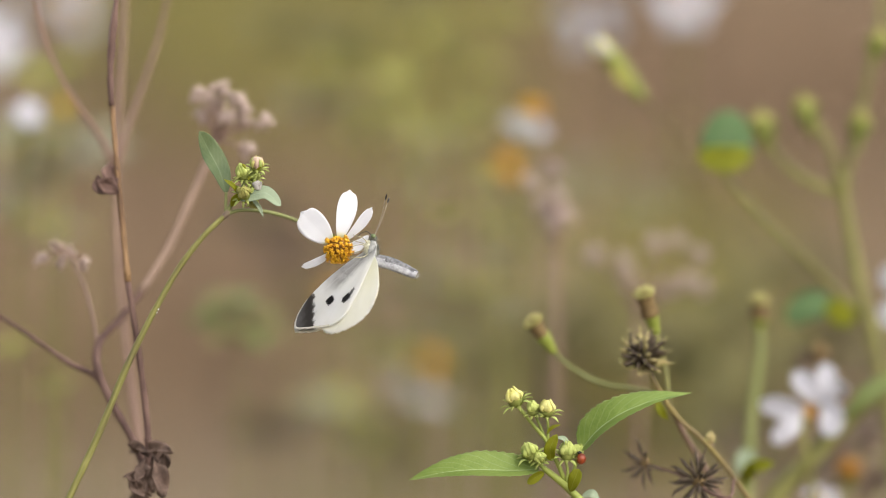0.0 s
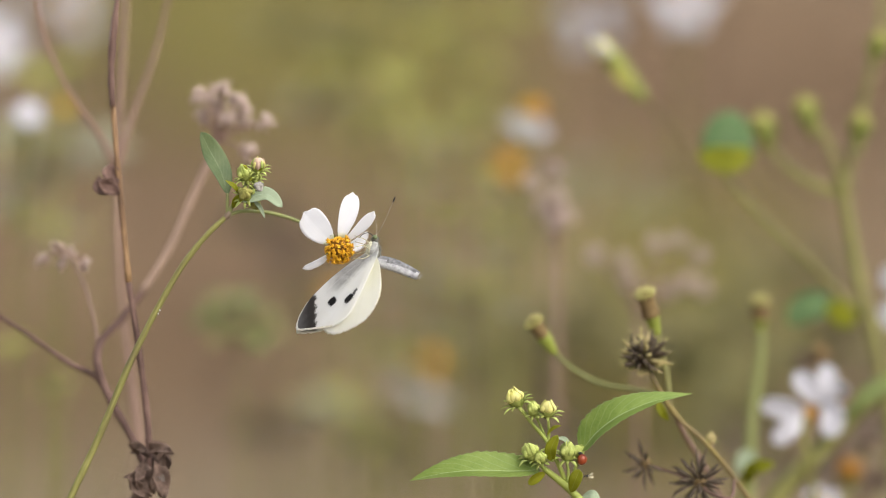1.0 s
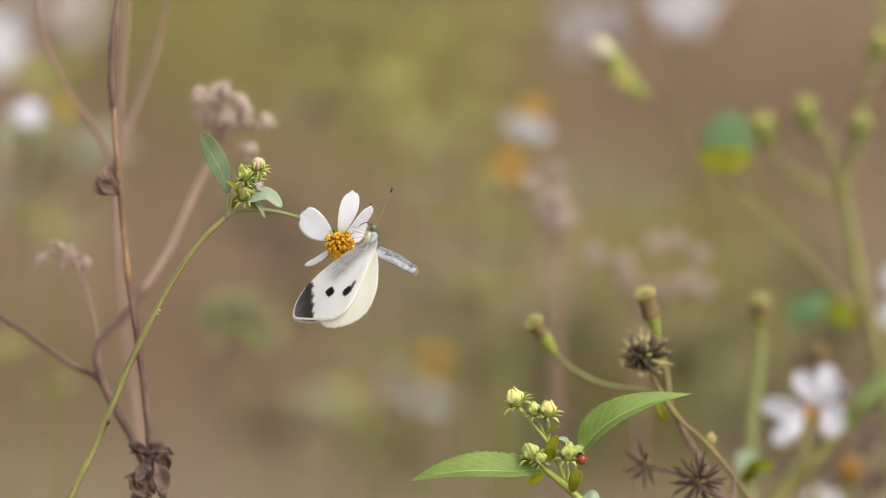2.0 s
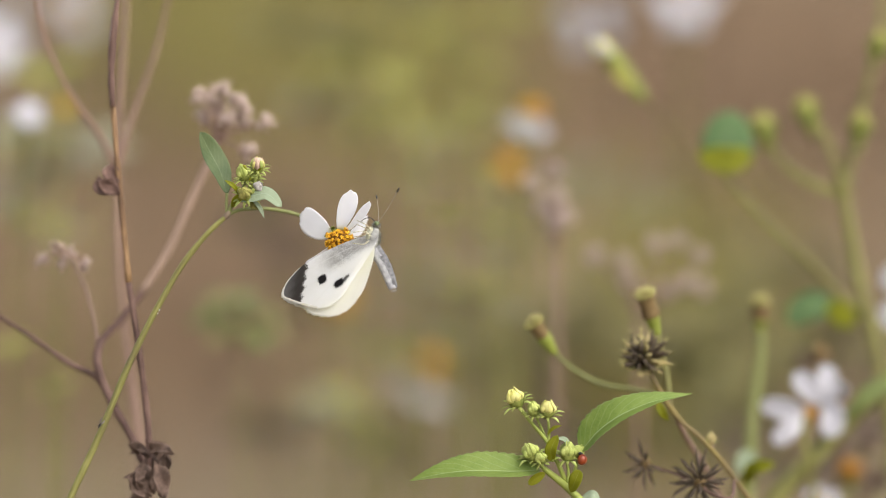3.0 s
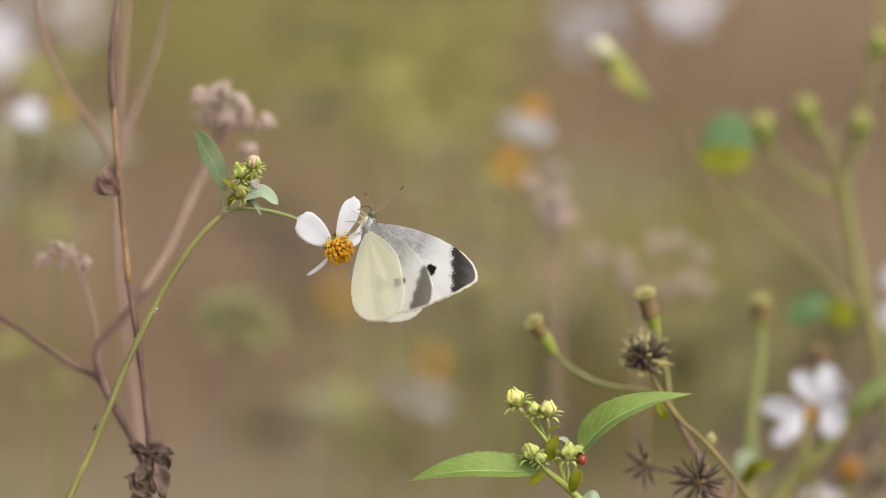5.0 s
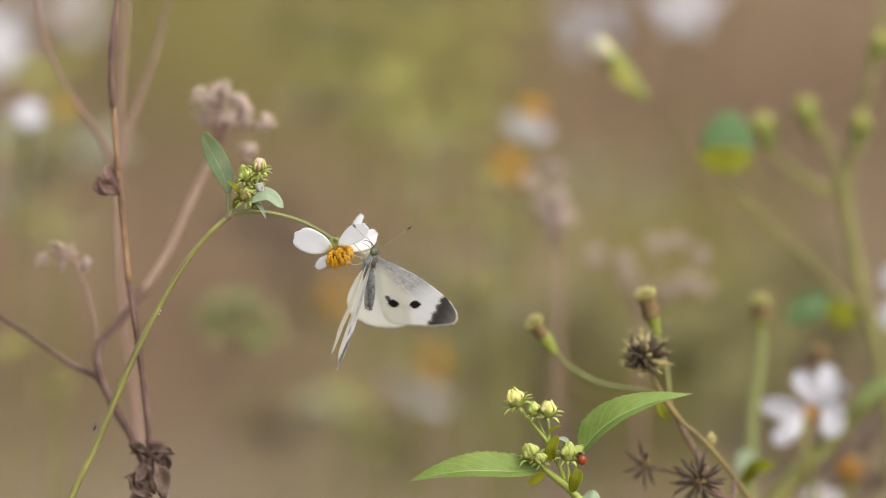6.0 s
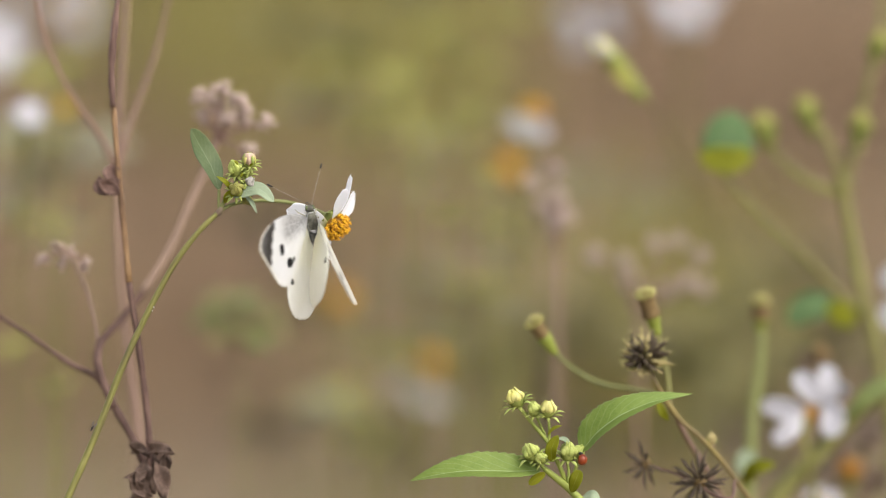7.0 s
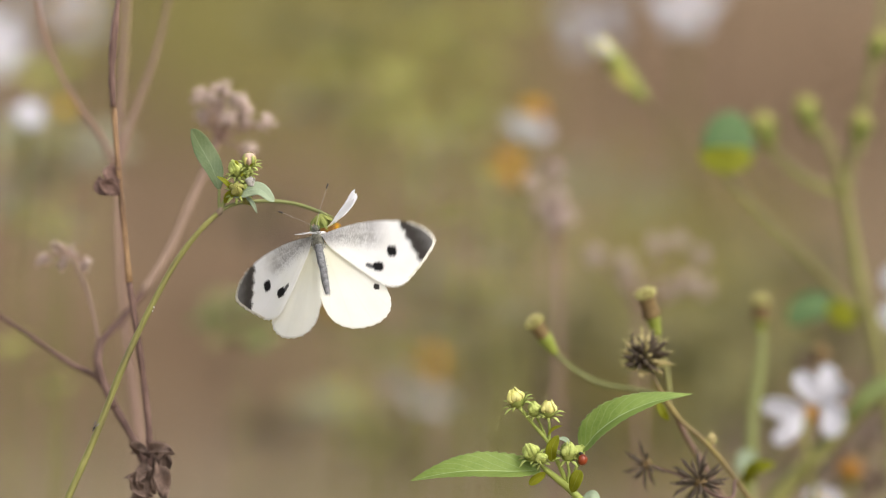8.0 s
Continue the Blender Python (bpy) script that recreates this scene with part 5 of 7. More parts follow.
FORE_TOP, FORE_LOW = wing_mat("forewing_upper", True, True), wing_mat("forewing_under", True, False)
HIND_TOP, HIND_LOW = wing_mat("hindwing_upper", False, True), wing_mat("hindwing_under", False, False)
FRINGE = plain("wing_fringe", (0.66, 0.63, 0.52), (0.82, 0.8, 0.72), 900, 4000, 0.9, 0.4)
ANTENNA = plain("antenna_banded", (0.12, 0.1, 0.08), (0.5, 0.45, 0.36), 2200, 5000, 0.7)
FUR = plain("grey_fur", (0.03, 0.028, 0.02), (0.17, 0.165, 0.125), 900, 4000, 0.95, 0, 0.8)
FUR_SIDE = plain("side_fur", (0.13, 0.13, 0.115), (0.45, 0.45, 0.41), 900, 4000, 0.95, 0, 0.8)
FUR_PALE = plain("pale_fur", (0.45, 0.43, 0.28), (0.72, 0.7, 0.52), 900, 4000, 0.95, 0.2, 0.8)
ABDOMEN = plain("abdomen_scales", (0.045, 0.045, 0.045), (0.24, 0.24, 0.24), 1100, 4500, 0.9, 0, 0.8)
BELLY = plain("pale_belly_scales", (0.15, 0.15, 0.155), (0.5, 0.5, 0.5), 900, 4500, 0.9, 0, 0.8)
EYE_MAT = plain("eye", (0.06, 0.08, 0.03), (0.14, 0.17, 0.07), 900, 4000, 0.2, 0, 0.1)
LEG = plain("leg_pale", (0.28, 0.25, 0.15), (0.46, 0.42, 0.28), 900, 4000, 0.7)
FORE_RIM = ((0, 0.3), (5, 1.7), (11, 2.6), (17, 2.6), (23.2, 1.5), (27.7, -1.5), (28.4, -2.9), (26.2, -6.7), (22.8, -10.4), (19.8, -13.2), (17.2, -14.3), (15.0, -14.2), (11.2, -11.7), (5.2, -6.6), (0.6, -1.6))
HIND_RIM = ((0, 0.4), (5, -0.6), (11.4, -3.6), (15.0, -8.4), (17.0, -12.4), (16.9, -15.6), (15.0, -18.3), (11.2, -20.3), (6.6, -20.9), (2.4, -19.2), (0.0, -15.6), (-1.1, -9.0), (-0.9, -3.0))


def wing(name, rim, side, mats, camber, parent):
    """One wing: two faces a hair apart, slightly arched, joined along the scalloped rim. Its root is its origin."""
    bm = bmesh.new()
    line = spline([(a * side, b, 0) for a, b in rim] + [(rim[0][0] * side, rim[0][1] - 0.3, 0)], 5)
    levels = [i / 9 for i in range(1, 9)] + [0.975, 1.0]
    rings = len(levels)
    sheets = []
    for off in (0.035, -0.035):
        rows = []
        for i in range(1, rings + 1):
            s = levels[i - 1]
            row = []
            for j, p in enumerate(line):
                q = p * s
                r = q.length / 26
                z = camber * math.sin(min(r, 1) * 2.2) + 0.12 * math.sin(math.atan2(q.y, abs(q.x)) * 15) * r
                edge = 1 + 0.006 * math.sin(j * 2.3) * (i == rings)
                row.append(bm.verts.new((q.x * edge, q.y * edge, z + off * (1 if i < rings else 0.3))))
            rows.append(row)
        sheets.append(rows)
    n = len(line)
    for s, rows in enumerate(sheets):
        c = bm.verts.new((0, 0, 0.03 if s == 0 else -0.03))
        for j in range(n - 1):
            f = bm.faces.new((c, rows[0][j], rows[0][j + 1]))
            f.material_index = s
            for a, b in zip(rows, rows[1:]):
                f = bm.faces.new((a[j], b[j], b[j + 1], a[j + 1]))
                f.material_index = 2 if b is rows[-1] and abs(line[j].x) > 21 else s
    for j in range(n - 1):
        bm.faces.new((sheets[0][-1][j], sheets[1][-1][j], sheets[1][-1][j + 1], sheets[0][-1][j + 1]))
    return part(name, bm, mats, parent, local=True)


butterfly = thing("butterfly", (0, 0, 0), "white butterfly with black-tipped spotted wings on a flower", "butterfly")
rng = random.Random(77)


def furry(bm, centre, r, count, length):
    """Short hairs round a body."""
    for _ in range(count):
        d = Vector((rng.gauss(0, 1), rng.gauss(0, 1), rng.gauss(0, 1))).normalized()
        p = Vector(centre) + Vector((d.x * r[0], d.y * r[1], d.z * r[2]))
        e = p + (d + Vector((0, -0.7, 0))).normalized() * length * rng.uniform(0.6, 1.2)
        w = d.orthogonal().normalized() * 0.05
        a = [bm.verts.new(v) for v in (p + w, p - w, e)]
        bm.faces.new(a)


bm = blob((0, 0, 0), (0, 1, 0), 1.6, 5.6, rough=0.1, seg=14, rings=10)
furry(bm, (0, 0, 0), (1.5, 2.6, 1.5), 420, 1.0)
for q in bm.faces:
    q.material_index = 0 if q.calc_center_median().z > 0.7 + 0.5 * noise.noise(q.calc_center_median()) else 1
part("thorax", bm, (FUR, FUR_SIDE), butterfly, local=True)
bm = blob((0, 0.8, -1.0), (0, 1, 0), 1.2, 4.0, rough=0.1)
furry(bm, (0, 0.8, -1.0), (1.2, 2.0, 1.2), 200, 0.9)
part("breast", bm, FUR_PALE, butterfly, "cream furry underside", local=True)
bm = blob((0, 3.4, -0.1), (0, 1, 0), 1.05, 1.8)
furry(bm, (0, 3.4, 0), (1.0, 0.9, 1.0), 140, 0.7)
hd = part("head", bm, FUR, butterfly, local=True)
for s in (-1, 1):
    part("eye", blob((0.85 * s, 3.7, 0.0), (s, 0.3, 0), 0.6, 0.7, seg=12, rings=8), EYE_MAT, hd, local=True)
part("proboscis", tube([(0, 4.2, -0.5), (0, 5.0, -1.6), (0, 4.6, -3.0), (0, 3.6, -4.0)], 0.12, 0.08, sides=6), BLACK, hd, local=True)
antennae = {}
for s in (-1, 1):
    an = part("antenna", tube([(0, 0, 0), (1.8 * s, 2.8, 1.1), (3.8 * s, 5.5, 1.9), (5.6 * s, 7.9, 2.5)], 0.055, 0.05, sides=6, steps=8), ANTENNA, butterfly, local=True)
    part("club", blob((6.0 * s, 8.45, 2.65), (0.42 * s, 0.58, 0.14), 0.22, 1.7, seg=8, rings=7), BLACK, an, "dark brown antenna club", local=True)
    antennae[s] = an
bm = tube([(0, 1.0, -0.1), (0, -1.0, 0.1), (0, -4.0, 0.35), (0, -7.5, 0.3), (0, -10.0, 0.1), (0, -11.4, 0)], 1.4, 1.0, sides=14, steps=6)
for v in bm.verts:
    k = 1 + 0.16 * math.sin(min(max(-v.co.y / 11, 0), 1) * 3.14) + 0.035 * math.sin(v.co.y * 5.2) + 0.08 * noise.noise(v.co * 1.3)
    v.co.x *= 0.72 * k
    v.co.z *= 1.15 * k
furry(bm, (0, -11.2, 0), (0.7, 0.7, 0.7), 60, 0.7)
furry(bm, (0, -5, 0.2), (1.15, 5.5, 1.15), 240, 0.45)
for q in bm.faces:
    q.material_index = 1 if q.calc_center_median().z < 0.55 + 0.3 * noise.noise(q.calc_center_median()) else 0
abdomen = part("abdomen", bm, (ABDOMEN, BELLY), butterfly, local=True)
for s in (-1, 1):
    for y, pts in ((1.6, ((2.2, 2.6, -2.4), (2.4, 3.4, -5.0))), (0.4, ((2.6, 0.9, -2.6), (3.0, 0.2, -5.4))), (-0.9, ((2.3, -2.2, -2.4), (2.6, -2.4, -5.2)))):
        (a, b, c), (d, e, f) = pts
        part("leg", tube([(0.8 * s, y, -1.2), (a * s, b, c), (d * s, e, f)], 0.14, 0.085, sides=6, steps=4), LEG, butterfly, local=True)
wings = {}
for s, w in ((1, "right"), (-1, "left")):
    wings[w, "fore"] = wing("forewing", FORE_RIM, s, (FORE_TOP, FORE_LOW, FRINGE), 0.6, butterfly)
    wings[w, "hind"] = wing("hindwing", HIND_RIM, s, (HIND_TOP, HIND_LOW, HIND_TOP), 0.12, butterfly)

GNAT_WING = plain("gnat_wing", (0.12, 0.1, 0.08), (0.22, 0.19, 0.16), 900, 4000, 0.4, 0.3)


def gnat(base, label, wing_mat_used):
    """Tiny two-winged fly: dark body, pale wings, thin legs."""
    ob = thing("gnat", base, label, "insect")
    part("body", blob((0, 0, 0), (1, 0, 0.35), 0.3, 1.3, rough=0.1, seg=8, rings=6), BLACK, ob, local=True)
    part("head", blob((-0.72, 0, -0.22), (1, 0, 0), 0.24, 0.4, seg=8, rings=6), BLACK, ob, local=True)
    for s in (-1, 1):
        part("wing", blade([(0.0, 0.1 * s, 0.25), (0.7, 0.35 * s, 0.6), (1.4, 0.5 * s, 0.75)], 0.5, (0, 0, 1), thick=0.03, cols=4, steps=3, tip=0.4), wing_mat_used, ob, local=True)
        for k in range(3):
            part("leg", tube([(0.3 * k - 0.3, 0.15 * s, -0.15), (0.5 * k - 0.5, 0.6 * s, -0.1), (0.6 * k - 0.6, 0.75 * s, -0.7)], 0.04, 0.03, sides=4, steps=2), BLACK, ob, local=True)
    return ob


sitting_gnat = gnat((0, 0, 0), "tiny dark gnat sitting on a green stem", GNAT_WING)
flying_gnat = gnat((0, 0, 0), "tiny pale gnat flying past the flower", LEG)


def motions():
    # the plant leans under the insect's weight
    walk(sway, [
        (0, pose(-0.10491, -0.01568, -0.08893, 0.0, -0.0, 0.0)), (1, pose(-0.10491, -0.01568, -0.08893, -0.0, 0.1, -0.0)), (1.7, pose(-0.10491, -0.01568, -0.08893, -0.0, 0.1, -0.0)),
        (2.8, pose(-0.10491, -0.01568, -0.08893, 0.0, -0.0, 0.0)), (3, pose(-0.10491, -0.01568, -0.08893, 0.0, -0.0, 0.0)), (3.5, pose(-0.10491, -0.01568, -0.08893, -0.0, 0.1, -0.0)),
        (4, pose(-0.10491, -0.01568, -0.08893, -0.0, 0.3, -0.1)), (4.5, pose(-0.10491, -0.01568, -0.08893, -0.0, 0.2, -0.0)), (4.6, pose(-0.10491, -0.01568, -0.08893, -0.0, -0.1, 0.0)),
        (4.7, pose(-0.10491, -0.01568, -0.08893, -0.0, -0.5, 0.1)), (5.8, pose(-0.10491, -0.01568, -0.08893, -0.0, -0.2, 0.0)), (6, pose(-0.10491, -0.01568, -0.08893, -0.0, 0.2, -0.0)),
        (6.1, pose(-0.10491, -0.01568, -0.08893, -0.0, -0.2, 0.0)), (6.2, pose(-0.10491, -0.01568, -0.08893, -0.0, -0.6, 0.1)), (6.3, pose(-0.10491, -0.01568, -0.08893, -0.0, -0.6, 0.1)),
        (6.4, pose(-0.10491, -0.01568, -0.08893, -0.0, -0.3, 0.0)), (6.5, pose(-0.10491, -0.01568, -0.08893, 0.0, -0.0, 0.0)), (6.6, pose(-0.10491, -0.01568, -0.08893, -0.0, 0.2, -0.0)),
        (6.7, pose(-0.10491, -0.01568, -0.08893, -0.0, -0.5, 0.1)), (6.8, pose(-0.10491, -0.01568, -0.08893, -0.0, -0.9, 0.2)), (6.9, pose(-0.10491, -0.01568, -0.08893, -0.0, -1.2, 0.2)),
        (7, pose(-0.10491, -0.01568, -0.08893, -0.0, -1.1, 0.2)), (7.1, pose(-0.10491, -0.01568, -0.08893, -0.0, -1.2, 0.2)), (7.2, pose(-0.10491, -0.01568, -0.08893, -0.0, -1.6, 0.3)),
        (7.3, pose(-0.10491, -0.01568, -0.08893, -0.0, -1.6, 0.3)), (7.4, pose(-0.10491, -0.01568, -0.08893, -0.0, -1.7, 0.3)), (7.5, pose(-0.10491, -0.01568, -0.08893, -0.0, -1.9, 0.3)),
        (7.6, pose(-0.10491, -0.01568, -0.08893, -0.0, -1.3, 0.2)), (7.7, pose(-0.10491, -0.01568, -0.08893, -0.0, -0.8, 0.1)), (7.8, pose(-0.10491, -0.01568, -0.08893, 0.0, -0.0, 0.0)),
        (7.9, pose(-0.10491, -0.01568, -0.08893, -0.0, -0.2, 0.0)), (8, pose(-0.10491, -0.01568, -0.08893, -0.0, -1.1, 0.2)),
    ])
    # the stalk bends and the flower head tips
    walk(stalk, [
        (0, pose(0.05176, 0.01713, 0.09715, -8.7, 1.0, 6.1)), (1.5, pose(0.05176, 0.01713, 0.09715, -8.8, -0.4, 6.3)), (2.8, pose(0.05176, 0.01713, 0.09715, -9.1, -5.0, 6.6)),
        (3.5, pose(0.05176, 0.01713, 0.09715, -8.8, -0.4, 6.5)), (4, pose(0.05176, 0.01713, 0.09715, -8.7, 1.5, 6.5)), (4.5, pose(0.05176, 0.01713, 0.09715, -8.7, -1.1, 6.7)),
        (4.7, pose(0.05176, 0.01713, 0.09715, -8.8, 0.3, 6.2)), (5.8, pose(0.05176, 0.01713, 0.09715, -9.6, 0.0, 2.1)), (6, pose(0.05176, 0.01713, 0.09715, -9.6, -0.8, 2.8)),
        (6.2, pose(0.05176, 0.01713, 0.09715, -9.6, -0.7, 2.6)), (6.5, pose(0.05176, 0.01713, 0.09715, -8.8, -4.9, 3.5)), (6.6, pose(0.05176, 0.01713, 0.09715, -9.1, -2.6, 3.2)),
        (6.7, pose(0.05176, 0.01713, 0.09715, -9.4, -11.4, 4.8)), (6.8, pose(0.05176, 0.01713, 0.09715, -9.1, -8.6, 4.7)), (7, pose(0.05176, 0.01713, 0.09715, -10.1, -10.1, 5.2)),
        (7.2, pose(0.05176, 0.01713, 0.09715, -10.0, -9.5, 5.7)), (7.5, pose(0.05176, 0.01713, 0.09715, -10.3, -14.1, 7.4)), (7.7, pose(0.05176, 0.01713, 0.09715, -10.0, -7.7, 4.1)),
        (7.9, pose(0.05176, 0.01713, 0.09715, -10.0, -8.4, 3.5)), (8, pose(0.05176, 0.01713, 0.09715, -10.6, -10.8, -1.3)),
    ])
    walk(head, [
        (0, pose(0.07929, 0.01572, 0.08915, 103.8, 10.7, 4.7)), (1.5, pose(0.07904, 0.01585, 0.08986, 106.1, 9.4, 10.9)), (2.8, pose(0.07948, 0.01616, 0.09162, 114.2, 2.2, 9.3)),
        (3.5, pose(0.07796, 0.01588, 0.09002, 107.6, 7.9, 8.6)), (4, pose(0.07736, 0.01577, 0.08944, 104.8, 10.9, 8.4)), (4.5, pose(0.07879, 0.01595, 0.09048, 101.9, 13.8, 8.0)),
        (4.7, pose(0.07971, 0.01579, 0.08954, 103.4, 9.3, 11.3)), (5.8, pose(0.07883, 0.01555, 0.08819, 144.3, -10.5, 29.3)), (6, pose(0.07852, 0.01565, 0.08872, 141.7, -7.7, 28.1)),
        (6.2, pose(0.07905, 0.01562, 0.08858, 141.6, -10.5, 28.4)), (6.5, pose(0.07903, 0.01600, 0.09073, 138.0, -14.0, 28.0)), (6.6, pose(0.07858, 0.01583, 0.08977, 138.0, -14.0, 28.0)),
        (6.7, pose(0.07871, 0.01655, 0.09385, 136.0, -18.0, 29.0)), (6.8, pose(0.07727, 0.01638, 0.09287, 133.0, -20.0, 29.0)), (7, pose(0.07980, 0.01650, 0.09360, 129.0, -25.0, 28.0)),
        (7.2, pose(0.08021, 0.01644, 0.09321, 129.8, -24.1, 15.9)), (7.5, pose(0.08085, 0.01688, 0.09575, 122.0, -23.0, 14.0)), (7.7, pose(0.08024, 0.01637, 0.09283, 129.3, -40.6, 31.2)),
        (7.9, pose(0.07962, 0.01642, 0.09313, 140.3, -49.0, 24.0)), (8, pose(0.07729, 0.01636, 0.09276, -169.6, -18.1, 14.5)),
    ])
    # petals give way singly
    walk(petals[0], [
        (0, pose(-0.00144, 0.00069, 0.00000, -0.5, 22.4, 150.2)), (1.5, pose(-0.00144, 0.00069, 0.00000, -1.9, 40.1, 153.9)), (2.8, pose(-0.00144, 0.00069, 0.00000, 6.4, 47.0, 176.1)),
        (3.5, pose(-0.00144, 0.00069, 0.00000, -6.6, 47.6, 158.4)), (4, pose(-0.00144, 0.00069, 0.00000, 4.6, 53.5, 166.7)), (4.5, pose(-0.00144, 0.00069, 0.00000, -4.6, 32.4, 155.6)),
        (4.7, pose(-0.00144, 0.00069, 0.00000, -6.7, 36.5, 151.1)), (5.8, pose(-0.00144, 0.00069, 0.00000, 20.2, 49.4, 171.1)), (6, pose(-0.00144, 0.00069, 0.00000, 11.9, 32.1, 162.9)),
        (6.2, pose(-0.00144, 0.00069, 0.00000, 14.0, 29.9, 158.9)), (6.5, pose(-0.00144, 0.00069, 0.00000, 5.0, 24.4, 154.8)), (6.6, pose(-0.00144, 0.00069, 0.00000, 9.5, 39.3, 157.0)),
        (6.7, pose(-0.00144, 0.00069, 0.00000, 29.2, 43.3, 171.9)), (6.8, pose(-0.00144, 0.00069, 0.00000, 7.2, 40.7, 148.3)), (7, pose(-0.00144, 0.00069, 0.00000, 6.5, 51.0, 158.9)),
        (7.2, pose(-0.00144, 0.00069, 0.00000, -1.4, 42.8, 152.1)), (7.5, pose(-0.00144, 0.00069, 0.00000, -11.0, 31.9, 154.7)), (7.7, pose(-0.00144, 0.00069, 0.00000, 7.8, 57.6, 152.3)),
        (7.9, pose(-0.00144, 0.00069, 0.00000, -3.7, 41.7, 171.7)), (8, pose(-0.00144, 0.00069, 0.00000, -6.4, 24.0, 120.1)),
    ])
    walk(petals[1], [
        (0, pose(-0.00001, 0.00160, 0.00000, 20.9, 14.0, 89.1)), (1.5, pose(-0.00001, 0.00160, 0.00000, 21.6, 3.0, 86.9)), (2.8, pose(-0.00001, 0.00160, 0.00000, 18.7, -2.8, 84.2)),
        (3.5, pose(-0.00001, 0.00160, 0.00000, 19.4, 2.6, 82.6)), (4, pose(-0.00001, 0.00160, 0.00000, 18.9, 3.6, 79.1)), (4.5, pose(-0.00001, 0.00160, 0.00000, 18.1, 4.8, 91.4)),
        (4.7, pose(-0.00001, 0.00160, 0.00000, 13.8, 1.8, 85.9)), (5.8, pose(-0.00001, 0.00160, 0.00000, -24.9, 3.3, 73.8)), (6, pose(-0.00001, 0.00160, 0.00000, -27.9, -3.2, 78.6)),
        (6.2, pose(-0.00001, 0.00160, 0.00000, -29.6, -2.4, 75.5)), (6.5, pose(-0.00001, 0.00160, 0.00000, -34.9, -19.0, 76.3)), (6.6, pose(-0.00001, 0.00160, 0.00000, -19.3, -6.9, 73.8)),
        (6.7, pose(-0.00001, 0.00160, 0.00000, -37.9, -11.8, 75.5)), (6.8, pose(-0.00001, 0.00160, 0.00000, -27.7, -14.1, 65.0)), (7, pose(-0.00001, 0.00160, 0.00000, 13.1, -6.9, 81.9)),
        (7.2, pose(-0.00001, 0.00160, 0.00000, 15.2, -4.1, 86.8)), (7.5, pose(-0.00001, 0.00160, 0.00000, 32.1, -16.7, 99.3)), (7.7, pose(-0.00001, 0.00160, 0.00000, -1.8, -4.9, 79.4)),
        (7.9, pose(-0.00001, 0.00160, 0.00000, 10.2, -6.5, 84.7)), (8, pose(-0.00001, 0.00160, 0.00000, -12.1, 40.0, 45.1)),
    ])
    walk(petals[2], [
        (0, pose(0.00087, 0.00134, 0.00000, 39.8, 7.4, 62.0)), (1.5, pose(0.00087, 0.00134, 0.00000, 30.8, -5.8, 61.9)), (2.8, pose(0.00087, 0.00134, 0.00000, 37.2, -4.8, 64.9)),
        (3.5, pose(0.00087, 0.00134, 0.00000, 39.8, 8.2, 45.4)), (4, pose(0.00087, 0.00134, 0.00000, 43.8, 9.8, 45.2)), (4.5, pose(0.00087, 0.00134, 0.00000, 44.4, 30.4, 34.6)),
        (4.7, pose(0.00087, 0.00134, 0.00000, 37.7, 28.0, 27.4)), (5.8, pose(0.00087, 0.00134, 0.00000, 17.7, 37.1, -9.2)), (6, pose(0.00087, 0.00134, 0.00000, 23.8, 42.2, -0.2)),
        (6.2, pose(0.00087, 0.00134, 0.00000, 24.1, 45.8, 3.7)), (6.5, pose(0.00087, 0.00134, 0.00000, 48.8, 30.2, 35.0)), (6.6, pose(0.00087, 0.00134, 0.00000, 44.3, 29.5, 39.0)),
        (6.7, pose(0.00087, 0.00134, 0.00000, 35.1, 30.9, 23.8)), (6.8, pose(0.00087, 0.00134, 0.00000, 42.1, 20.3, 34.1)), (7, pose(0.00087, 0.00134, 0.00000, 44.8, 29.3, 29.0)),
        (7.2, pose(0.00087, 0.00134, 0.00000, 40.5, 44.8, 9.9)), (7.5, pose(0.00087, 0.00134, 0.00000, 37.8, 55.7, 1.9)), (7.7, pose(0.00087, 0.00134, 0.00000, 38.6, 18.8, 14.5)),
        (7.9, pose(0.00087, 0.00134, 0.00000, 39.4, 2.7, 44.9)), (8, pose(0.00087, 0.00134, 0.00000, -4.8, 38.2, 1.8)),
    ])
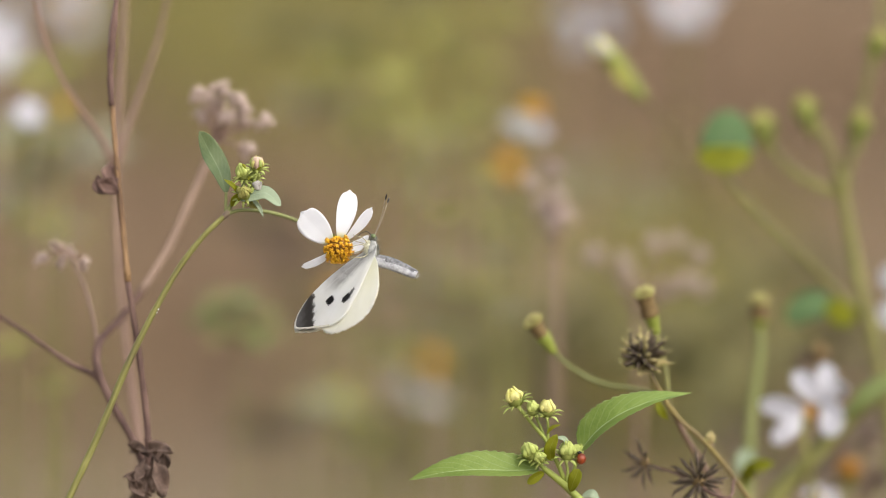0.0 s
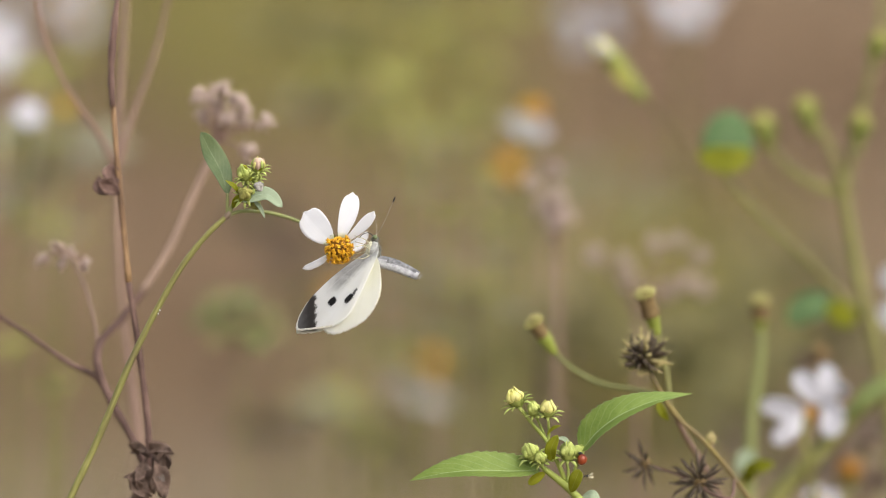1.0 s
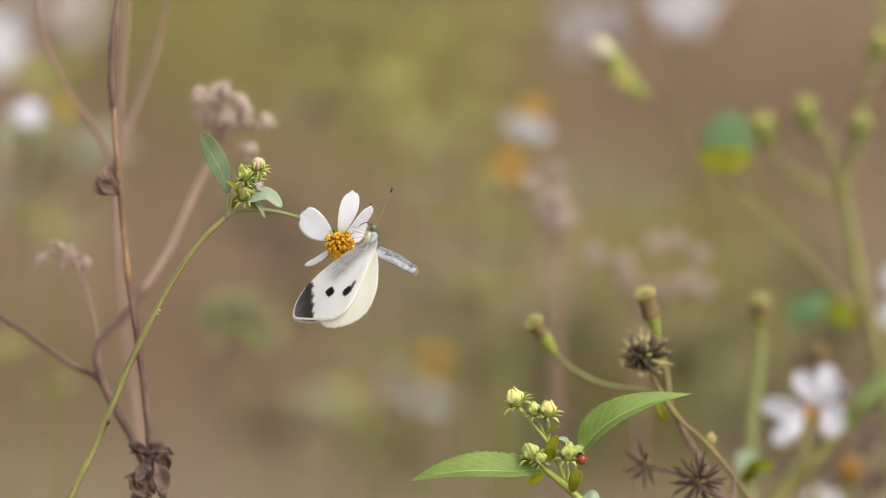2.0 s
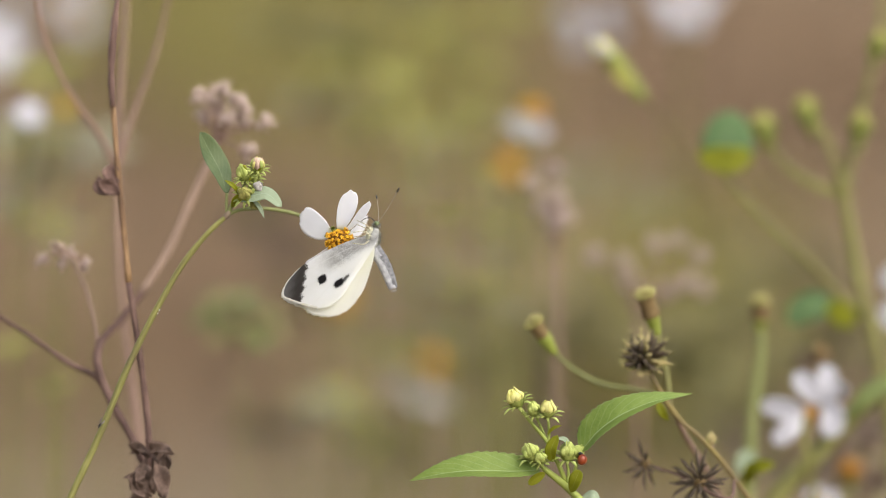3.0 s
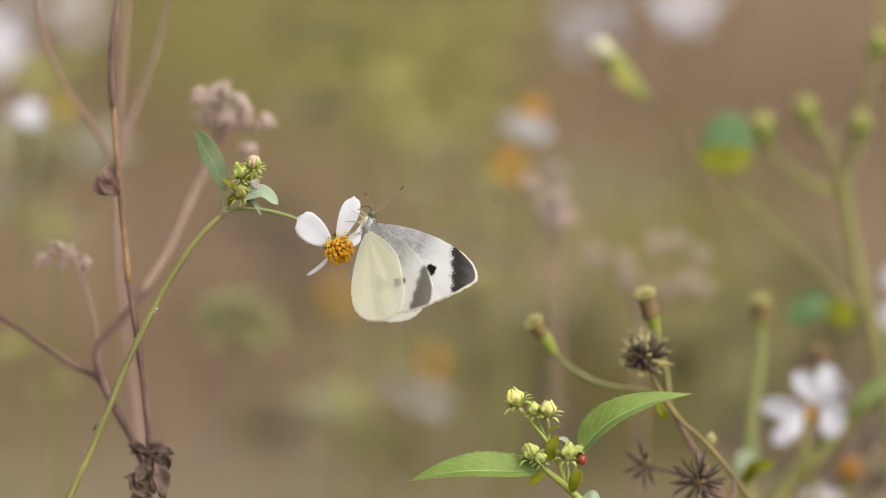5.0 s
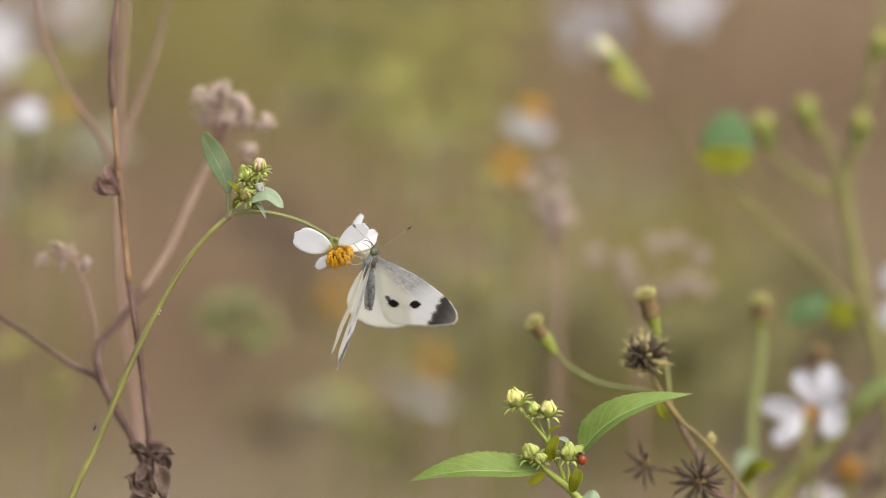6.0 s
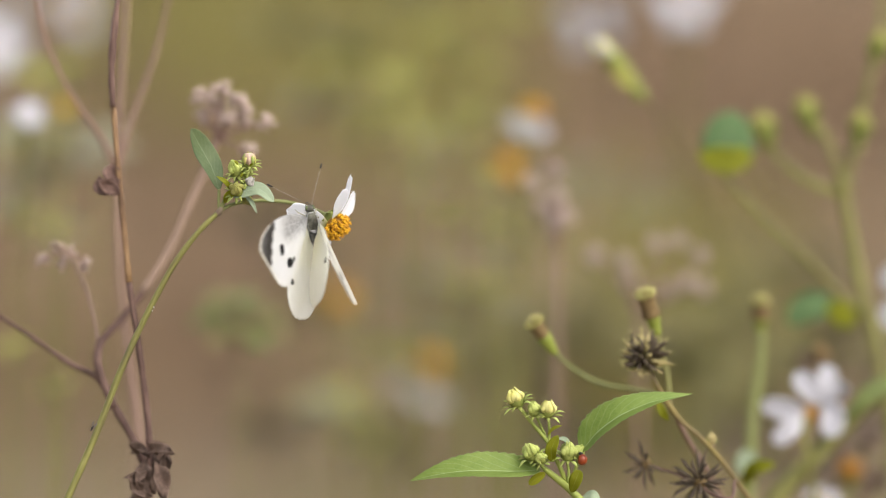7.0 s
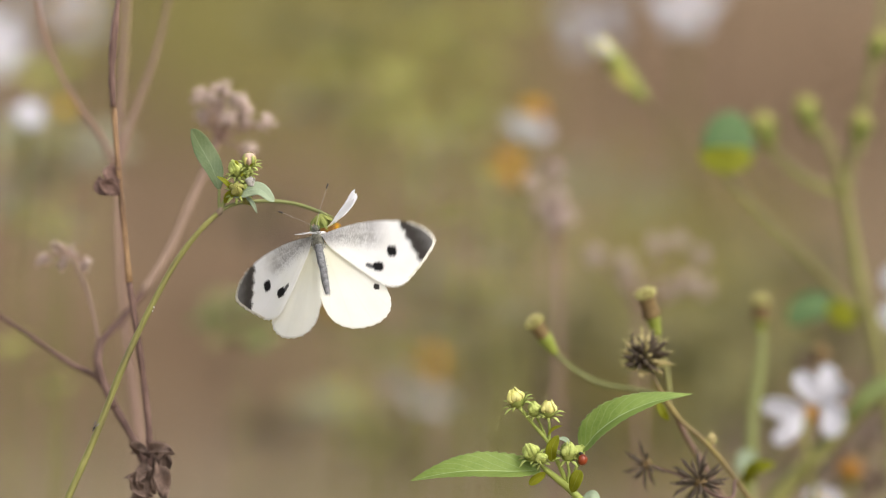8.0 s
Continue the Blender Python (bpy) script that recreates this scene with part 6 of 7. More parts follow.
    walk(petals[3], [
        (0, pose(-0.00091, -0.00132, 0.00000, -29.2, -6.2, -143.7)), (1.5, pose(-0.00091, -0.00132, 0.00000, -29.9, -6.8, -141.5)), (2.8, pose(-0.00091, -0.00132, 0.00000, -29.9, -6.8, -141.5)),
        (3.5, pose(-0.00091, -0.00132, 0.00000, -29.9, -6.8, -141.5)), (4, pose(-0.00091, -0.00132, 0.00000, -29.9, -6.8, -141.5)), (4.5, pose(-0.00091, -0.00132, 0.00000, -32.4, -9.2, -132.3)),
        (4.7, pose(-0.00091, -0.00132, 0.00000, -29.6, -6.7, -137.0)), (5.8, pose(-0.00091, -0.00132, 0.00000, -63.1, 16.9, -113.6)), (6, pose(-0.00091, -0.00132, 0.00000, -77.7, 10.6, -100.3)),
        (6.2, pose(-0.00091, -0.00132, 0.00000, -79.5, 22.6, -112.2)), (6.5, pose(-0.00091, -0.00132, 0.00000, -86.9, 18.0, -112.6)), (6.6, pose(-0.00091, -0.00132, 0.00000, -74.6, 20.2, -104.0)),
        (6.7, pose(-0.00091, -0.00132, 0.00000, -82.2, 6.2, -101.7)), (6.8, pose(-0.00091, -0.00132, 0.00000, -78.4, 9.5, -101.2)), (7, pose(-0.00091, -0.00132, 0.00000, -78.4, 9.5, -101.2)),
        (7.2, pose(-0.00091, -0.00132, 0.00000, -78.4, 9.5, -101.2)), (7.5, pose(-0.00091, -0.00132, 0.00000, -78.4, 9.5, -101.2)), (7.7, pose(-0.00091, -0.00132, 0.00000, -78.4, 9.5, -101.2)),
        (7.9, pose(-0.00091, -0.00132, 0.00000, -78.4, 9.5, -101.2)), (8, pose(-0.00091, -0.00132, 0.00000, -71.1, -46.3, -77.8)),
    ])
    walk(petals[4], [
        (0, pose(0.00159, 0.00018, 0.00000, 6.8, 53.8, -6.3)), (1.5, pose(0.00159, 0.00018, 0.00000, 6.8, 51.0, 5.7)), (2.8, pose(0.00159, 0.00018, 0.00000, 6.8, 51.0, 5.7)),
        (3.5, pose(0.00159, 0.00018, 0.00000, 6.8, 51.0, 5.7)), (4, pose(0.00159, 0.00018, 0.00000, 6.8, 51.0, 5.7)), (4.5, pose(0.00159, 0.00018, 0.00000, 6.8, 51.0, 5.7)),
        (4.7, pose(0.00159, 0.00018, 0.00000, 6.8, 51.0, 5.7)), (5.8, pose(0.00159, 0.00018, 0.00000, -31.7, 8.6, 5.8)), (6, pose(0.00159, 0.00018, 0.00000, -38.7, 9.0, 2.9)),
        (6.2, pose(0.00159, 0.00018, 0.00000, -51.8, 11.4, 2.5)), (6.5, pose(0.00159, 0.00018, 0.00000, -51.1, -1.3, -8.2)), (6.6, pose(0.00159, 0.00018, 0.00000, -42.8, 13.5, -6.6)),
        (6.7, pose(0.00159, 0.00018, 0.00000, -43.2, 7.9, -17.0)), (6.8, pose(0.00159, 0.00018, 0.00000, -30.9, 8.7, -11.7)), (7, pose(0.00159, 0.00018, 0.00000, -17.7, 29.0, -14.3)),
        (7.2, pose(0.00159, 0.00018, 0.00000, -18.6, 42.2, -20.3)), (7.5, pose(0.00159, 0.00018, 0.00000, -15.6, 49.9, -21.0)), (7.7, pose(0.00159, 0.00018, 0.00000, -14.1, 19.6, -10.9)),
        (7.9, pose(0.00159, 0.00018, 0.00000, -10.7, 13.4, -12.5)), (8, pose(0.00159, 0.00018, 0.00000, -14.2, 23.2, -16.5)),
    ])
    # the butterfly turns on the flower and beats its wings
    walk(butterfly, [
        (0, pose(-0.01698, -0.00802, 0.00061, 91.5, 26.6, 89.6)), (0.5, pose(-0.01688, -0.00803, 0.00051, 91.0, 27.1, 89.6)), (1, pose(-0.01672, -0.00803, 0.00051, 91.3, 26.9, 89.3)),
        (1.5, pose(-0.01700, -0.00767, 0.00260, 87.4, 23.7, 87.9)), (1.7, pose(-0.01699, -0.00763, 0.00278, 88.1, 23.3, 87.9)), (2.8, pose(-0.01707, -0.01240, 0.00452, 96.9, 19.7, 89.9)),
        (3, pose(-0.01675, -0.01237, 0.00473, 99.0, 20.9, 91.6)), (3.5, pose(-0.01591, -0.01216, 0.00591, 99.2, 17.7, 90.4)), (4, pose(-0.01571, -0.01224, 0.00545, 98.0, 18.5, 90.7)),
        (4.3, pose(-0.01536, -0.01186, 0.00762, 90.5, 18.5, 83.9)), (4.4, pose(-0.01472, -0.01186, 0.00760, 93.5, 19.4, 84.6)), (4.5, pose(-0.01418, -0.01192, 0.00725, 94.1, 15.5, 83.0)),
        (4.533, pose(-0.01419, -0.01143, 0.00717, 94.1, 15.5, 83.0)), (4.6, pose(-0.01590, -0.01047, 0.00686, 96.2, -3.8, 85.6)), (4.7, pose(-0.01748, -0.00869, 0.00828, 97.1, 14.9, 69.6)),
        (5.8, pose(-0.01827, -0.00738, -0.00154, 122.7, -24.1, 60.9)), (6, pose(-0.01786, -0.00741, -0.00170, 125.0, -15.8, 52.3)), (6.1, pose(-0.01833, -0.00721, -0.00058, 121.6, -11.4, 50.2)),
        (6.2, pose(-0.01845, -0.00722, -0.00063, 124.9, -9.6, 49.0)), (6.3, pose(-0.01815, -0.00727, -0.00091, 128.8, -10.4, 48.9)), (6.4, pose(-0.01735, -0.00714, -0.00018, 112.0, 6.1, 53.5)),
        (6.5, pose(-0.01838, -0.00698, 0.00070, 106.5, -5.0, 40.5)), (6.6, pose(-0.02121, -0.00676, 0.00196, 111.1, 0.5, 41.2)), (6.7, pose(-0.02338, -0.00732, 0.00454, 62.3, 35.1, 24.3)),
        (6.8, pose(-0.02486, -0.00789, 0.00709, 111.9, -5.1, 4.2)), (6.9, pose(-0.02774, -0.00866, 0.00845, 80.7, -3.8, 9.2)), (7, pose(-0.03218, -0.00872, 0.00815, 82.5, -5.7, 17.7)),
        (7.1, pose(-0.03392, -0.00870, 0.00826, 80.5, -8.4, -0.6)), (7.2, pose(-0.03712, -0.00866, 0.00848, 84.1, 10.5, -7.0)), (7.3, pose(-0.03692, -0.00821, 0.01102, 92.9, 1.8, -18.5)),
        (7.4, pose(-0.03707, -0.00795, 0.01250, 92.2, 2.1, -5.7)), (7.5, pose(-0.03604, -0.00862, 0.00871, 97.3, 7.7, -6.1)), (7.6, pose(-0.03352, -0.00902, 0.00642, 101.3, 4.8, 0.6)),
        (7.7, pose(-0.03222, -0.00903, 0.00640, 100.7, 5.5, 3.3)), (7.8, pose(-0.03169, -0.00951, 0.00366, 94.6, -7.6, 0.1)), (7.9, pose(-0.03085, -0.00977, 0.00220, 49.5, -8.3, -1.5)),
        (8, pose(-0.03077, -0.00955, 0.00341, 64.2, -11.0, 2.1)),
    ])
    walk(wings["right", "fore"], [
        (0, pose(0.00130, 0.00120, 0.00080, -26.9, 46.7, -65.8)), (0.5, pose(0.00130, 0.00120, 0.00080, -31.1, 47.6, -70.2)), (1, pose(0.00130, 0.00120, 0.00080, -31.0, 47.0, -70.7)),
        (1.5, pose(0.00130, 0.00120, 0.00080, -31.7, 49.3, -69.2)), (1.7, pose(0.00130, 0.00120, 0.00080, -32.7, 48.7, -69.9)), (2.8, pose(0.00130, 0.00120, 0.00080, -28.2, 53.2, -56.3)),
        (3, pose(0.00130, 0.00120, 0.00080, -23.9, 50.3, -53.8)), (3.5, pose(0.00130, 0.00120, 0.00080, -27.0, 51.4, -51.6)), (4, pose(0.00130, 0.00120, 0.00080, -23.0, 51.5, -48.7)),
        (4.3, pose(0.00130, 0.00120, 0.00080, -24.3, 50.7, -44.3)), (4.4, pose(0.00130, 0.00120, 0.00080, -25.5, 47.8, -47.8)), (4.5, pose(0.00130, 0.00120, 0.00080, -18.9, 41.2, -40.0)),
        (4.55, pose(0.00130, 0.00120, 0.00080, 6.7, -7.0, -17.4)), (4.6, pose(0.00130, 0.00120, 0.00080, 12.0, -57.1, -13.1)), (4.7, pose(0.00130, 0.00120, 0.00080, 19.8, -76.6, -19.8)),
        (5.8, pose(0.00130, 0.00120, 0.00080, 63.3, -62.3, -66.6)), (6, pose(0.00130, 0.00120, 0.00080, 31.8, -48.6, -35.8)), (6.1, pose(0.00130, 0.00120, 0.00080, 31.5, -42.8, -33.9)),
        (6.2, pose(0.00130, 0.00120, 0.00080, 15.6, -21.8, -19.0)), (6.3, pose(0.00130, 0.00120, 0.00080, 8.3, -10.5, -12.1)), (6.4, pose(0.00130, 0.00120, 0.00080, -7.7, -38.1, -9.5)),
        (6.5, pose(0.00130, 0.00120, 0.00080, 8.1, -9.6, 1.0)), (6.6, pose(0.00130, 0.00120, 0.00080, 7.7, -26.2, -19.3)), (6.7, pose(0.00130, 0.00120, 0.00080, -6.4, -45.0, -2.7)),
        (6.8, pose(0.00130, 0.00120, 0.00080, -39.5, -77.3, 35.6)), (6.9, pose(0.00130, 0.00120, 0.00080, -1.7, -34.1, 1.2)), (7, pose(0.00130, 0.00120, 0.00080, 119.5, -51.7, -93.4)),
        (7.1, pose(0.00130, 0.00120, 0.00080, -5.0, -55.3, 1.1)), (7.2, pose(0.00130, 0.00120, 0.00080, 7.1, -65.6, -14.0)), (7.3, pose(0.00130, 0.00120, 0.00080, 5.4, -47.0, 3.3)),
        (7.4, pose(0.00130, 0.00120, 0.00080, 174.0, -64.4, 178.0)), (7.45, pose(0.00130, 0.00120, 0.00080, 4.2, -66.2, -8.0)), (7.5, pose(0.00130, 0.00120, 0.00080, 3.7, -16.5, -7.6)),
        (7.6, pose(0.00130, 0.00120, 0.00080, 31.7, -51.4, -12.1)), (7.7, pose(0.00130, 0.00120, 0.00080, 15.5, -79.1, -22.6)), (7.8, pose(0.00130, 0.00120, 0.00080, 0.7, -20.7, -0.9)),
        (7.9, pose(0.00130, 0.00120, 0.00080, -10.7, 45.8, -9.4)), (8, pose(0.00130, 0.00120, 0.00080, 0.8, 17.4, -2.8)),
    ])
    walk(wings["right", "hind"], [
        (0, pose(0.00130, -0.00080, 0.00000, -9.0, 50.3, -43.8)), (0.5, pose(0.00130, -0.00080, 0.00000, -9.7, 52.0, -44.1)), (1, pose(0.00130, -0.00080, 0.00000, -10.3, 51.9, -44.6)),
        (1.5, pose(0.00130, -0.00080, 0.00000, -6.5, 54.8, -39.0)), (1.7, pose(0.00130, -0.00080, 0.00000, -7.3, 54.8, -39.1)), (2.8, pose(0.00130, -0.00080, 0.00000, 6.8, 58.1, -17.2)),
        (3, pose(0.00130, -0.00080, 0.00000, 8.3, 55.2, -16.3)), (3.5, pose(0.00130, -0.00080, 0.00000, 5.9, 56.9, -13.3)), (4, pose(0.00130, -0.00080, 0.00000, 3.4, 55.6, -19.1)),
        (4.3, pose(0.00130, -0.00080, 0.00000, 4.4, 53.0, -9.9)), (4.4, pose(0.00130, -0.00080, 0.00000, 7.6, 50.5, -6.7)), (4.5, pose(0.00130, -0.00080, 0.00000, 13.3, 41.3, 6.0)),
        (4.55, pose(0.00130, -0.00080, 0.00000, 5.6, -7.9, -8.9)), (4.6, pose(0.00130, -0.00080, 0.00000, 0.9, -57.9, 0.0)), (4.7, pose(0.00130, -0.00080, 0.00000, 0.4, -77.4, 0.0)),
        (5.8, pose(0.00130, -0.00080, 0.00000, 17.3, -77.4, -18.3)), (6, pose(0.00130, -0.00080, 0.00000, 11.5, -55.0, -10.1)), (6.1, pose(0.00130, -0.00080, 0.00000, 6.3, -51.0, 0.0)),
        (6.2, pose(0.00130, -0.00080, 0.00000, 10.5, -24.6, -5.9)), (6.3, pose(0.00130, -0.00080, 0.00000, 9.0, -9.9, -15.6)), (6.4, pose(0.00130, -0.00080, 0.00000, -9.0, -37.9, -7.3)),
        (6.5, pose(0.00130, -0.00080, 0.00000, 8.4, -9.3, -1.0)), (6.6, pose(0.00130, -0.00080, 0.00000, -4.1, -26.9, 6.7)), (6.7, pose(0.00130, -0.00080, 0.00000, -8.4, -44.8, -0.0)),
        (6.8, pose(0.00130, -0.00080, 0.00000, 57.4, -71.6, -63.3)), (6.9, pose(0.00130, -0.00080, 0.00000, -0.5, -34.2, -0.7)), (7, pose(0.00130, -0.00080, 0.00000, -112.5, -83.3, 95.9)),
        (7.1, pose(0.00130, -0.00080, 0.00000, 0.7, -55.5, -5.7)), (7.2, pose(0.00130, -0.00080, 0.00000, 38.8, -58.2, -49.6)), (7.3, pose(0.00130, -0.00080, 0.00000, 17.3, -44.7, -13.2)),
        (7.4, pose(0.00130, -0.00080, 0.00000, 128.8, -46.9, -129.2)), (7.45, pose(0.00130, -0.00080, 0.00000, 30.8, -62.1, -37.3)), (7.5, pose(0.00130, -0.00080, 0.00000, 1.7, -16.8, -0.7)),
        (7.6, pose(0.00130, -0.00080, 0.00000, 28.7, -52.8, -8.5)), (7.7, pose(0.00130, -0.00080, 0.00000, 55.2, -71.4, -63.5)), (7.8, pose(0.00130, -0.00080, 0.00000, 1.5, -20.7, -3.1)),
        (7.9, pose(0.00130, -0.00080, 0.00000, -7.9, 46.3, -5.6)), (8, pose(0.00130, -0.00080, 0.00000, -1.9, 17.3, -11.7)),
    ])
    walk(wings["left", "fore"], [
        (0, pose(-0.00130, 0.00120, 0.00080, -152.9, -45.7, 117.6)), (0.5, pose(-0.00130, 0.00120, 0.00080, -150.2, -46.5, 115.1)), (1, pose(-0.00130, 0.00120, 0.00080, -150.0, -46.0, 114.7)),
        (1.5, pose(-0.00130, 0.00120, 0.00080, -147.1, -48.7, 113.5)), (1.7, pose(-0.00130, 0.00120, 0.00080, -146.4, -48.1, 113.2)), (2.8, pose(-0.00130, 0.00120, 0.00080, -146.1, -53.7, 119.5)),
        (3, pose(-0.00130, 0.00120, 0.00080, -150.7, -50.9, 122.5)), (3.5, pose(-0.00130, 0.00120, 0.00080, -146.3, -52.6, 123.2)), (4, pose(-0.00130, 0.00120, 0.00080, -151.0, -52.7, 126.3)),
        (4.3, pose(-0.00130, 0.00120, 0.00080, -150.9, -50.9, 132.4)), (4.4, pose(-0.00130, 0.00120, 0.00080, -149.6, -48.1, 128.5)), (4.5, pose(-0.00130, 0.00120, 0.00080, -158.2, -41.3, 137.8)),
        (4.533, pose(-0.00130, 0.00120, 0.00080, -158.2, -41.3, 137.8)), (4.556, pose(-0.00130, 0.00120, 0.00080, -63.3, -62.9, 61.8)), (4.578, pose(-0.00130, 0.00120, 0.00080, -6.7, -20.6, 18.0)),
        (4.6, pose(-0.00130, 0.00120, 0.00080, 10.4, 33.7, 11.9)), (4.7, pose(-0.00130, 0.00120, 0.00080, 63.6, 62.7, 60.6)), (5.8, pose(-0.00130, 0.00120, 0.00080, 7.9, 22.8, 18.5)),
        (6, pose(-0.00130, 0.00120, 0.00080, 15.2, 25.9, 31.0)), (6.1, pose(-0.00130, 0.00120, 0.00080, 5.4, 16.7, 17.7)), (6.2, pose(-0.00130, 0.00120, 0.00080, 2.8, -1.6, 16.7)),
        (6.3, pose(-0.00130, 0.00120, 0.00080, 2.9, -3.7, 17.4)), (6.4, pose(-0.00130, 0.00120, 0.00080, 37.4, 43.3, 38.8)), (6.5, pose(-0.00130, 0.00120, 0.00080, 11.6, -1.2, 1.5)),
        (6.6, pose(-0.00130, 0.00120, 0.00080, 30.8, 57.0, 12.1)), (6.65, pose(-0.00130, 0.00120, 0.00080, 3.8, -7.7, 3.5)), (6.7, pose(-0.00130, 0.00120, 0.00080, -11.4, -75.0, -0.5)),
        (6.75, pose(-0.00130, 0.00120, 0.00080, -5.9, -0.4, 8.0)), (6.8, pose(-0.00130, 0.00120, 0.00080, 42.0, 66.3, 44.2)), (6.9, pose(-0.00130, 0.00120, 0.00080, 4.0, 19.9, -0.7)),
        (7, pose(-0.00130, 0.00120, 0.00080, 5.3, 49.1, 2.3)), (7.1, pose(-0.00130, 0.00120, 0.00080, 1.7, -9.9, -1.2)), (7.2, pose(-0.00130, 0.00120, 0.00080, -5.9, 28.8, 10.5)),
        (7.3, pose(-0.00130, 0.00120, 0.00080, 12.4, -11.6, 3.9)), (7.4, pose(-0.00130, 0.00120, 0.00080, -3.1, 41.6, -2.0)), (7.5, pose(-0.00130, 0.00120, 0.00080, 10.6, -4.6, 2.3)),
        (7.6, pose(-0.00130, 0.00120, 0.00080, 17.2, 47.6, 16.6)), (7.7, pose(-0.00130, 0.00120, 0.00080, 20.1, 73.0, 26.5)), (7.8, pose(-0.00130, 0.00120, 0.00080, 9.1, 11.4, 5.5)),
        (7.9, pose(-0.00130, 0.00120, 0.00080, -24.7, -46.0, 14.0)), (8, pose(-0.00130, 0.00120, 0.00080, -12.9, -40.3, 9.6)),
    ])
    walk(wings["left", "hind"], [
        (0, pose(-0.00130, -0.00080, 0.00000, -170.4, -50.7, 140.5)), (0.5, pose(-0.00130, -0.00080, 0.00000, -169.9, -52.3, 140.5)), (1, pose(-0.00130, -0.00080, 0.00000, -169.3, -52.1, 139.8)),
        (1.5, pose(-0.00130, -0.00080, 0.00000, -172.6, -55.5, 145.2)), (1.7, pose(-0.00130, -0.00080, 0.00000, -171.5, -55.4, 144.6)), (2.8, pose(-0.00130, -0.00080, 0.00000, 175.0, -59.6, 166.1)),
        (3, pose(-0.00130, -0.00080, 0.00000, 172.7, -55.8, 168.0)), (3.5, pose(-0.00130, -0.00080, 0.00000, 175.9, -59.2, 168.8)), (4, pose(-0.00130, -0.00080, 0.00000, 178.2, -57.2, 164.1)),
        (4.3, pose(-0.00130, -0.00080, 0.00000, 178.4, -55.1, 170.3)), (4.4, pose(-0.00130, -0.00080, 0.00000, 175.5, -53.4, 173.2)), (4.5, pose(-0.00130, -0.00080, 0.00000, 168.8, -43.5, -175.5)),
        (4.533, pose(-0.00130, -0.00080, 0.00000, 175.5, -44.5, 174.9)), (4.556, pose(-0.00130, -0.00080, 0.00000, -58.5, -67.0, 56.4)), (4.578, pose(-0.00130, -0.00080, 0.00000, -8.0, -20.1, 21.8)),
        (4.6, pose(-0.00130, -0.00080, 0.00000, 17.7, 30.8, 25.5)), (4.7, pose(-0.00130, -0.00080, 0.00000, 1.5, 78.2, -4.1)), (5.8, pose(-0.00130, -0.00080, 0.00000, 2.7, 20.9, 5.2)),
        (6, pose(-0.00130, -0.00080, 0.00000, 2.5, 26.5, 6.0)), (6.1, pose(-0.00130, -0.00080, 0.00000, 0.2, 17.6, 0.0)), (6.2, pose(-0.00130, -0.00080, 0.00000, 3.0, -1.1, 6.0)),
        (6.3, pose(-0.00130, -0.00080, 0.00000, 3.6, -3.1, 6.0)), (6.4, pose(-0.00130, -0.00080, 0.00000, -0.3, 54.7, -9.7)), (6.5, pose(-0.00130, -0.00080, 0.00000, 11.5, -1.3, 2.0)),
        (6.6, pose(-0.00130, -0.00080, 0.00000, 44.3, 49.1, 29.0)), (6.65, pose(-0.00130, -0.00080, 0.00000, 2.8, -8.1, 11.0)), (6.7, pose(-0.00130, -0.00080, 0.00000, -19.7, -74.4, 8.0)),
        (6.75, pose(-0.00130, -0.00080, 0.00000, -5.8, -1.4, -1.9)), (6.8, pose(-0.00130, -0.00080, 0.00000, -18.5, 71.6, -19.8)), (6.9, pose(-0.00130, -0.00080, 0.00000, 3.4, 20.1, -2.2)),
        (7, pose(-0.00130, -0.00080, 0.00000, 16.0, 47.3, 16.6)), (7.1, pose(-0.00130, -0.00080, 0.00000, 0.7, -10.0, 3.9)), (7.2, pose(-0.00130, -0.00080, 0.00000, -4.0, 29.1, 14.3)),
        (7.3, pose(-0.00130, -0.00080, 0.00000, 11.3, -12.6, 8.9)), (7.4, pose(-0.00130, -0.00080, 0.00000, -0.9, 41.7, 1.3)), (7.5, pose(-0.00130, -0.00080, 0.00000, 10.8, -4.2, 0.1)),
        (7.6, pose(-0.00130, -0.00080, 0.00000, -5.0, 49.7, -12.7)), (7.7, pose(-0.00130, -0.00080, 0.00000, 36.6, 70.1, 44.0)), (7.8, pose(-0.00130, -0.00080, 0.00000, 8.2, 12.1, 1.2)),
        (7.9, pose(-0.00130, -0.00080, 0.00000, -16.9, -48.8, 3.3)), (8, pose(-0.00130, -0.00080, 0.00000, -8.4, -41.3, 2.6)),
    ])
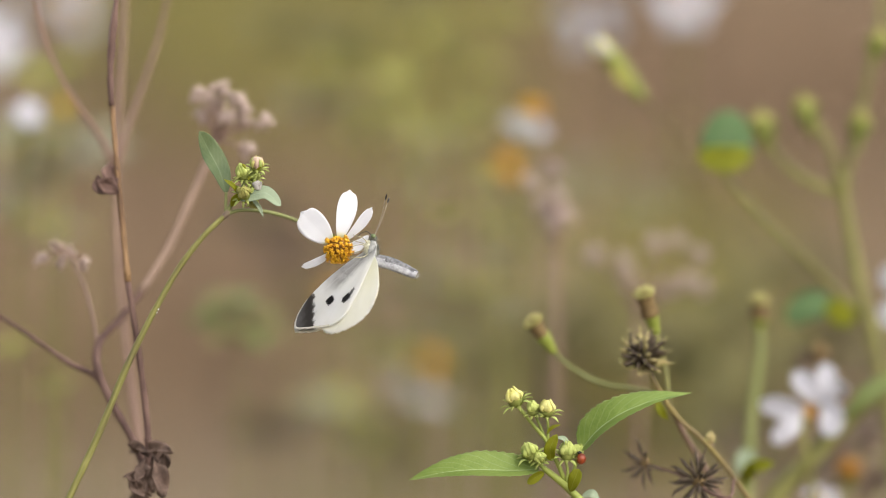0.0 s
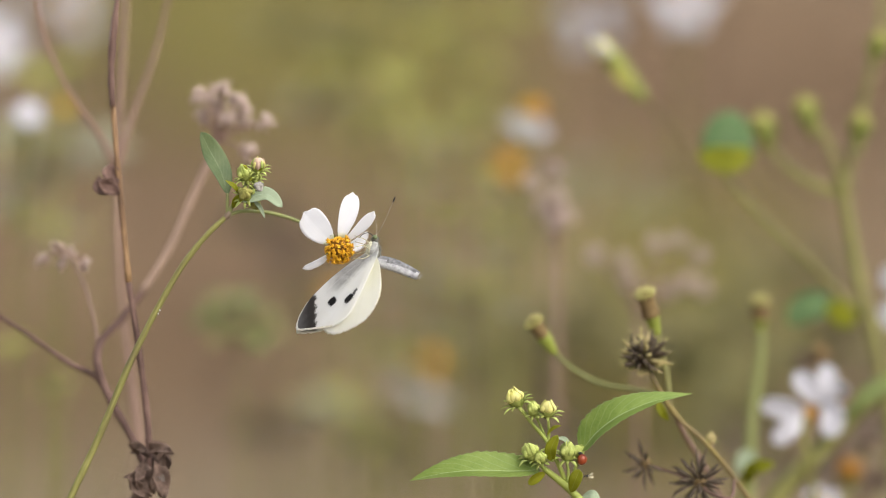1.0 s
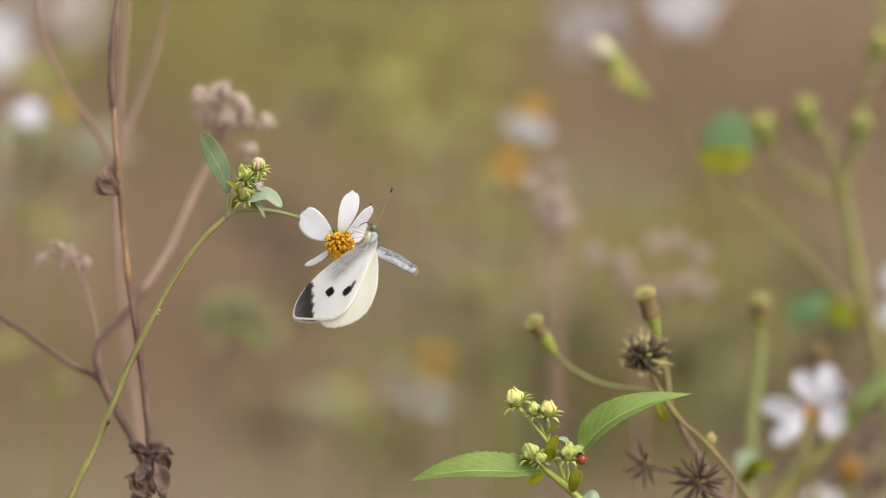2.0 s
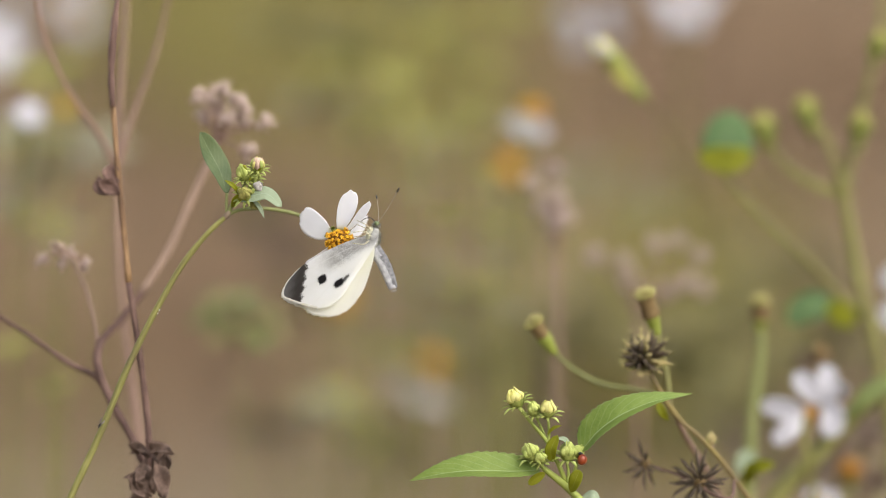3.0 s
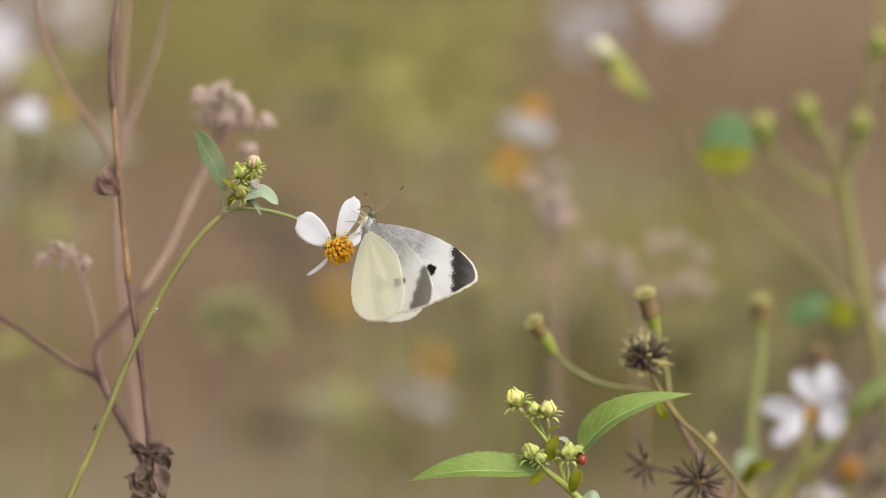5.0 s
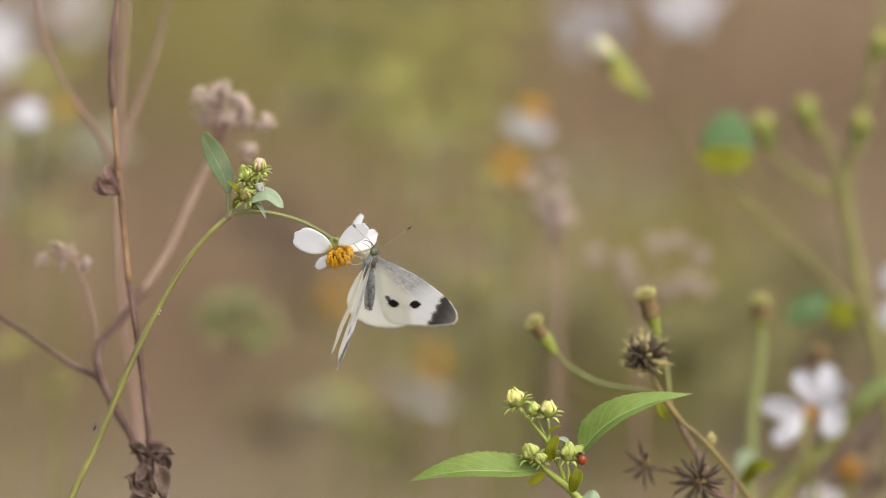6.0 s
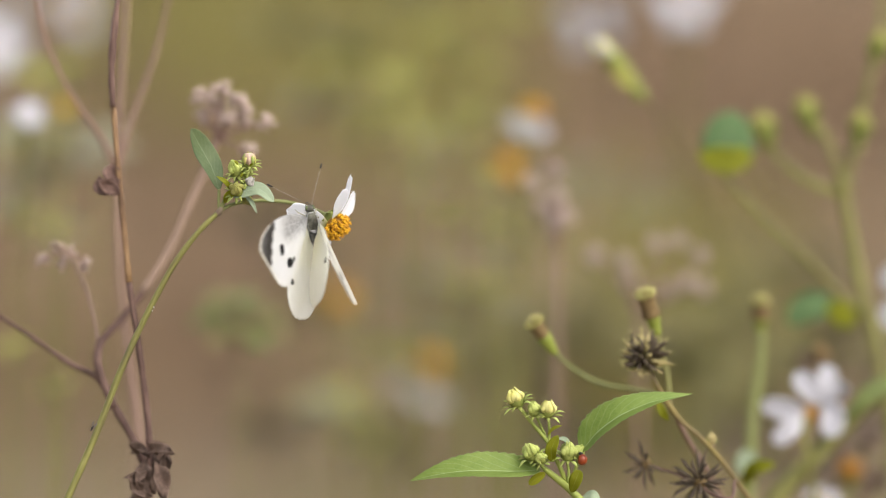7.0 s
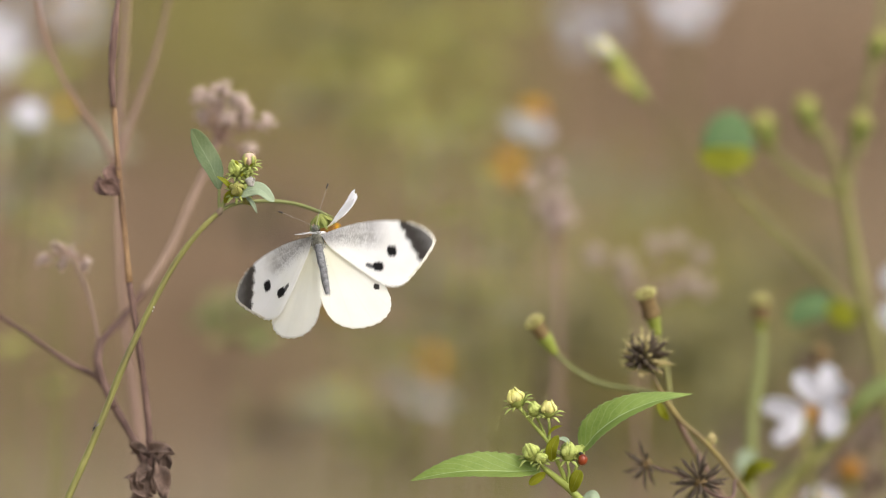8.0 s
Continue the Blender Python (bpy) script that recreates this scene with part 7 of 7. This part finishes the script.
    walk(abdomen, [
        (0, pose(0.00000, -0.00200, 0.00000, -71.3, 0.2, 0.1)), (0.5, pose(0.00000, -0.00200, 0.00000, -70.9, -0.3, -0.1)), (1, pose(0.00000, -0.00200, 0.00000, -71.2, -0.3, -0.1)),
        (1.5, pose(0.00000, -0.00200, 0.00000, -65.4, 1.5, 0.7)), (1.7, pose(0.00000, -0.00200, 0.00000, -66.5, 0.9, 0.4)), (2.8, pose(0.00000, -0.00200, 0.00000, -39.2, 2.0, 2.4)),
        (3, pose(0.00000, -0.00200, 0.00000, -34.4, 1.9, 2.7)), (3.5, pose(0.00000, -0.00200, 0.00000, -35.1, 1.3, 1.8)), (4, pose(0.00000, -0.00200, 0.00000, -30.1, 2.1, 3.5)),
        (4.3, pose(0.00000, -0.00200, 0.00000, -25.8, 0.9, 1.9)), (4.4, pose(0.00000, -0.00200, 0.00000, -22.0, 1.5, 3.7)), (4.5, pose(0.00000, -0.00200, 0.00000, -21.9, 1.4, 3.6)),
        (4.6, pose(0.00000, -0.00200, 0.00000, 5.0, -0.0, 0.0)), (4.7, pose(0.00000, -0.00200, 0.00000, 5.0, -0.0, 0.0)), (5.8, pose(0.00000, -0.00200, 0.00000, 5.0, -0.0, 0.0)),
        (6, pose(0.00000, -0.00200, 0.00000, -26.2, -1.3, -2.6)), (6.1, pose(0.00000, -0.00200, 0.00000, -23.4, -1.7, -4.0)), (6.2, pose(0.00000, -0.00200, 0.00000, -28.7, -0.3, -0.5)),
        (6.3, pose(0.00000, -0.00200, 0.00000, -31.4, 0.2, 0.3)), (6.4, pose(0.00000, -0.00200, 0.00000, 5.0, -0.0, 0.0)), (6.5, pose(0.00000, -0.00200, 0.00000, -25.7, -0.9, -1.9)),
        (6.6, pose(0.00000, -0.00200, 0.00000, 5.0, -0.0, 0.0)), (6.7, pose(0.00000, -0.00200, 0.00000, 10.1, -2.6, 14.6)), (6.8, pose(0.00000, -0.00200, 0.00000, 5.0, -0.0, 0.0)),
        (6.9, pose(0.00000, -0.00200, 0.00000, -0.7, -0.0, -0.6)), (7, pose(0.00000, -0.00200, 0.00000, 58.0, -0.0, 0.0)), (7.1, pose(0.00000, -0.00200, 0.00000, 34.9, -0.3, 0.4)),
        (7.2, pose(0.00000, -0.00200, 0.00000, 5.0, -0.0, 0.0)), (7.3, pose(0.00000, -0.00200, 0.00000, -6.5, -1.6, -14.2)), (7.4, pose(0.00000, -0.00200, 0.00000, 5.0, -0.0, 0.0)),
        (7.5, pose(0.00000, -0.00200, 0.00000, -12.1, 0.0, 0.1)), (7.6, pose(0.00000, -0.00200, 0.00000, -14.5, -0.2, -0.9)), (7.7, pose(0.00000, -0.00200, 0.00000, -10.6, 0.1, 0.8)),
        (7.8, pose(0.00000, -0.00200, 0.00000, -11.1, -0.3, -1.7)), (7.9, pose(0.00000, -0.00200, 0.00020, 9.0, -1.3, 3.6)), (8, pose(0.00000, -0.00200, 0.00030, 3.0, 0.1, -0.3)),
    ])
    walk(antennae[-1], [
        (0, pose(-0.00040, 0.00410, 0.00030, 1.1, -1.2, 6.0)), (1.5, pose(-0.00040, 0.00410, 0.00030, 9.2, 4.9, 4.4)), (2.8, pose(-0.00040, 0.00410, 0.00030, 5.6, 1.4, 6.5)),
        (3.5, pose(-0.00040, 0.00410, 0.00030, 11.4, 2.7, 11.6)), (4, pose(-0.00040, 0.00410, 0.00030, 17.6, 6.8, 10.8)), (4.5, pose(-0.00040, 0.00410, 0.00030, 5.8, -1.1, 10.4)),
        (4.7, pose(-0.00040, 0.00410, 0.00030, 6.1, -10.4, 33.1)), (5.8, pose(-0.00040, 0.00410, 0.00030, -37.3, -32.4, 5.8)), (6, pose(-0.00040, 0.00410, 0.00030, -39.4, -25.2, 11.4)),
        (6.2, pose(-0.00040, 0.00410, 0.00030, -34.4, -18.4, 16.6)), (6.5, pose(-0.00040, 0.00410, 0.00030, -10.9, -4.9, 14.5)), (6.7, pose(-0.00040, 0.00410, 0.00030, -5.7, -11.1, 51.0)),
        (6.8, pose(-0.00040, 0.00410, 0.00030, -7.7, -5.4, 6.1)), (7, pose(-0.00040, 0.00410, 0.00030, -21.4, -13.1, 20.4)), (7.2, pose(-0.00040, 0.00410, 0.00030, 44.2, 23.0, 15.1)),
        (7.5, pose(-0.00040, 0.00410, 0.00030, 34.8, 27.0, 2.6)), (8, pose(-0.00040, 0.00410, 0.00030, 35.6, 4.6, 21.5)),
    ])
    walk(antennae[1], [
        (0, pose(0.00040, 0.00410, 0.00030, -1.2, -5.0, 20.0)), (1.5, pose(0.00040, 0.00410, 0.00030, -21.2, 8.8, -14.1)), (2.8, pose(0.00040, 0.00410, 0.00030, -19.4, 9.6, -9.3)),
        (3.5, pose(0.00040, 0.00410, 0.00030, -22.1, 12.3, -9.8)), (4, pose(0.00040, 0.00410, 0.00030, -23.9, 14.2, -6.2)), (4.5, pose(0.00040, 0.00410, 0.00030, -34.1, 17.2, -14.5)),
        (4.7, pose(0.00040, 0.00410, 0.00030, -2.3, -0.4, -16.1)), (5.8, pose(0.00040, 0.00410, 0.00030, -1.1, -2.7, -2.3)), (6, pose(0.00040, 0.00410, 0.00030, 2.7, -9.8, 14.6)),
        (6.2, pose(0.00040, 0.00410, 0.00030, -7.9, -0.0, 12.3)), (6.5, pose(0.00040, 0.00410, 0.00030, 3.2, -7.0, 11.9)), (6.7, pose(0.00040, 0.00410, 0.00030, -2.3, -5.9, 23.6)),
        (6.8, pose(0.00040, 0.00410, 0.00030, -15.5, 6.5, -0.8)), (7, pose(0.00040, 0.00410, 0.00030, -28.2, 16.6, 4.0)), (7.2, pose(0.00040, 0.00410, 0.00030, -3.2, -1.3, 9.7)),
        (7.5, pose(0.00040, 0.00410, 0.00030, -19.1, 10.8, 11.0)), (8, pose(0.00040, 0.00410, 0.00030, -16.7, 10.0, 9.0)),
    ])
    # two gnats
    walk(sitting_gnat, [
        (0, pose(-0.06293, -0.01840, -0.06980, 77.4, -6.4, 18.8)), (0.9, pose(-0.06708, -0.01696, -0.06161, 77.4, -6.4, 18.8)), (1.2, pose(-0.07753, -0.01188, -0.03861, 77.4, -6.4, 18.8)),
        (1.4, pose(-0.08143, -0.00933, -0.04139, 49.7, -49.8, 42.3)), (1.5, pose(-0.08202, -0.00879, -0.04179, 49.7, -49.8, 42.3)), (1.7, pose(-0.08202, -0.00879, -0.04179, 49.7, -49.8, 42.3)),
        (2.8, pose(-0.08398, -0.00869, -0.04237, 49.7, -49.8, 42.3)), (3, pose(-0.08440, -0.00859, -0.04239, 49.7, -49.8, 42.3)), (3.5, pose(-0.08468, -0.00849, -0.04241, 49.7, -49.8, 42.3)),
        (4, pose(-0.08525, -0.00832, -0.04259, 49.7, -49.8, 42.3)), (4.3, pose(-0.08568, -0.00822, -0.04318, 49.7, -49.8, 42.3)), (5.8, pose(-0.08568, -0.00822, -0.04318, 49.7, -49.8, 42.3)),
        (6.5, pose(-0.08568, -0.00822, -0.04318, 49.7, -49.8, 42.3)), (7, pose(-0.08637, -0.00822, -0.04318, 49.7, -49.8, 42.3)), (7.4, pose(-0.08679, -0.00822, -0.04318, 49.7, -49.8, 42.3)),
        (7.8, pose(-0.08596, -0.00822, -0.04318, 49.7, -49.8, 42.3)), (8, pose(-0.08596, -0.00822, -0.04318, 49.7, -49.8, 42.3)),
    ])
    walk(flying_gnat, [
        (0, pose(0.03128, -0.02035, -0.06936, 79.0, -3.5, 12.3)), (0.9, pose(0.03405, -0.01867, -0.05982, 79.0, -3.5, 12.3)), (1, pose(0.03544, -0.01754, -0.05341, 79.0, -3.5, 12.3)),
        (1.1, pose(0.03862, -0.01723, -0.05164, 79.0, -3.5, 12.3)), (1.2, pose(0.03821, -0.01579, -0.04346, 79.0, -3.5, 12.3)), (1.3, pose(0.03585, -0.01420, -0.03446, 79.0, -3.5, 12.3)),
        (1.4, pose(0.01896, -0.01218, -0.02301, 79.0, -3.5, 12.3)), (1.5, pose(0.00637, -0.01129, -0.01797, 79.0, -3.5, 12.3)), (1.6, pose(-0.00954, -0.01270, -0.01447, 79.0, -3.5, 12.3)),
        (1.7, pose(-0.03682, -0.01534, -0.00640, 79.0, -3.5, 12.3)), (1.9, pose(-0.08731, -0.01525, 0.00563, 79.0, -3.5, 12.3)), (2.1, pose(-0.12983, -0.01508, 0.01816, 79.0, -3.5, 12.3)),
        (8, pose(-0.16284, -0.01436, 0.02222, 79.0, -3.5, 12.3)),
    ])


motions()
